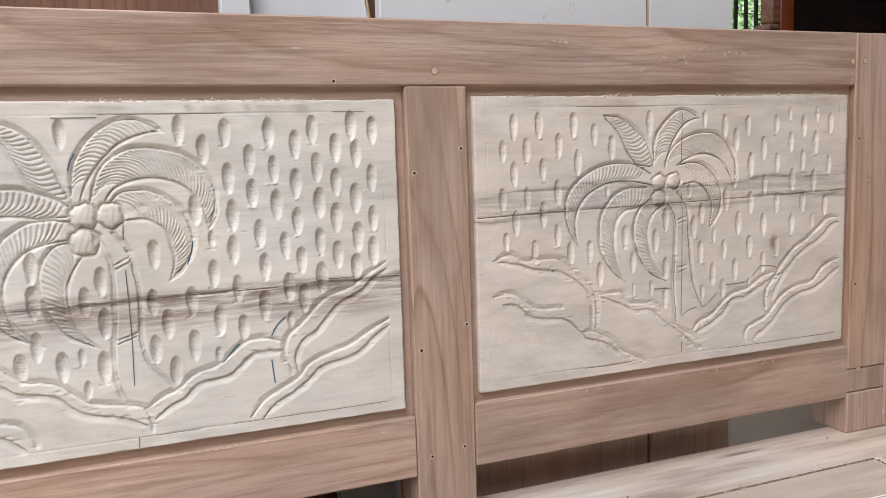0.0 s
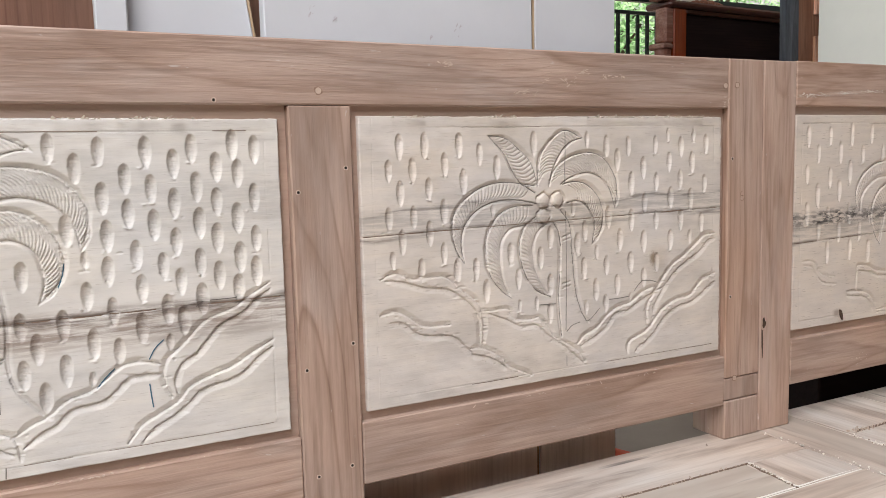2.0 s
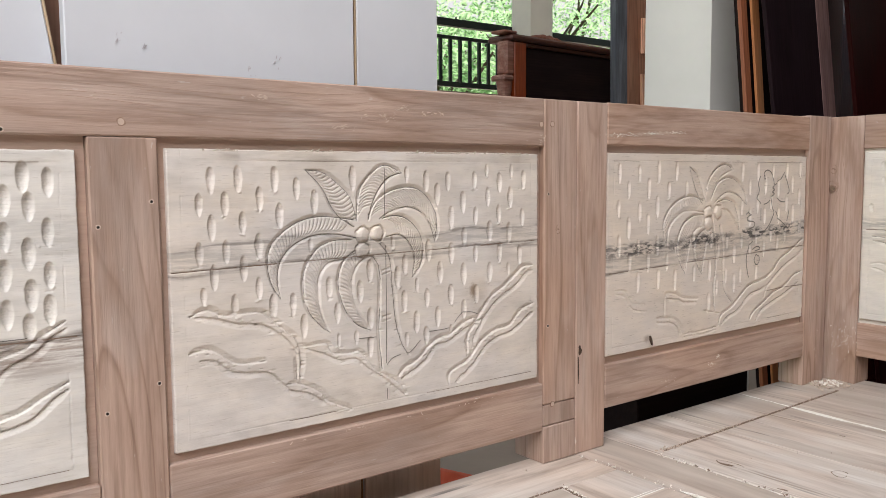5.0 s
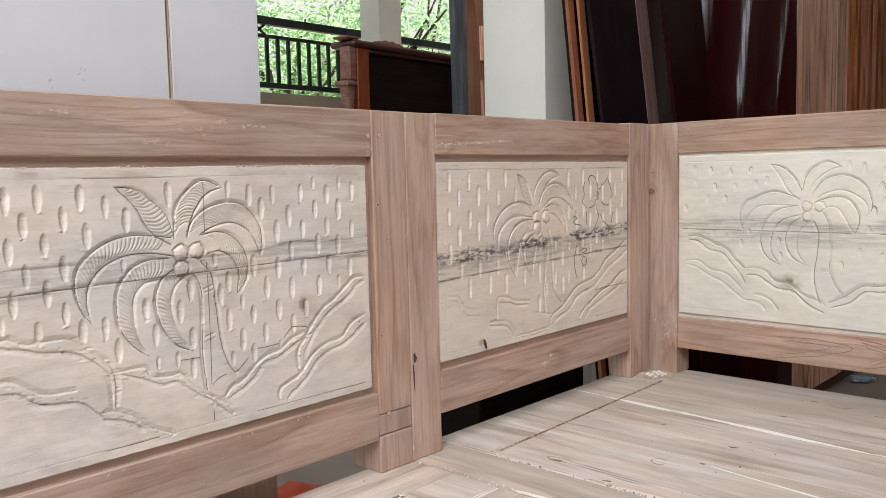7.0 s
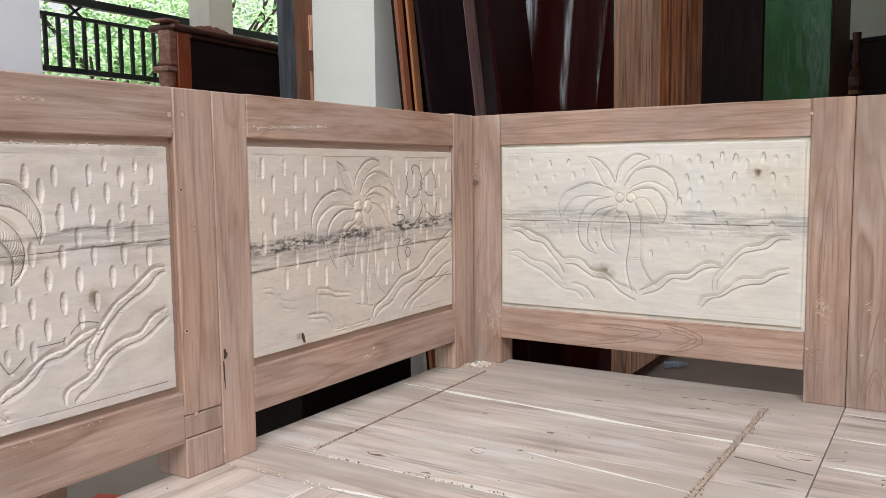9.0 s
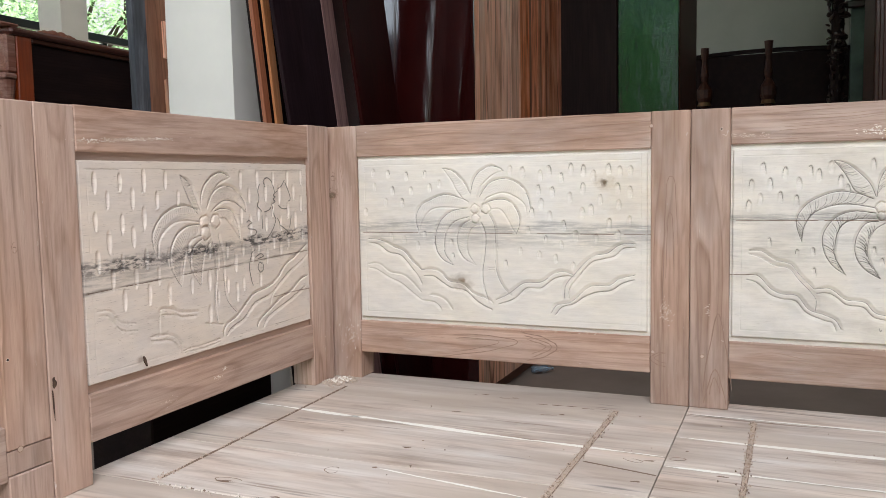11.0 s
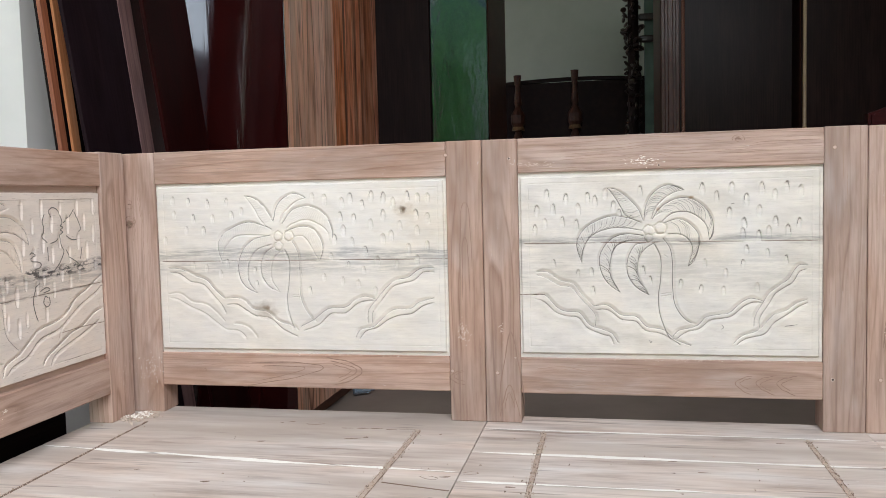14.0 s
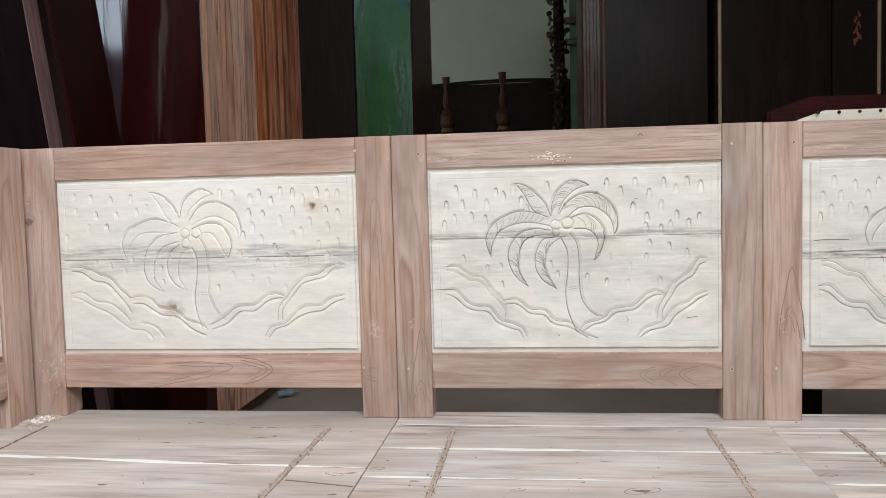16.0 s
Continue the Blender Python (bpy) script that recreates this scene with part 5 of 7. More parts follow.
def ribbon(bm, line, half, rng, lift):
    """A flat thin line along points (u, v) of a face, uneven in width."""
    prev = None
    for k, (u, v) in enumerate(line):
        a, b = line[max(0, k - 1)], line[min(len(line) - 1, k + 1)]
        d = Vector((b[0] - a[0], b[1] - a[1])).normalized()
        w = half * rng.uniform(0.5, 1.2) * (0.4 if k in (0, len(line) - 1) else 1.0)
        pair = [bm.verts.new((u - q * d.y * w, v + q * d.x * w, lift)) for q in (-1, 1)]
        if prev:
            bm.faces.new((prev[0], pair[0], pair[1], prev[1]))
        prev = pair


def swirl(parent, x, z, r, seed, m=None, tall=1.0):
    """A knot in a back's face: a dark eye and broken rings of grain round it."""
    rng = random.Random(seed)
    bm = bmesh.new()
    for k, s in enumerate((1.0,)):
        a = rng.uniform(0, 6.28)
        for _ in range(2):
            span = rng.uniform(1.2, 2.6)
            ribbon(bm, [(s * r * math.cos(a + span * j / 12) * (1 + 0.06 * math.sin(5 * j)), tall * s * r * math.sin(a + span * j / 12)) for j in range(13)], 0.0003 + 0.0002 * (k < 2), rng, 0.0)
            a += span + rng.uniform(0.3, 0.9)
    ribbon(bm, [(-0.6 * r, 0), (-0.2 * r, 0.25 * r), (0.15 * r, 0.1 * r), (0.55 * r, -0.05 * r)], 0.22 * r, rng, 0.0)
    return tagged(part("knot", bm, KNOT_RING, parent, "", (m or Matrix()) @ on_face(x, -0.0005, z)), "", "", "", "stuff")


def flame(parent, x, z, reach, spread, turn, seed, count=3, gap=0.3, m=None, half=0.0006, blunt=1.7):
    """Nested arches of dark grain on a back's face: tip at x, z, pointing along turn (radians), each arch set back from the one outside it."""
    rng = random.Random(seed)
    bm = bmesh.new()
    for k in range(count):
        share = 1.0 - k * gap
        a0, a1 = -rng.uniform(0.8, 1.0), rng.uniform(0.8, 1.0)
        sway, beat = rng.uniform(-0.08, 0.08), rng.uniform(2, 5)
        line = []
        for j in range(31):
            a = a0 + (a1 - a0) * j / 30
            back = reach * (k * gap * 0.55 + share * abs(a) ** blunt)
            line.append((-back, spread * share * (a + sway + 0.07 * math.sin(beat * a + k) + 0.03 * math.sin(4 * beat * a))))
        ribbon(bm, line, 1.5 * half * (1.0 - 0.15 * k), rng, 0.0)
    return tagged(part("grain_arch", bm, KNOT_RING, parent, "", (m or Matrix()) @ on_face(x, -0.0004, z) @ Matrix.Rotation(turn, 4, "Z")), "", "", "", "stuff")


def grain(parent, x0, x1, z0, z1, seed, count=9, knots=(), m=None, upright=False, half=0.00045):
    """Broken lines of dark grain along a rail or post; they part and close again round its knots (place along, place across, size)."""
    rng = random.Random(seed)
    bm = bmesh.new()
    long0, long1, side0, side1 = (z0, z1, x0, x1) if upright else (x0, x1, z0, z1)
    waves = [(rng.uniform(2, 6), rng.uniform(0, 6.3), rng.uniform(0.001, 0.003)) for _ in range(3)]
    for k in range(count):
        base = side0 + (side1 - side0) * (k + rng.uniform(0.2, 0.8)) / count
        own = rng.uniform(0, 6.3)
        u = long0 + rng.uniform(0.002, 0.10)
        while u < long1 - 0.02:
            end = min(long1 - 0.002, u + rng.uniform(0.05, 0.26))
            line, steps = [], max(4, int((end - u) / 0.006))
            for j in range(steps + 1):
                p = u + (end - u) * j / steps
                v = base + sum(a * math.sin(f * p * 2.2 + o) for f, o, a in waves) + 0.0007 * math.sin(31 * p + own)
                for kp, kv, kr in knots:
                    d = base - kv
                    v += math.copysign(kr * math.exp(-abs(d) / (1.6 * kr)), d) * math.exp(-((p - kp) / (2.4 * kr)) ** 2)
                v = min(max(v, side0 + 0.0015), side1 - 0.0015)
                line.append((v, p) if upright else (p, v))
            ribbon(bm, line, half * rng.uniform(0.45, 1.0), rng, 0.0)
            u = end + rng.uniform(0.01, 0.09)
    return tagged(part("grain_figure", bm, GRAIN_LINE, parent, "", (m or Matrix()) @ on_face(0, -0.0004, 0)), "", "", "", "stuff")


def scuff(parent, x, z, w, h, seed, count=26, m=None, tilt=0.0, mat=None):
    """Pale flecks where the planer or a chisel tore the face."""
    rng = random.Random(seed)
    bm = bmesh.new()
    for _ in range(count):
        u, v, q = rng.gauss(0, w / 2.4), rng.gauss(0, h / 2.4), tilt + rng.gauss(0, 0.35)
        size = rng.uniform(0.0006, 0.0028)
        ribbon(bm, [(u + size * j * math.cos(q), v + size * j * math.sin(q) + 0.0003 * math.sin(3 * j + u * 900)) for j in (-1, -0.4, 0.2, 0.7, 1)], rng.uniform(0.0002, 0.0007), rng, rng.uniform(0.0, 0.0004))
    return tagged(part("torn_grain", bm, mat or FLECK, parent, "", (m or Matrix()) @ on_face(x, -0.0004, z)), "", "", "", "stuff")


def loop(parent, x, y, rx, ry, turn, seed):
    """A ring of dark grain round a small knot in the seat."""
    rng = random.Random(seed)
    bm = bmesh.new()
    for s, half in ((1.0, 0.0008),):
        a0 = rng.uniform(0, 6.28)
        ribbon(bm, [(s * rx * math.cos(a0 + 5.6 * j / 18), s * ry * math.sin(a0 + 5.6 * j / 18) * (1 + 0.15 * math.sin(j))) for j in range(19)], half, rng, 0.0)
    return part("grain_loop", bm, KNOT_WOOD, parent, "", Matrix.Translation((x, y, SEAT + 0.0004)) @ Matrix.Rotation(turn, 4, "Z"))


def seat_board(parent, x0, x1, y0, y1, across=False, z=SEAT, thick=0.028, slant=(0, 0)):
    """A board of the seat, its grain along x, or across (along y); slant: how far each long side of it drifts."""
    lx, ly = x1 - x0, y1 - y0
    m = Matrix.Translation(((x0 + x1) / 2, (y0 + y1) / 2, z - thick / 2))
    bm = slab(ly, lx, thick, 0.0008) if across else slab(lx, ly, thick, 0.0008)
    for v in bm.verts:
        v.co.y -= (v.co.x / ly + 0.5) * slant[0 if v.co.y > 0 else 1]
    return part("seat_board", bm, SEAT_WOOD, parent, "", m @ pose(0, 0, 0, 0, 0, 90) if across else m)


def joint(parent, x0, x1, y0, y1, mat=None):
    """The pale filler that shows in a joint between seat boards."""
    return block("joint_filler", x0, x1, y0, y1, SEAT - 0.02, SEAT - 0.0004, mat or FILLER, parent, bevel=0)


def sap(parent, x0, y0, x1, y1, w0, w1, seed):
    """A pale streak of sapwood along the edge of a seat board, uneven in width."""
    rng = random.Random(seed)
    d = Vector((x1 - x0, y1 - y0, 0)).normalized()
    bm = bmesh.new()
    prev, drift, n = None, 0.0, 46
    for k in range(n + 1):
        s = k / n
        drift += rng.gauss(0, 0.0003)
        half = 1.3 * (w0 + (w1 - w0) * s) * (0.5 + 0.2 * math.sin(s * 9 + seed) + rng.uniform(-0.07, 0.07)) * min(1.0, 12 * s + 0.1, 12 * (1 - s) + 0.1)
        c = Vector((x0 + (x1 - x0) * s - d.y * drift, y0 + (y1 - y0) * s + d.x * drift, SEAT + 0.0004))
        pair = [bm.verts.new(c + Vector((-d.y, d.x, 0)) * q * half) for q in (-1, 1)]
        if prev:
            bm.faces.new((prev[0], pair[0], pair[1], prev[1]))
        prev = pair
    bmesh.ops.recalc_face_normals(bm, faces=bm.faces[:])
    return part("sapwood_streak", bm, FILLER, parent)


def sawdust(parent, x0, y0, x1, y1, width, seed, count=260, mat=None, coarse=1.0):
    """Crumbs of sawdust in and along a routed line."""
    rng = random.Random(seed)
    bm = bmesh.new()
    for _ in range(count):
        t, o = rng.random(), rng.gauss(0, width / 2.6)
        d = Vector((x1 - x0, y1 - y0, 0)).normalized()
        c = Vector((x0 + (x1 - x0) * t - d.y * o, y0 + (y1 - y0) * t + d.x * o, SEAT + 0.0006))
        r = rng.uniform(0.0006, 0.0022) * coarse
        q = Euler((rng.uniform(0, 6), rng.uniform(0, 6), rng.uniform(0, 6))).to_matrix()
        v = [bm.verts.new(c + q @ Vector(p) * r + Vector((0, 0, r * 0.5))) for p in ((1, 0, -0.5), (-0.6, 0.8, -0.4), (-0.5, -0.8, -0.5), (0, 0, 0.6))]
        for f in ((0, 1, 3), (1, 2, 3), (2, 0, 3), (0, 2, 1)):
            bm.faces.new([v[k] for k in f])
    return tagged(part("sawdust", bm, mat or DUST, parent), "", "", "", "stuff")


def routed(parent, x0, y0, x1, y1, width=0.004):
    """A routed line in the seat, laid flush: a bed between two strips of darker colour, dusty where it is wide."""
    d = Vector((x1 - x0, y1 - y0, 0))
    m = Matrix.Translation(((x0 + x1) / 2, (y0 + y1) / 2, SEAT - 0.0006)) @ Matrix.Rotation(math.atan2(d.y, d.x), 4, "Z")
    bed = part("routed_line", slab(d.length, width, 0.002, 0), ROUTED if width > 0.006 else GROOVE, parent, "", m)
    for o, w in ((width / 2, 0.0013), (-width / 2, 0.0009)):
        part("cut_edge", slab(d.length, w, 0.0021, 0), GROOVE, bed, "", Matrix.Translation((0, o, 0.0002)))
    return bed


def knot(parent, x, y, rx, ry, turn=0.0):
    """A knot in the seat: a dark eye with a paler ring."""
    bm = bmesh.new()
    bmesh.ops.create_cone(bm, cap_ends=True, segments=18, radius1=1, radius2=0.95, depth=0.001)
    for v in bm.verts:
        a = math.atan2(v.co.y, v.co.x)
        k = 1 + 0.18 * math.sin(3 * a + x * 90) + 0.1 * math.sin(5 * a + y * 70)
        v.co.x, v.co.y = v.co.x * rx * k * 0.75, v.co.y * ry * k * 0.7
    return part("knot", bm, KNOT_WOOD, parent, "", Matrix.Translation((x, y, SEAT - 0.0003)) @ Matrix.Rotation(turn, 4, "Z"))


def underframe(parent, x0, x1, y0, y1):
    """Aprons and feet under a seat."""
    for a, b, c, d in ((x0, x1, y0, y0 + 0.025), (x0, x1, y1 - 0.03, y1 - 0.005)):
        block("apron", a, b, c, d, SEAT - 0.10, SEAT - 0.0285, FRAME_WOOD, parent)
    block("front_board", x0, x1, y0 - 0.021, y0 - 0.001, 0.04, SEAT - 0.0285, FRAME_WOOD, parent)
    for x in (x0 + 0.001, x1 - 0.061):
        for y in (y0 + 0.026, y1 - 0.092):
            block("foot", x, x + 0.06, y, y + 0.06, 0, SEAT - 0.0285, FRAME_WOOD, parent, upright=True)


# the long section, two panels
long_section = thing("sofa_section", "unfinished long wooden sofa section with two carved palm panels", "sofa", group="corner sofa sections")
post(long_section, "post", -1.983, -1.919, SEAT, 0.900)
post(long_section, "mid_post", -1.378, -1.312, SEAT, 0.8355)
post(long_section, "post", -0.784, -0.7195, 0.4725, 0.900)
post(long_section, "post_block", -0.784, -0.7195, 0.4415, 0.4715, 0.0003)
post(long_section, "post_foot", -0.784, -0.7195, SEAT, 0.4405, -0.0005, 0.06)
rail(long_section, "top_rail", -1.9185, -0.7845, 0.836, 0.900)
rail(long_section, "bottom_rail", -1.9185, -1.3785, 0.4355, 0.500)
rail(long_section, "bottom_rail", -1.3115, -0.7845, 0.4355, 0.504)
panel(long_section, -1.9185, -1.3785, 0.500, 0.836, palm_one, PANEL_WOOD_ONE, 0.85, 1.65, (5.7, 14.2, 5.0, False), margin=(10, 9, 9, 13), seams=((145, 148),), seed=3, ragged=0.7)
# pencil=1 here paints the shaded gaps along the frond cuts
panel(long_section, -1.3115, -0.7845, 0.503, 0.836, palm_two, PANEL_WOOD_TWO, 0.8, 1.35, (4.6, 13.5, 3.2, False), margin=(8, 9, 10, 11), seams=((197, 204),), seed=5, pencil=1, ragged=1.0)
torn(long_section, -1.90, -1.39, 0.822, 1, 90)
torn(long_section, -1.29, -0.80, 0.8235, 2, 100)
for x, z in ((-1.32, 0.773), (-1.371, 0.75), (-1.319, 0.591), (-1.37, 0.569), (-1.325, 0.46), (-1.362, 0.455), (-0.776, 0.77), (-1.449, 0.84), (-0.776, 0.585)):
    dot(long_section, "nail_hole", x, z, 0.0018, HOLE)
for x, z in ((-1.346, 0.850), (-0.766, 0.4715), (-0.769, 0.866), (-0.79, 0.865)):
    dot(long_section, "wood_plug", x, z, 0.0038, PLUG)
seat_board(long_section, -1.983, -0.717, -0.0775, 0.03)
seat_board(long_section, -1.983, -0.830, -0.160, -0.0785)
seat_board(long_section, -0.8285, -0.717, -0.160, -0.0785, True)
seat_board(long_section, -1.983, -0.717, -0.34, -0.1615)
seat_board(long_section, -1.983, -0.717, -0.50, -0.3415)
seat_board(long_section, -1.983, -0.717, -0.66, -0.5015)
joint(long_section, -1.98, -0.72, -0.162, -0.158)
routed(long_section, -1.90, -0.079, -0.824, -0.078, 0.002)
routed(long_section, -0.824, -0.078, -0.834, -0.160, 0.003)
sawdust(long_section, -0.824, -0.078, -0.834, -0.160, 0.004, 81, 90, FIBRE)
sawdust(long_section, -1.25, -0.079, -0.824, -0.078, 0.003, 82, 90)
sap(long_section, -1.20, -0.160, -0.72, -0.160, 0.0012, 0.002, 8)
underframe(long_section, -1.973, -0.73, -0.65, 0.02)

grain(long_section, -1.98, -0.785, 0.838, 0.898, 401, 9, ((-1.06, 0.872, 0.006),), None, False, 0.00026)
for k, (x, z, w, h) in enumerate(((-1.047, 0.866, 0.03, 0.006), (-0.977, 0.872, 0.02, 0.004), (-1.11, 0.852, 0.03, 0.005), (-0.79, 0.845, 0.008, 0.008), (-1.02, 0.876, 0.012, 0.005), (-1.20, 0.88, 0.010, 0.004), (-1.0, 0.5, 0.20, 0.0015), (-1.60, 0.5, 0.20, 0.0015))):
    scuff(long_section, x, z, w, h, 40 + k, 20)
swirl(long_section, -0.757, 0.72, 0.004, 3, tall=1.6)

# the corner section, a panel on each side
corner_section = thing("sofa_section", "unfinished corner sofa section with two carved palm panels", "sofa", group="corner sofa sections")
post(corner_section, "post", -0.7185, -0.6555, SEAT, 0.900)
post(corner_section, "corner_post", -0.0905, -0.0135, SEAT, 0.904, 0.0, 0.05)
rail(corner_section, "top_rail", -0.655, -0.091, 0.8395, 0.901)
rail(corner_section, "bottom_rail", -0.655, -0.091, 0.4445, 0.511)
panel(corner_section, -0.655, -0.091, 0.511, 0.8395, palm_three, PANEL_WOOD_THREE, 1.0, 1.35, (4.6, 16.5, 3.8, False), (32, 545, 292, 23, 56), (4, 4, 11, 12), seams=((136, 149),), seed=7, pencil=1, splits=((434, 562, 73),), ragged=0.5)
blot(corner_section, "knot_hole", -0.7105, 0.541, 0.0032, 0.0085, 2, 0.15)
blot(corner_section, "split", -0.7135, 0.513, 0.0013, 0.021, 5, 0.04)
blot(corner_section, "bark_hole", -0.551, 0.536, 0.0022, 0.0085, 9, 0.3, 0.0035)


def side_part(ob):
    """Turns a part of a back to face along the other arm."""
    ob.matrix_basis = EAST @ ob.matrix_basis
    return ob


for ob in (post(corner_section, "corner_post", -0.0125, 0.0565, SEAT, 0.904), post(corner_section, "post", 0.6425, 0.7085, SEAT, 0.905),
           rail(corner_section, "top_rail", 0.057, 0.642, 0.8415, 0.9045), rail(corner_section, "bottom_rail", 0.057, 0.642, 0.4425, 0.508),
           panel(corner_section, 0.057, 0.642, 0.508, 0.8415, palm_four, PANEL_WOOD_FOUR, 1.0, 1.35, (4.4, 12.5, 3.6, True), None, (3, 6, 8, 7), 5.0, -0.001, ((181, 182),), 9, 1, leafy=0.4),
           dot(corner_section, "wood_plug", 0.643, 0.88, 0.0034, PLUG), dot(corner_section, "wood_plug", 0.647, 0.481, 0.0034, PLUG)):
    side_part(ob)
eye = dot(corner_section, "knot", 0.0, 0.0, 0.012, KNOT_WOOD)
eye.matrix_basis = EAST @ on_face(0.0, 0.0, 0.765)
eye.scale = (0.55, 0.5, 1)
swirl(corner_section, 0.0, 0.767, 0.012, 15, EAST, 1.1)
swirl(corner_section, 0.001, 0.766, 0.009, 25, EAST, 1.2)
swirl(corner_section, 0.001, 0.803, 0.0065, 5, EAST, 1.3)
swirl(corner_section, -0.345, 0.478, 0.0035, 6)
swirl(corner_section, 0.15, 0.475, 0.004, 8, EAST, 0.7)
for k in range(6):
    scuff(corner_section, -0.645 + 0.03 * k, 0.8535 + 0.0017 * k, 0.03, 0.003, 151 + k, 34, mat=FIBRE if k % 2 else FLECK, tilt=0.05)
flame(corner_section, 0.472, 0.478, 0.075, 0.030, 0.05, 301, 3, 0.26, EAST, 0.0007)
flame(corner_section, 0.395, 0.483, 0.17, 0.024, 0.1, 302, 2, 0.4, EAST, 0.0005)
flame(corner_section, 0.676, 0.792, 0.23, 0.015, math.pi / 2, 303, 2, 0.5, EAST, 0.0005, 3.0)
flame(corner_section, 0.642, 0.470, 0.035, 0.016, math.pi, 304, 2, 0.4, EAST)
grain(corner_section, 0.058, 0.641, 0.8425, 0.9035, 405, 10, ((0.36, 0.874, 0.006),), EAST, False, 0.0005)
grain(corner_section, 0.058, 0.38, 0.4435, 0.507, 406, 6, ((0.15, 0.475, 0.006),), EAST, False, 0.0004)
grain(corner_section, -0.0115, 0.0555, SEAT, 0.90, 407, 8, ((0.765, 0.0, 0.012), (0.80, 0.012, 0.005)), EAST, True, 0.00045)
scuff(corner_section, -0.05, 0.46, 0.012, 0.03, 52)
scuff(corner_section, 0.35, 0.508, 0.26, 0.003, 53, 70, EAST)
scuff(corner_section, 0.669, 0.553, 0.012, 0.024, 54, 70, EAST, 0.8)
scuff(corner_section, 0.028, 0.472, 0.026, 0.045, 55, 60, EAST, 0.9, FIBRE)
scuff(corner_section, -0.39, 0.474, 0.014, 0.006, 56, 16, mat=FIBRE)
scuff(corner_section, -0.371, 0.485, 0.006, 0.005, 57, 12, mat=FIBRE)
scuff(corner_section, -0.505, 0.464, 0.020, 0.005, 58, 12)
# boards that run away from the back; each joint slants a little, given by its places at the two ends
edges = ((-0.7155, -0.7155), (-0.622, -0.622), (-0.44, -0.452), (-0.281, -0.236), (0.046, 0.046))
for (a0, a1), (b0, b1) in zip(edges, edges[1:]):
    seat_board(corner_section, a0 + 0.0006, b0 - 0.0006, -0.7085, 0.046, True, slant=(a1 - a0, b1 - b0))
routed(corner_section, -0.072, -0.061, -0.604, -0.070, 0.0035)
routed(corner_section, -0.070, -0.596, -0.60, -0.586, 0.008)
routed(corner_section, -0.337, -0.602, -0.359, -0.707, 0.0015)
sawdust(corner_section, -0.068, -0.596, -0.60, -0.586, 0.009, 4, 900)
sawdust(corner_section, -0.068, -0.596, -0.60, -0.586, 0.013, 14, 110, GROOVE)
sawdust(corner_section, -0.072, -0.061, -0.604, -0.070, 0.005, 5, 150)
sawdust(corner_section, -0.57, -0.069, -0.615, -0.070, 0.010, 15, 60)
sawdust(corner_section, -0.624, -0.075, -0.622, -0.40, 0.006, 16, 110, FIBRE)
sawdust(corner_section, -0.624, -0.075, -0.622, -0.40, 0.004, 17, 40, GROOVE)
sawdust(corner_section, -0.716, -0.01, -0.714, -0.30, 0.008, 18, 50, FIBRE)
sawdust(corner_section, -0.075, -0.01, -0.015, -0.050, 0.035, 6, 260, None, 1.9)
sawdust(corner_section, -0.06, -0.02, -0.02, -0.035, 0.025, 19, 80, FIBRE, 2.4)
for seed, mat in ((71, GROOVE), (72, DUST)):
    sawdust(corner_section, -0.62, -0.36, -0.08, -0.36, 0.5, seed, 16, mat)
    sawdust(long_section, -1.5, -0.30, -0.78, -0.30, 0.4, seed, 25, mat)
for x, y, a, b in ((-0.463, -0.331, 0.004, 0.006), (-0.165, -0.336, 0.003, 0.011), (-0.121, -0.513, 0.004, 0.007), (-0.131, -0.49, 0.002, 0.02), (-0.041, -0.345, 0.0025, 0.009), (-0.049, -0.327, 0.002, 0.005), (-0.368, -0.336, 0.004, 0.010), (-0.089, -0.640, 0.003, 0.003), (-0.302, -0.69, 0.003, 0.012), (-0.39, -0.685, 0.003, 0.010), (-0.606, -0.261, 0.003, 0.010), (-0.33, -0.346, 0.002, 0.003), (-0.33, -0.20, 0.002, 0.006), (-0.582, -0.161, 0.004, 0.016)):
    knot(corner_section, x, y, a, b, 0.2)
for x, y, rx, ry, q in ((-0.494, -0.279, 0.013, 0.010, 0.5), (-0.050, -0.393, 0.006, 0.016, 0.15), (-0.309, -0.668, 0.006, 0.014, -0.3), (-0.578, -0.163, 0.008, 0.020, 0.1)):
    loop(corner_section, x, y, rx, ry, q, int(-x * 997))
for y, w in ((-0.462, 0.0018), (-0.49, 0.003), (-0.515, 0.0022), (-0.545, 0.0016), (-0.57, 0.001)):
    knot(corner_section, -0.068 - 0.003 * math.sin(90 * y), y, w, 0.016, 0.05)
sap(corner_section, -0.2345, 0.045, -0.2485, -0.19, 0.003, 0.009, 2)
sap(corner_section, -0.2485, -0.17, -0.272, -0.52, 0.009, 0.007, 3)
sap(corner_section, -0.271, -0.50, -0.280, -0.706, 0.007, 0.003, 4)
sap(corner_section, -0.714, -0.18, -0.702, -0.33, 0.004, 0.006, 6)
sap(corner_section, -0.465, -0.34, -0.50, -0.60, 0.004, 0.002, 9)
underframe(corner_section, -0.706, -0.01, -0.70, 0.035)

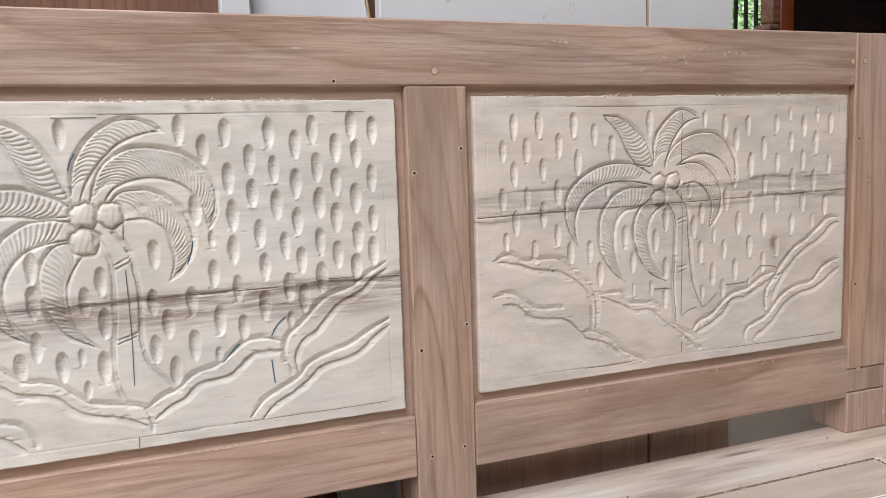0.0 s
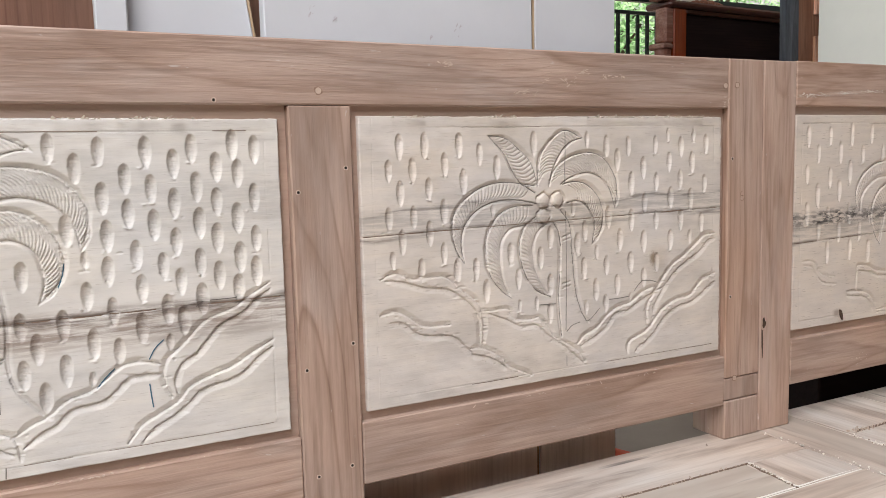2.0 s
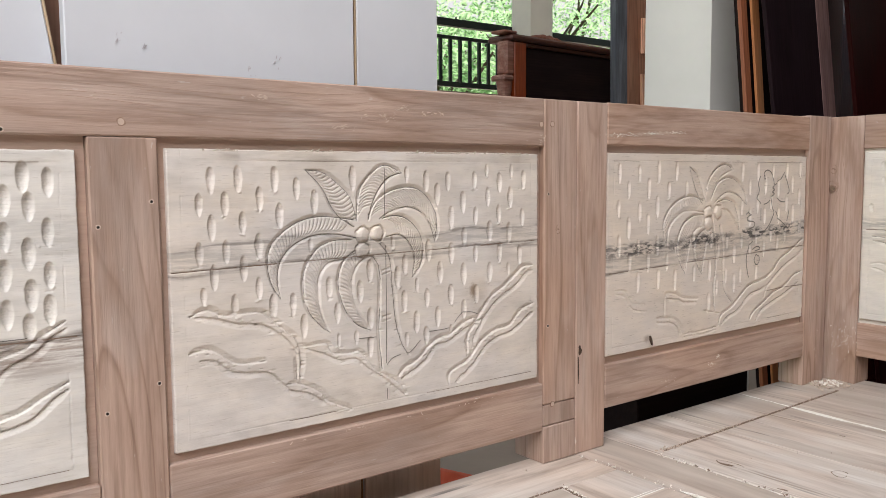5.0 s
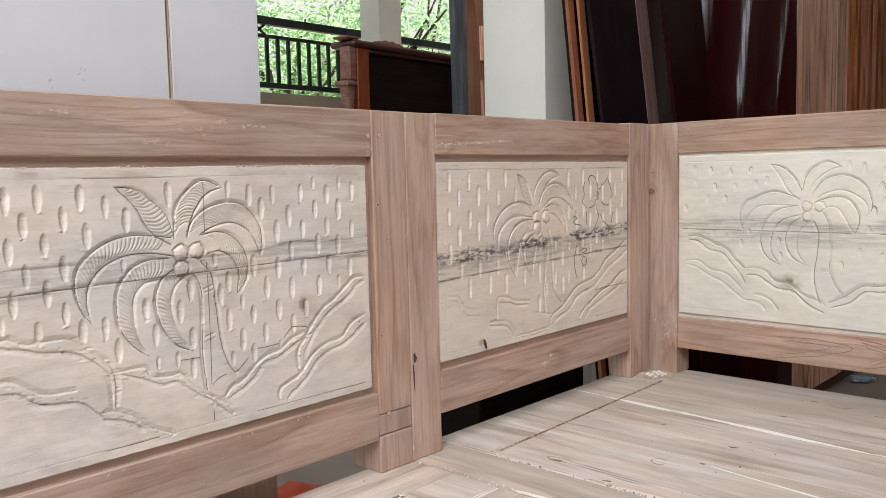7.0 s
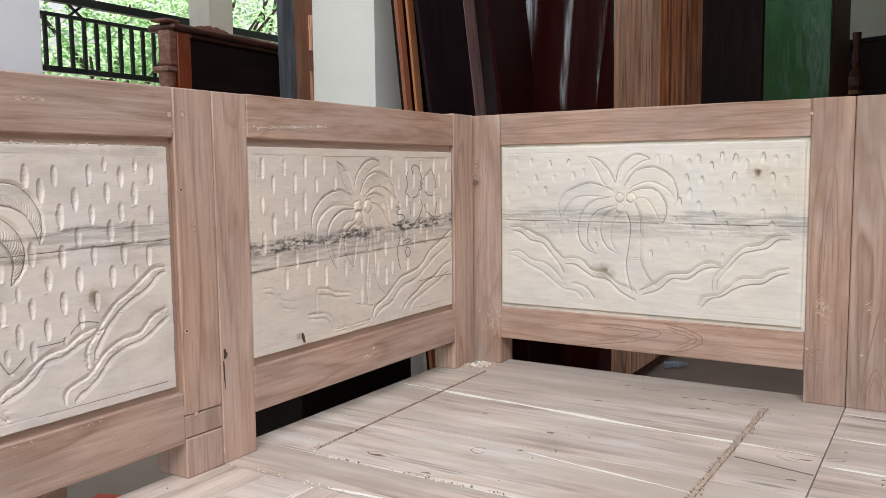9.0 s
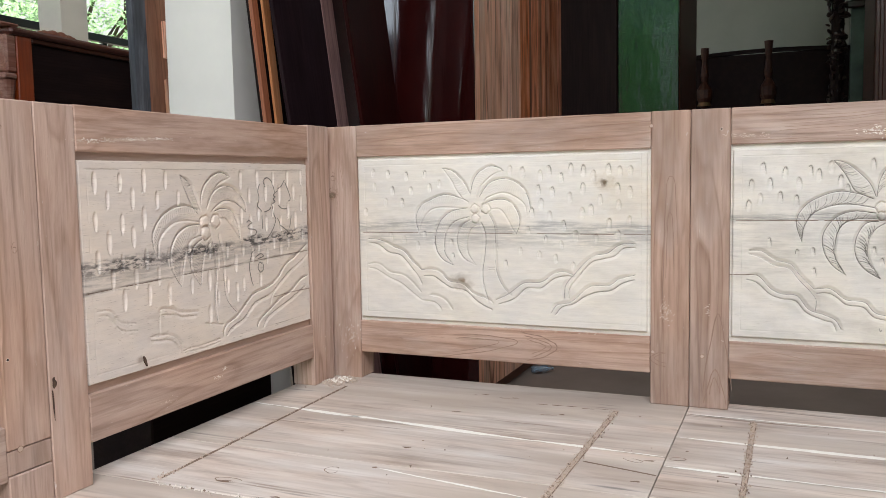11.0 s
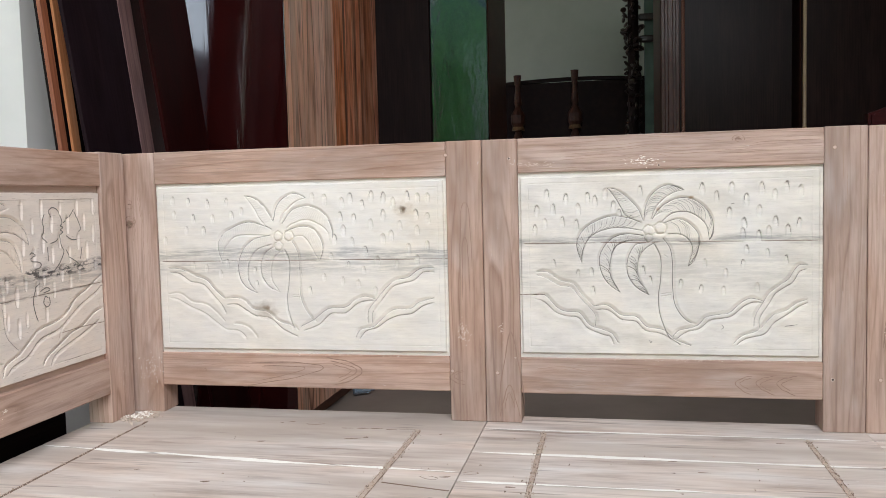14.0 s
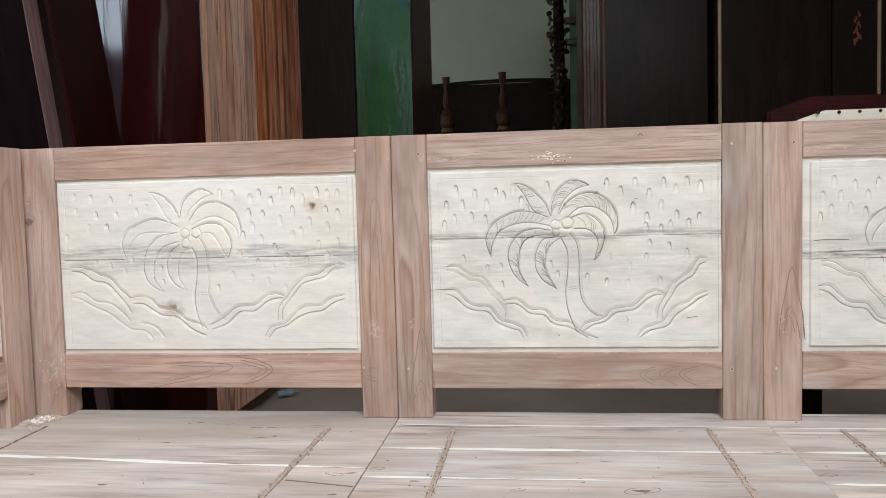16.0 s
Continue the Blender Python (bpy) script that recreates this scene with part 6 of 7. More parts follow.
# the two single sections of the other arm
for k, a in enumerate((0.7095, 1.3575)):
    s = thing("sofa_section", "unfinished single wooden sofa section with a carved palm panel", "sofa", EAST, "corner sofa sections")
    post(s, "post", a, a + 0.0645, SEAT, 0.905)
    post(s, "post", a + 0.5795, a + 0.647, SEAT, 0.906)
    rail(s, "top_rail", a + 0.065, a + 0.579, 0.8435, 0.905)
    rail(s, "bottom_rail", a + 0.065, a + 0.579, 0.4425, 0.508)
    panel(s, a + 0.065, a + 0.579, 0.508, 0.8435, palm_five, PANEL_WOOD_FIVE if k == 0 else PANEL_WOOD_SIX, 1.0, 1.25, (4.2, 13.0, 3.6, True), None,
          (4, 6, 9, 9) if k == 0 else (13, 6, 10, 8), 5.0, -0.001, ((208, 208),) if k == 0 else ((161, 164),), 11 + k, 2 - k, ((0, 45, 115),) if k == 0 else ((18, 75, 193), (42, 136, 173)), leafy=0.6)
    dot(s, "nail_hole", a + 0.0495, 0.87, 0.002, HOLE)
    dot(s, "wood_plug", a + 0.0215, 0.479, 0.0034, PLUG)
    dot(s, "wood_plug", a + 0.5955, 0.871, 0.0032, PLUG)
    swirl(s, a + 0.2935, 0.857, 0.008, 60 + k, None, 0.5)
    swirl(s, a + 0.4425, 0.890, 0.010, 62 + k, None, 0.75)
    swirl(s, a + 0.4425, 0.890, 0.005, 82 + k, None, 0.8)
    dot(s, "nail_hole", a + 0.311, 0.850, 0.0018, HOLE)
    dot(s, "nail_hole", a + 0.5945, 0.478, 0.0022, HOLE)
    flame(s, a + 0.047, 0.557 + 0.1 * k, 0.155, 0.026, math.pi / 2, 320 + k, 1, 0.3, None, 0.0007, 1.2)
    flame(s, a + 0.043, 0.457 + 0.13 * k, 0.065, 0.018, math.pi / 2, 322 + k, 2, 0.4, None, 0.0006, 1.5)
    for q in range(3):
        flame(s, a + 0.437 + 0.034 * q, 0.470, 0.035, 0.019, math.pi - 0.12, 326 + 3 * k + q, 2, 0.4, None, 0.0005, 1.5)
    grain(s, a + 0.066, a + 0.578, 0.8445, 0.904, 411 + k, 10, ((a + 0.4425, 0.890, 0.011), (a + 0.2935, 0.853, 0.014)), None, False, 0.0006)
    grain(s, a + 0.066, a + 0.43, 0.4435, 0.507, 413 + k, 7, ((a + 0.392, 0.467, 0.006), (a + 0.14, 0.47, 0.012)), None, False, 0.0006)
    grain(s, a + 0.581, a + 0.646, SEAT, 0.904, 415 + k, 7, ((0.478, a + 0.5945, 0.006),), None, True, 0.0004)
    grain(s, a + 0.001, a + 0.0635, 0.56, 0.904, 417 + k, 6, ((0.72, a + 0.05, 0.005),), None, True, 0.0004)
    scuff(s, a + 0.285, 0.857, 0.03, 0.010, 64 + k, 60, mat=FIBRE)
    scuff(s, a + 0.10, 0.857, 0.05, 0.005, 66 + k, 50)
    scuff(s, a + 0.32, 0.508, 0.24, 0.003, 68 + k, 60)
    scuff(s, a + 0.03, 0.56, 0.006, 0.02, 70 + k, 14)
    cuts = (-0.66, -0.55, -0.435, -0.318, -0.179, -0.0455, 0.046)
    for b, c in zip(cuts, cuts[1:]):
        seat_board(s, a + 0.0005, a + 0.6485, b + 0.0006, c - 0.0006)
    for x, seed in ((a + 0.110, 21 + k), (a + 0.542, 31 + k)):
        routed(s, x, -0.060, x, -0.60, 0.007)
        sawdust(s, x, -0.055, x, -0.60, 0.0075, seed, 620)
        sawdust(s, x, -0.055, x, -0.60, 0.011, seed + 50, 90, GROOVE)
    for x, y, rx, ry in ((0.313, -0.046, 0.009, 0.002), (0.318, -0.188, 0.010, 0.002), (0.315, -0.242, 0.004, 0.002), (0.358, -0.235, 0.012, 0.0016), (0.316, -0.311, 0.005, 0.002), (0.32, -0.327, 0.004, 0.002), (0.398, -0.356, 0.016, 0.007), (0.496, -0.074, 0.009, 0.0015), (0.081, -0.332, 0.010, 0.003), (0.025, -0.242, 0.003, 0.003), (0.062, -0.098, 0.002, 0.002), (0.622, -0.181, 0.006, 0.002), (0.14, -0.055, 0.012, 0.0015)):
        knot(s, a + x, y, rx, ry)
    for x, y, rx, ry in ((0.016, -0.282, 0.012, 0.006), (0.398, -0.356, 0.026, 0.011), (0.23, -0.361, 0.010, 0.004)):
        loop(s, a + x, y, rx, ry, 0.3, int((a + x) * 997))
    for y, x0, x1, w in ((-0.0455, 0.0, 0.64, 0.0045), (-0.179, 0.0, 0.60, 0.0075), (-0.318, 0.0, 0.36, 0.0045)):
        sap(s, a + x0, y, a + x1, y - 0.001, w, w * 0.8, int(-y * 100) + k)
    for seed, mat in ((73 + k, GROOVE), (75 + k, DUST)):
        sawdust(s, a + 0.05, -0.32, a + 0.6, -0.32, 0.4, seed, 14, mat)
    underframe(s, a + 0.01, a + 0.638, -0.65, 0.035)

# ---- things behind the sofa ----
def leaning(name, x0, x1, y, z1, thick, lean, mat, label, category="board", group="", edge=None):
    """A board that stands on the floor, its foot between x0 and x1, its top leaning towards -x."""
    t = thing(name, label, category, Matrix.Translation(((x0 + x1) / 2, y, 0)) @ Matrix.Rotation(-lean, 4, "Y"), group)
    foot = abs(math.sin(lean)) * (x1 - x0) / 2
    post(t, "board_face", -(x1 - x0) / 2, (x1 - x0) / 2, foot, z1, -thick / 2, thick, mat)
    if edge:
        post(t, "board_edge", (x1 - x0) / 2 + 0.0005, (x1 - x0) / 2 + edge[0], foot, z1, -thick / 2, thick, edge[1])
    return t


for a, b, y, band in ((-1.539, -1.509, 0.084, 0), (-1.3735, -1.034, 0.084, 0), (-1.0275, -0.900, 0.088, 1)):
    t = thing("white_board", "white painted board standing upright behind the sofa", "board", Matrix.Translation((0, y, 0)), "white boards")
    post(t, "board_face", a, b, 0, 2.1, 0, 0.018, WHITE_PAINT)
    # the tan tone paints the shade on the board's lower end
    post(t, "bare_foot", a + 0.001, b - 0.001, 0, 0.46, -0.0025, 0.018, SHADED_FOOT, "lower end with brown shade put into its colour")
    if b - a > 0.2:
        for k, (x, z) in enumerate(((-1.293, 0.934), (-1.138, 0.934), (-1.173, 0.918), (-1.322, 0.942))):
            scuff(t, x, z, 0.006, 0.010, 90 + k, 5, None, 1.1, SMUDGE)
    if band:
        post(t, "edge_band", a - 0.0032, a - 0.0003, 0, 2.1, -0.0005, 0.018, EDGE_WOOD, "thin bare wooden edge")
t = thing("white_board", "white painted board with a bare edge, leaning behind its neighbours", "board", Matrix.Translation((-1.246, 0.105, 0)) @ Matrix.Rotation(-0.142, 4, "Y"), "white boards")
post(t, "board_face", -0.135, -0.003, 0.0, 2.1, 0, 0.018, WHITE_PAINT)
post(t, "edge_band", -0.0027, 0.0, 0.0, 2.1, -0.0005, 0.018, EDGE_WOOD, "thin bare wooden edge")
t = thing("brown_board", "brown veneered board standing upright behind the sofa", "board", Matrix.Translation((0, 0.14, 0)))
# the end past -1.54 is added to keep the wedge between white boards dark
post(t, "board_face", -2.35, -1.36, 0, 2.1, 0, 0.018, BROWN_BOARD)

# added to keep the gap under the rail black; its form is assumed
t = thing("low_chest", "assumed low dark chest that blackens the gap behind the sofa back", "chest", Matrix.Translation((-0.33, 0.2, 0)))
block("body", 0.0, 0.375, 0.0, 0.15, 0.05, 0.74, DARK_MATT, t)
block("lid", -0.01, 0.385, -0.01, 0.16, 0.7405, 0.77, DARK_WOOD, t)
for x in (0.005, 0.33):
    for y in (0.005, 0.105):
        block("foot", x, x + 0.04, y, y + 0.04, 0, 0.0495, DARK_WOOD, t, upright=True)

# low cabinet with a carved corner column
t = thing("display_cabinet", "low dark cabinet with red-brown frame and carved corner column", "cabinet", pose(0.408, 1.38, 0, 0, 0, 4))
block("body", 0.075, 0.70, 0.012, 0.10, 0.05, 1.268, DARK_MATT, t)
block("corner_stile", 0.012, 0.074, 0.0, 0.07, 0.0, 1.268, RED_WOOD, t, "red-brown polished stile", upright=True)
block("lower_rail", 0.075, 0.70, 0.0, 0.0115, 0.05, 0.16, RED_WOOD, t)
block("upper_rail", 0.075, 0.70, 0.0, 0.0115, 1.252, 1.268, BROWN_DARK, t)
block("top", -0.018, 0.73, -0.012, 0.11, 1.2685, 1.292, RED_BROWN, t, "dark red-brown top board", bevel=0.008)
block("capital", -0.05, 0.02, -0.008, 0.06, 1.2925, 1.302, CARVED_RED, t, "worn carved capital", 0.004)
for z0, z1, w in ((0.0, 0.12, 0.05), (1.15, 1.268, 0.052), (1.128, 1.149, 0.070), (0.12, 0.15, 0.06)):
    block("column_block", 0.010 - w * 0.75, 0.0115, 0.0, w, z0, z1, CARVED_RED, t, "worn carved block", 0.006)
bm = bmesh.new()
profile = [(0.018 + 0.009 * abs(math.sin(k * 0.62)) + 0.004 * math.sin(k * 1.9), 0.15 + 0.978 * k / 34) for k in range(35)]
rings = [[bm.verts.new((r * math.cos(a), r * math.sin(a), z)) for a in (2 * math.pi * j / 14 for j in range(14))] for r, z in profile]
for p, q in zip(rings, rings[1:]):
    for j in range(14):
        bm.faces.new((p[j], p[(j + 1) % 14], q[(j + 1) % 14], q[j]))
part("turned_column", bm, CARVED_RED, t, "turned red-brown column", pose(-0.012, 0.028, 0))
bm = bmesh.new()
for k in range(9):
    r = 0.012 + 0.010 * math.sin(k / 8 * math.pi) * (1 if k % 2 else 0.6)
    bmesh.ops.create_uvsphere(bm, u_segments=10, v_segments=6, radius=r, matrix=pose(0.16 + k * 0.018, 0.05, 1.298))
part("carved_crest", bm, CARVED_RED, t)

# planks that lean beside the pillar
leaning("grey_plank", 0.607, 0.667, 1.07, 2.2, 0.025, 0.02, GREY_PLANK, "weathered blue-grey plank leaning by the pillar", "plank")
plank = leaning("brown_plank", 0.6675, 0.775, 1.075, 2.2, 0.025, 0.02, RED_PLANK, "red-brown plank leaning by the pillar", "plank")
for a, z0, z1 in ((0.016, 0.003, 1.14), (0.018, 1.21, 1.33)):
    post(plank, "edge_offcut", a, a + 0.016, z0, z1, -0.0252, 0.012, STRIPED_WOOD, "short pale wooden offcut")
leaning("wood_strip", 0.632, 0.660, 0.505, 2.1, 0.012, 0.15, STRIP_BROWN, "brown wooden strip leaning to one side", "strip", "leaning strips")
leaning("wood_strip", 0.6610, 0.6950, 0.488, 2.1, 0.008, 0.15, ORANGE_WOOD, "orange raw wooden strip leaning to one side", "strip", "leaning strips")
leaning("dark_board", 0.662, 0.908, 0.40, 2.1, 0.012, 0.215, DARK_PURPLE, "dark varnished board leaning to one side", "board", "", (0.068, PURPLE_EDGE))

leaning("red_board", 0.835, 1.066, 0.25, 2.1, 0.012, 0.25, DARK_RED, "dark red varnished board leaning to one side")
# black sheet put behind the strips to paint their gap dark
leaning("dark_board", 0.664, 0.95, 0.535, 2.1, 0.012, 0.15, DARK_MATT, "black board added to darken the gap between two wooden strips")

# wardrobes: polished fronts, one with a raw planked side
t = thing("wardrobe", "tall wardrobe with glossy dark front and striped raw side", "wardrobe", Matrix.Translation((1.084, 0.112, 0)))
block("carcass", 0.0085, 1.10, 0.0005, 0.60, 0.06, 2.2, DARK_MATT, t)
part("front", slab(2.1, 0.634, 0.008, 0.001), GLOSSY_DARK, t, "glossy dark red-brown front", Matrix.Translation((0.004, 0.303, 1.12)) @ EAST @ UPRIGHT)
x = 0.0085
widths = random.Random(8)
while x < 1.108:
    w = min(widths.choice((0.022, 0.05, 0.07, 0.11)) * widths.uniform(0.8, 1.2), 1.109 - x)
    mat = STRIPED_WOOD if x < 0.46 else STRIPED_RED
    if w < 0.035:
        mat = STRIPED_DARK if x < 0.46 else widths.choice((STRIPED_DARK, STRIPED_WOOD))
    post(t, "side_plank", x, x + w - 0.0003, 0.06, 2.2, widths.uniform(-0.0135, -0.0125), 0.0125, mat, bevel=0.0003)
    x += w
block("plinth", 0.02, 1.08, 0.02, 0.59, 0.0, 0.059, BROWN_BOARD, t)


def wardrobe(label, x, y0, y1, depth, top, doors, side_mat, rope=None, rope_mat=None, pilaster=None):
    """A wardrobe that faces -x: carcass, doors, cornice, plinth, and rope mouldings up its front."""
    t = thing("wardrobe", label, "wardrobe", Matrix.Translation((x, y0, 0)))
    w = y1 - y0
    block("carcass", 0.025, depth, 0.0, w, 0.08, top, side_mat, t)
    block("plinth", 0.01, depth - 0.01, 0.01, w - 0.01, 0.0, 0.0795, DARK_WOOD, t)
    block("cornice", -0.03, depth + 0.02, -0.03, w + 0.03, top + 0.0005, top + 0.06, DARK_WOOD, t, bevel=0.012)
    n = len(doors)
    for k, mat in enumerate(doors):
        a, b = w * k / n, w * (k + 1) / n
        part("door", slab(top - 0.12, b - a - 0.004, 0.024, 0.003), mat, t, "", Matrix.Translation((0.0125, (a + b) / 2, top / 2 + 0.04)) @ EAST @ UPRIGHT)
    for y in rope or ():
        bm = bmesh.new()
        z = 0.1
        while z < top - 0.03:
            bmesh.ops.create_uvsphere(bm, u_segments=7, v_segments=5, radius=0.010, matrix=Matrix.Translation((-0.004, y, z)) @ Matrix.Rotation(0.7, 4, "X") @ Matrix.Diagonal((0.8, 0.7, 1.25, 1)))
            z += 0.0135
        part("rope_moulding", bm, rope_mat or ROPE_WOOD, t, "carved pale gilt rope moulding" if rope_mat else "carved brown rope moulding")
    if pilaster:
        a, b = pilaster
        for k, (lift, inset) in enumerate(((0.012, 0.0), (0.022, 0.016), (0.03, 0.03))):
            block("pilaster", -lift, 0.0 - 0.01 * k - 0.0005, a + inset, b - inset, 0.08, top, BROWN_DARK, t, "fluted dark brown pilaster", upright=False)
    return t


wardrobe("tall polished dark wardrobe reflecting green garden", 2.195, -0.415, 0.1115, 0.66, 2.25, (GLOSSY_BLACK, DARK_MATT), BROWN_DARK)
wardrobe("tall dark wardrobe with carved rope mouldings", 2.60, -1.775, -1.185, 0.62, 2.25, (SATIN_BLACK,), BROWN_DARK, (0.488,), None, (0.505, 0.589))
wardrobe("tall dark wardrobe with carved rope mouldings", 2.60, -2.33, -1.812, 0.62, 2.25, (SATIN_BLACK,), BROWN_DARK, (0.504,), ROPE_GILT)
t = wardrobe("tall black wardrobe with gilded ornament and rope moulding", 2.60, -2.90, -2.335, 0.62, 2.25, (DARK_MATT,), BROWN_DARK, (0.359,), ROPE_GILT)
bm = bmesh.new()
for k in range(12):
    a = k * 0.9
    bmesh.ops.create_uvsphere(bm, u_segments=8, v_segments=5, radius=0.012 - 0.0005 * k, matrix=pose(-0.003, 0.455 + 0.011 * math.cos(a * 1.7), 1.46 + 0.012 * k, 25 * math.sin(k * 2.0)) @ Matrix.Diagonal((0.5, 0.55, 1.5, 1)))
part("ornament", bm, RED_GILT, t, "small worn reddish gilded ornament")

# dark carved settee far behind
t = thing("carved_settee", "black carved settee with curved rail and turned finials", "settee", Matrix.Translation((4.9, -0.75, 0)))
bm = bmesh.new()
prev = None
for k in range(25):
    s = k / 24
    y, z = 0.80 - 1.45 * s, 1.60 + 0.065 * math.sin(math.pi * (0.15 + 0.7 * s))
    ring = [bm.verts.new((dx, y, z + dz)) for dx, dz in ((-0.02, -0.013), (0.02, -0.013), (0.02, 0.013), (-0.02, 0.013))]
    if prev:
        for j in range(4):
            bm.faces.new((prev[j], prev[(j + 1) % 4], ring[(j + 1) % 4], ring[j]))
    prev = ring
part("curved_rail", bm, DARK_MATT, t)
block("back_panel", 0.0, 0.03, -0.60, 0.78, 0.45, 1.645, DARK_MATT, t)
block("seat", -0.55, 0.0, -0.62, 0.80, 0.40, 0.45, DARK_WOOD, t)
for y in (-0.60, 0.74):
    for x in (-0.52, -0.06):
        block("leg", x, x + 0.05, y, y + 0.05, 0, 0.3995, DARK_WOOD, t, upright=True)
for y, h in ((0.055, 1.72), (0.485, 1.70)):
    bm = bmesh.new()
    pts = [(0.022, 0.45), (0.022, 1.15), (0.05, 1.2), (0.022, 1.27), (0.055, 1.34), (0.055, 1.40), (0.02, 1.46), (0.03, 1.5), (0.018, 1.6), (0.026, h - 0.05), (0.03, h), (0.004, h + 0.004)]
    rings = [[bm.verts.new((r * math.cos(a), r * math.sin(a), z)) for a in (2 * math.pi * j / 12 for j in range(12))] for r, z in pts]
    for p, q in zip(rings, rings[1:]):
        for j in range(12):
            bm.faces.new((p[j], p[(j + 1) % 12], q[(j + 1) % 12], q[j]))
    part("finial_post", bm, BROWN_DARK, t, "", Matrix.Translation((-0.075, y, 0)))
    bm = bmesh.new()
    bmesh.ops.create_cone(bm, cap_ends=True, segments=12, radius1=0.05, radius2=0.035, depth=0.05)
    part("gilt_collar", bm, GILT, t, "gilded collar", pose(-0.075, y, 1.31))

# carved bed post in front of the far wall
t = thing("carved_post", "black carved bed post with scrolled ornament", "bed post", Matrix.Translation((4.45, -1.115, 0)))
bm = bmesh.new()
rng = random.Random(12)
bmesh.ops.create_cone(bm, cap_ends=True, segments=14, radius1=0.045, radius2=0.036, depth=2.3, matrix=pose(0, 0, 1.15))
part("shaft", bm, DARK_MATT, t)
bm = bmesh.new()
for k in range(260):
    a, z = rng.uniform(0, 6.3), rng.uniform(0.4, 2.25)
    swell = 0.034 + 0.012 * abs(math.sin(z * 7.0)) + (0.02 if z > 1.7 else 0.0)
    bmesh.ops.create_uvsphere(bm, u_segments=8, v_segments=5, radius=rng.uniform(0.010, 0.022), matrix=pose(swell * math.cos(a), swell * math.sin(a), z, rng.uniform(0, 180), rng.uniform(0, 180), 0) @ Matrix.Diagonal((1, 0.5, 1.5, 1)))
tagged(part("scrollwork", bm, DARK_WOOD, t), "", "", "", "stuff")
for z in (1.83, 1.98):
    block("cross_rail", -0.02, 0.02, -0.60, -0.037, z, z + 0.045, DARK_WOOD, t, bevel=0.008)
t = thing("bed_panel", "dark green-grey bed panel beside the carved post", "bed panel", Matrix.Translation((4.5, -1.21, 0)))
post(t, "board_face", 0.0, 0.5, 0, 2.2, -0.02, 0.02, GREEN_PAINT)
part("board_edge", slab(2.2, 0.10, 0.02, 0.002), GREEN_PAINT, t, "", Matrix.Translation((-0.012, -0.032, 1.1)) @ EAST @ UPRIGHT)

# upholstered chair behind the last section
t = thing("upholstered_chair", "dark red chair back with cream studded leather", "chair", Matrix.Translation((0.26, -1.44, 0)))
outline = [(0.0, 0.948), (-0.085, 0.976), (-0.61, 0.976), (-0.695, 0.948)]
for name, mat, grow, x0, x1, label in (("back_frame", DARK_RED, 0.0, 0.03, 0.065, "dark red polished frame"), ("upholstery", CREAM_LEATHER, -0.02, 0.0, 0.0295, "cream leather")):
    bm = bmesh.new()
    shape = [(y + (grow if y > -0.3 else -grow), z + (grow * 1.55)) for y, z in outline]
    shape = [(shape[0][0], 0.5), *shape, (shape[-1][0], 0.5)]
    f = [bm.verts.new((x0, y, z)) for y, z in shape]
    b = [bm.verts.new((x1, y, z)) for y, z in shape]
    bm.faces.new(f)
    bm.faces.new(b[::-1])
    for j in range(len(shape)):
        bm.faces.new((f[j], b[j], b[(j + 1) % len(shape)], f[(j + 1) % len(shape)]))
    bmesh.ops.recalc_face_normals(bm, faces=bm.faces[:])
    bmesh.ops.bevel(bm, geom=[e for e in bm.edges if abs(e.verts[0].co.x - e.verts[1].co.x) < 1e-6], offset=0.006, segments=2, affect="EDGES")
    part(name, bm, mat, t, label)
for y, z in ((-0.049, 0.931), (-0.089, 0.940), (-0.129, 0.940), (-0.168, 0.940), (-0.207, 0.940), (-0.246, 0.940), (-0.285, 0.940), (-0.324, 0.940)):
    bm = bmesh.new()
    bmesh.ops.create_uvsphere(bm, u_segments=10, v_segments=6, radius=0.0035)
    part("stud", bm, HOLE, t, "dark upholstery stud", Matrix.Translation((-0.001, y, z)))
block("seat", -0.02, 0.5, -0.66, -0.03, 0.40, 0.499, CREAM_LEATHER, t, bevel=0.02)
for x in (0.0, 0.43):
    for y in (-0.64, -0.10):
        block("leg", x, x + 0.05, y, y + 0.05, 0, 0.3995, DARK_RED, t, upright=True)

# on the floor behind
t = thing("red_cloth", "crumpled orange-red cloth on the cement floor", "cloth", pose(-0.328, 0.815, 0, 0, 0, 20))
bm = bmesh.new()
bmesh.ops.create_grid(bm, x_segments=24, y_segments=24, size=0.082)
for v in bm.verts:
    d = max(abs(v.co.x), abs(v.co.y)) / 0.082
    v.co.z = 0.004 + 0.028 * (1 - d ** 2) * (0.6 + 0.5 * noise.noise(v.co * 22))
for f in bm.faces:
    f.smooth = True
part("fold", bm, RED_CLOTH, t)
t = thing("plastic_bottle", "small clear bluish plastic bottle lying on the floor", "bottle", pose(1.69, 0.056, 0.02, 90, 0, 35) @ Matrix.Scale(0.4, 4))
bm = bmesh.new()
rings = [[bm.verts.new((r * math.cos(a), r * math.sin(a), z)) for a in (2 * math.pi * j / 16 for j in range(16))] for r, z in ((0.004, -0.1), (0.032, -0.098), (0.034, -0.06), (0.030, -0.03), (0.034, 0.0), (0.034, 0.05), (0.013, 0.09), (0.012, 0.11))]
for p, q in zip(rings, rings[1:]):
    for j in range(16):
        bm.faces.new((p[j], p[(j + 1) % 16], q[(j + 1) % 16], q[j]))
part("body", bm, BLUE_PLASTIC, t)
bm = bmesh.new()
bmesh.ops.create_cone(bm, cap_ends=True, segments=16, radius1=0.015, radius2=0.015, depth=0.018)
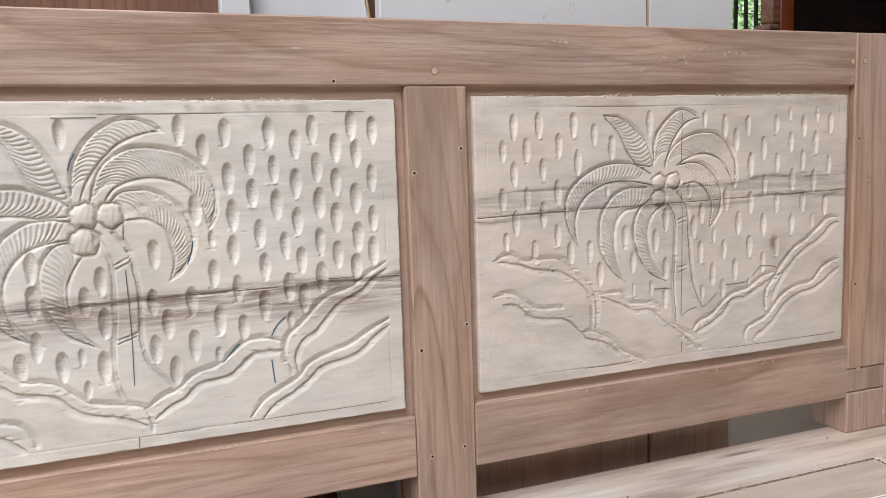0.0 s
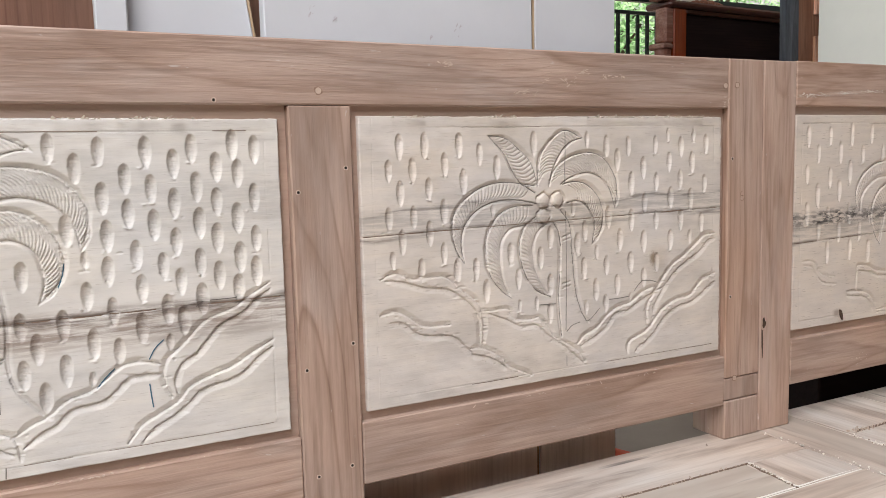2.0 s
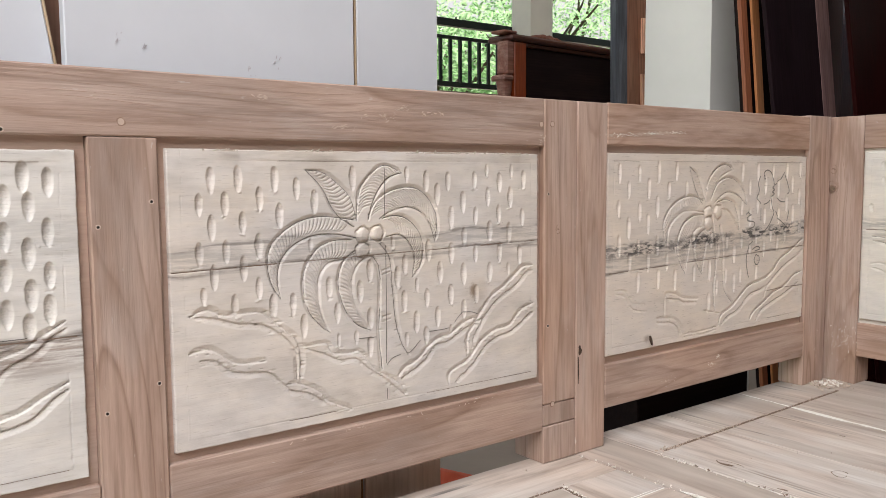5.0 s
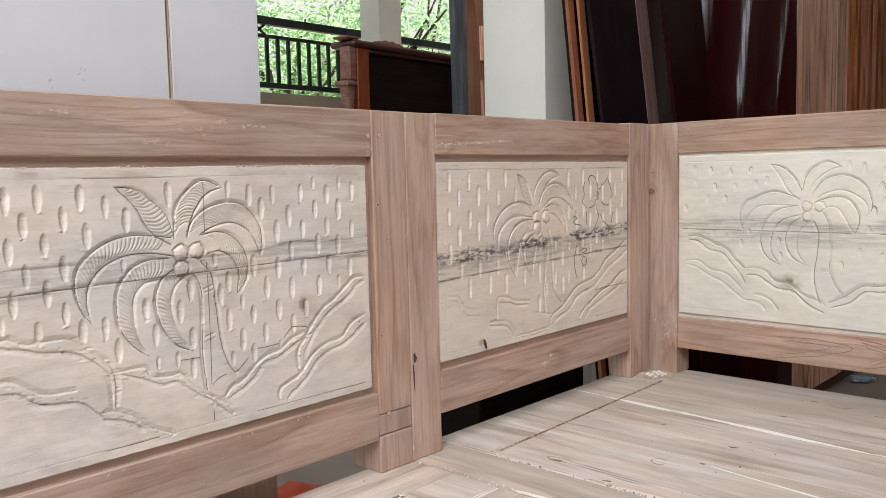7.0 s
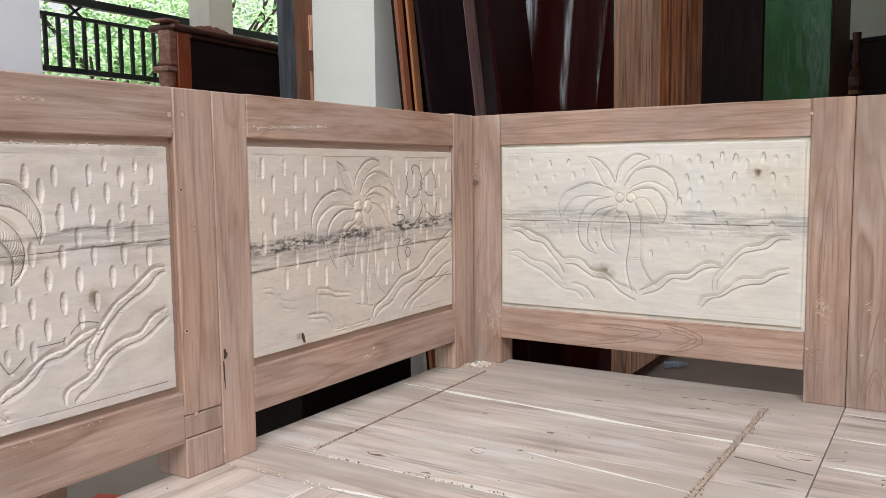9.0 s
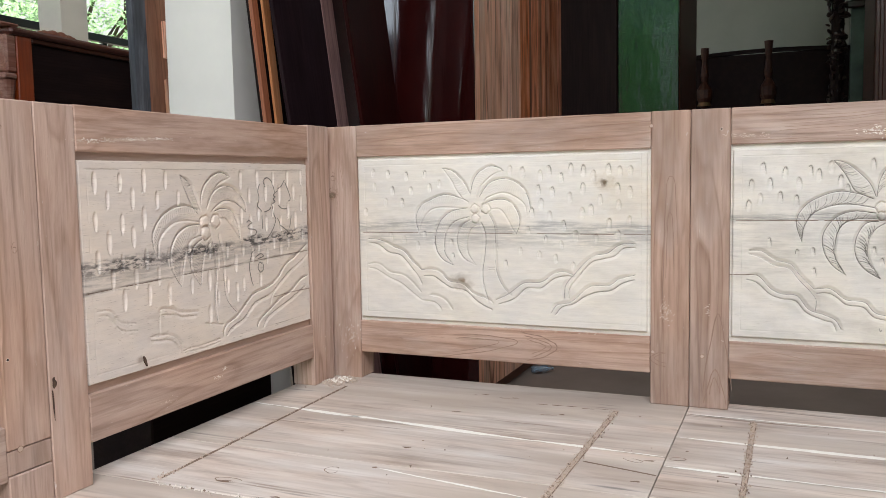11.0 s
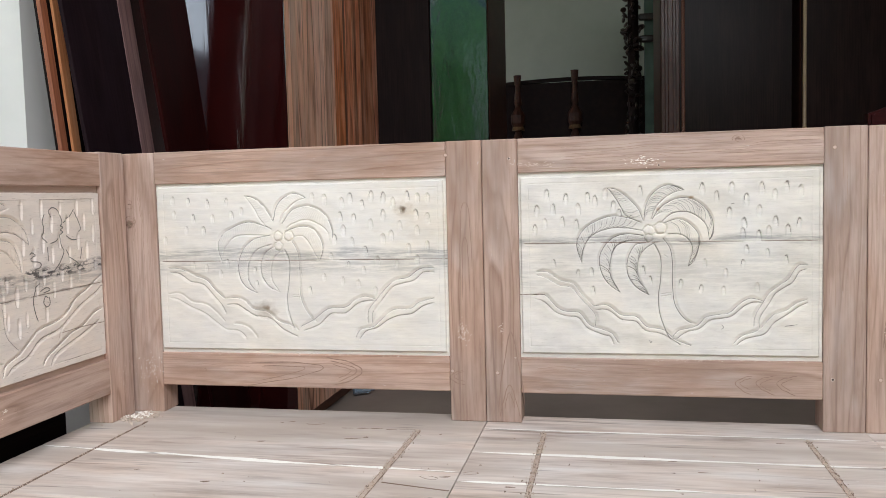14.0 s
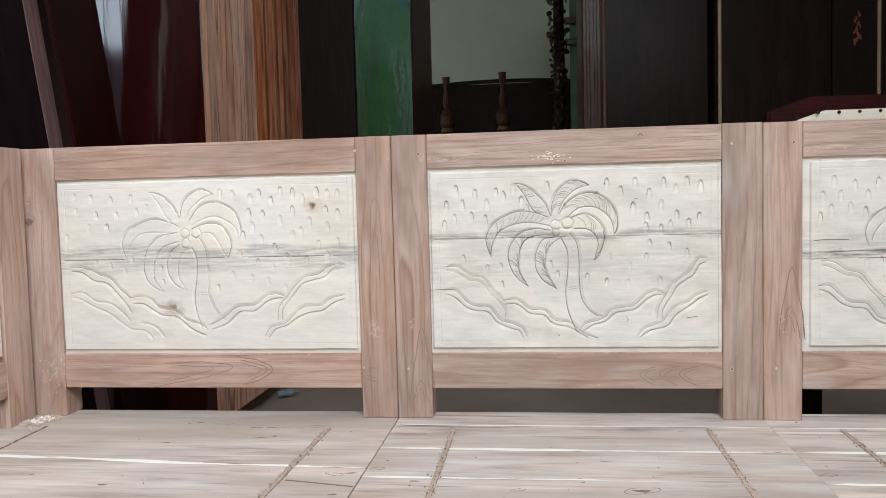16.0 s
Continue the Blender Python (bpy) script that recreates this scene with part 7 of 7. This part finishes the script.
part("cap", bm, BLUE_PLASTIC, t, "", pose(0, 0, 0.118))

# ---- garden side: railing, veranda posts, trees ----
tagged(block("terrace", 0.4, 14.0, 4.7, 9.0, -0.25, 1.50, CEMENT, bevel=0), "raised cement terrace edge", "", "", "structure")
t = thing("railing", "dark green iron balcony railing with plain balusters", "railing", Matrix.Translation((0, 5.0, 0)))
rail(t, "handrail", 0.9, 7.0, 2.10, 2.165, -0.03, 0.06, BLACK_IRON)
rail(t, "upper_bar", 0.9, 7.0, 1.99, 2.02, -0.015, 0.03, BLACK_IRON)
rail(t, "lower_bar", 0.9, 7.0, 1.575, 1.62, -0.02, 0.04, BLACK_IRON)
for k in range(54):
    x = 0.95 + 0.1105 * k
    post(t, "baluster", x, x + 0.028, 1.6205, 1.9895, -0.011, 0.022, BLACK_IRON, bevel=0)
bm = bmesh.new()
for turn in (0.65, -0.65):
    bmesh.ops.create_cube(bm, size=1, matrix=Matrix.Rotation(turn, 4, "Y") @ Matrix.Diagonal((0.14, 0.018, 0.018, 1)))
part("cross_bracket", bm, BLACK_IRON, t, "", Matrix.Translation((2.55, 0.0, 2.058)))
for x in (0.92, 2.02, 4.4, 6.9):
    post(t, "railing_post", x, x + 0.05, 1.50, 2.0995, 0.02, 0.05, BLACK_IRON)
tagged(block("pillar", 3.66, 3.94, 4.72, 4.98, 1.5, 3.4, CREAM_PAINT), "square white veranda pillar outside", "", "", "structure")


def tree(x, y, base, height, spread, seed, leaves=4200, size=0.09):
    """A tapered trunk with limbs, and a crown of many small leaves in clumps."""
    rng = random.Random(seed)
    t = thing("tree", "leafy green garden tree in bright daylight", "tree", Matrix.Translation((x, y, base)), "garden trees")
    bm = bmesh.new()
    tips = []

    def limb(a, b, ra, rb):
        d = b - a
        m = Matrix.Translation((a + b) / 2) @ d.to_track_quat("Z", "Y").to_matrix().to_4x4()
        bmesh.ops.create_cone(bm, cap_ends=False, segments=8, radius1=ra, radius2=rb, depth=d.length, matrix=m)

    top = Vector((rng.uniform(-0.3, 0.3), rng.uniform(-0.3, 0.3), height * 0.55))
    limb(Vector((0, 0, 0)), top, 0.16, 0.09)
    for k in range(9):
        a = Vector((0, 0, 0)).lerp(top, rng.uniform(0.35, 1.0))
        g = rng.uniform(0, 6.3)
        b = a + Vector((math.cos(g) * spread * rng.uniform(0.5, 0.9), math.sin(g) * spread * rng.uniform(0.5, 0.9), height * rng.uniform(0.05, 0.38)))
        limb(a, b, 0.05, 0.015)
        tips += [b, a.lerp(b, 0.6)]
    part("trunk", bm, BARK, t)
    verts, faces = [], []
    clumps = [tips[k % len(tips)] + Vector((rng.gauss(0, spread * 0.28), rng.gauss(0, spread * 0.28), rng.gauss(0, height * 0.13))) for k in range(60)]
    for k in range(leaves):
        c = clumps[rng.randrange(len(clumps))] + Vector((rng.gauss(0, 0.26), rng.gauss(0, 0.26), rng.gauss(0, 0.2)))
        q = Euler((rng.uniform(-1, 1), rng.uniform(-1, 1), rng.uniform(0, 6.3))).to_matrix()
        s = size * rng.uniform(0.6, 1.3)
        n = len(verts)
        verts += [c + q @ Vector(p) * s for p in ((0, -1, 0), (0.42, 0, 0.12), (0, 1, -0.1), (-0.42, 0, 0.12))]
        faces.append((n, n + 1, n + 2, n + 3))
    me = bpy.data.meshes.new("crown")
    me.from_pydata(verts, [], faces)
    me.materials.append(LEAF)
    part("crown", me, LEAF, t)
    return t


for k, (x, y, base, h, s) in enumerate(((3.2, 9.0, -0.2, 4.6, 1.9), (5.4, 8.6, -0.2, 4.2, 1.8), (7.6, 9.6, -0.2, 5.2, 2.0), (10.0, 11.0, -0.2, 6.0, 2.3), (6.6, 13.0, -0.2, 6.0, 2.2), (13.0, 13.0, -0.2, 7.0, 2.8),
                                        (-8.6, 1.6, -0.2, 4.6, 1.9), (-9.4, -0.8, -0.2, 5.0, 2.0), (-10.5, 3.6, -0.2, 5.5, 2.2), (-11.0, 0.8, -0.2, 6.0, 2.4), (-9.5, -3.4, -0.2, 5.0, 2.0))):
    tree(x, y, base, h, s, 40 + k, 6500 if x > 0 else 9000, 0.05 if x > 0 else 0.075)
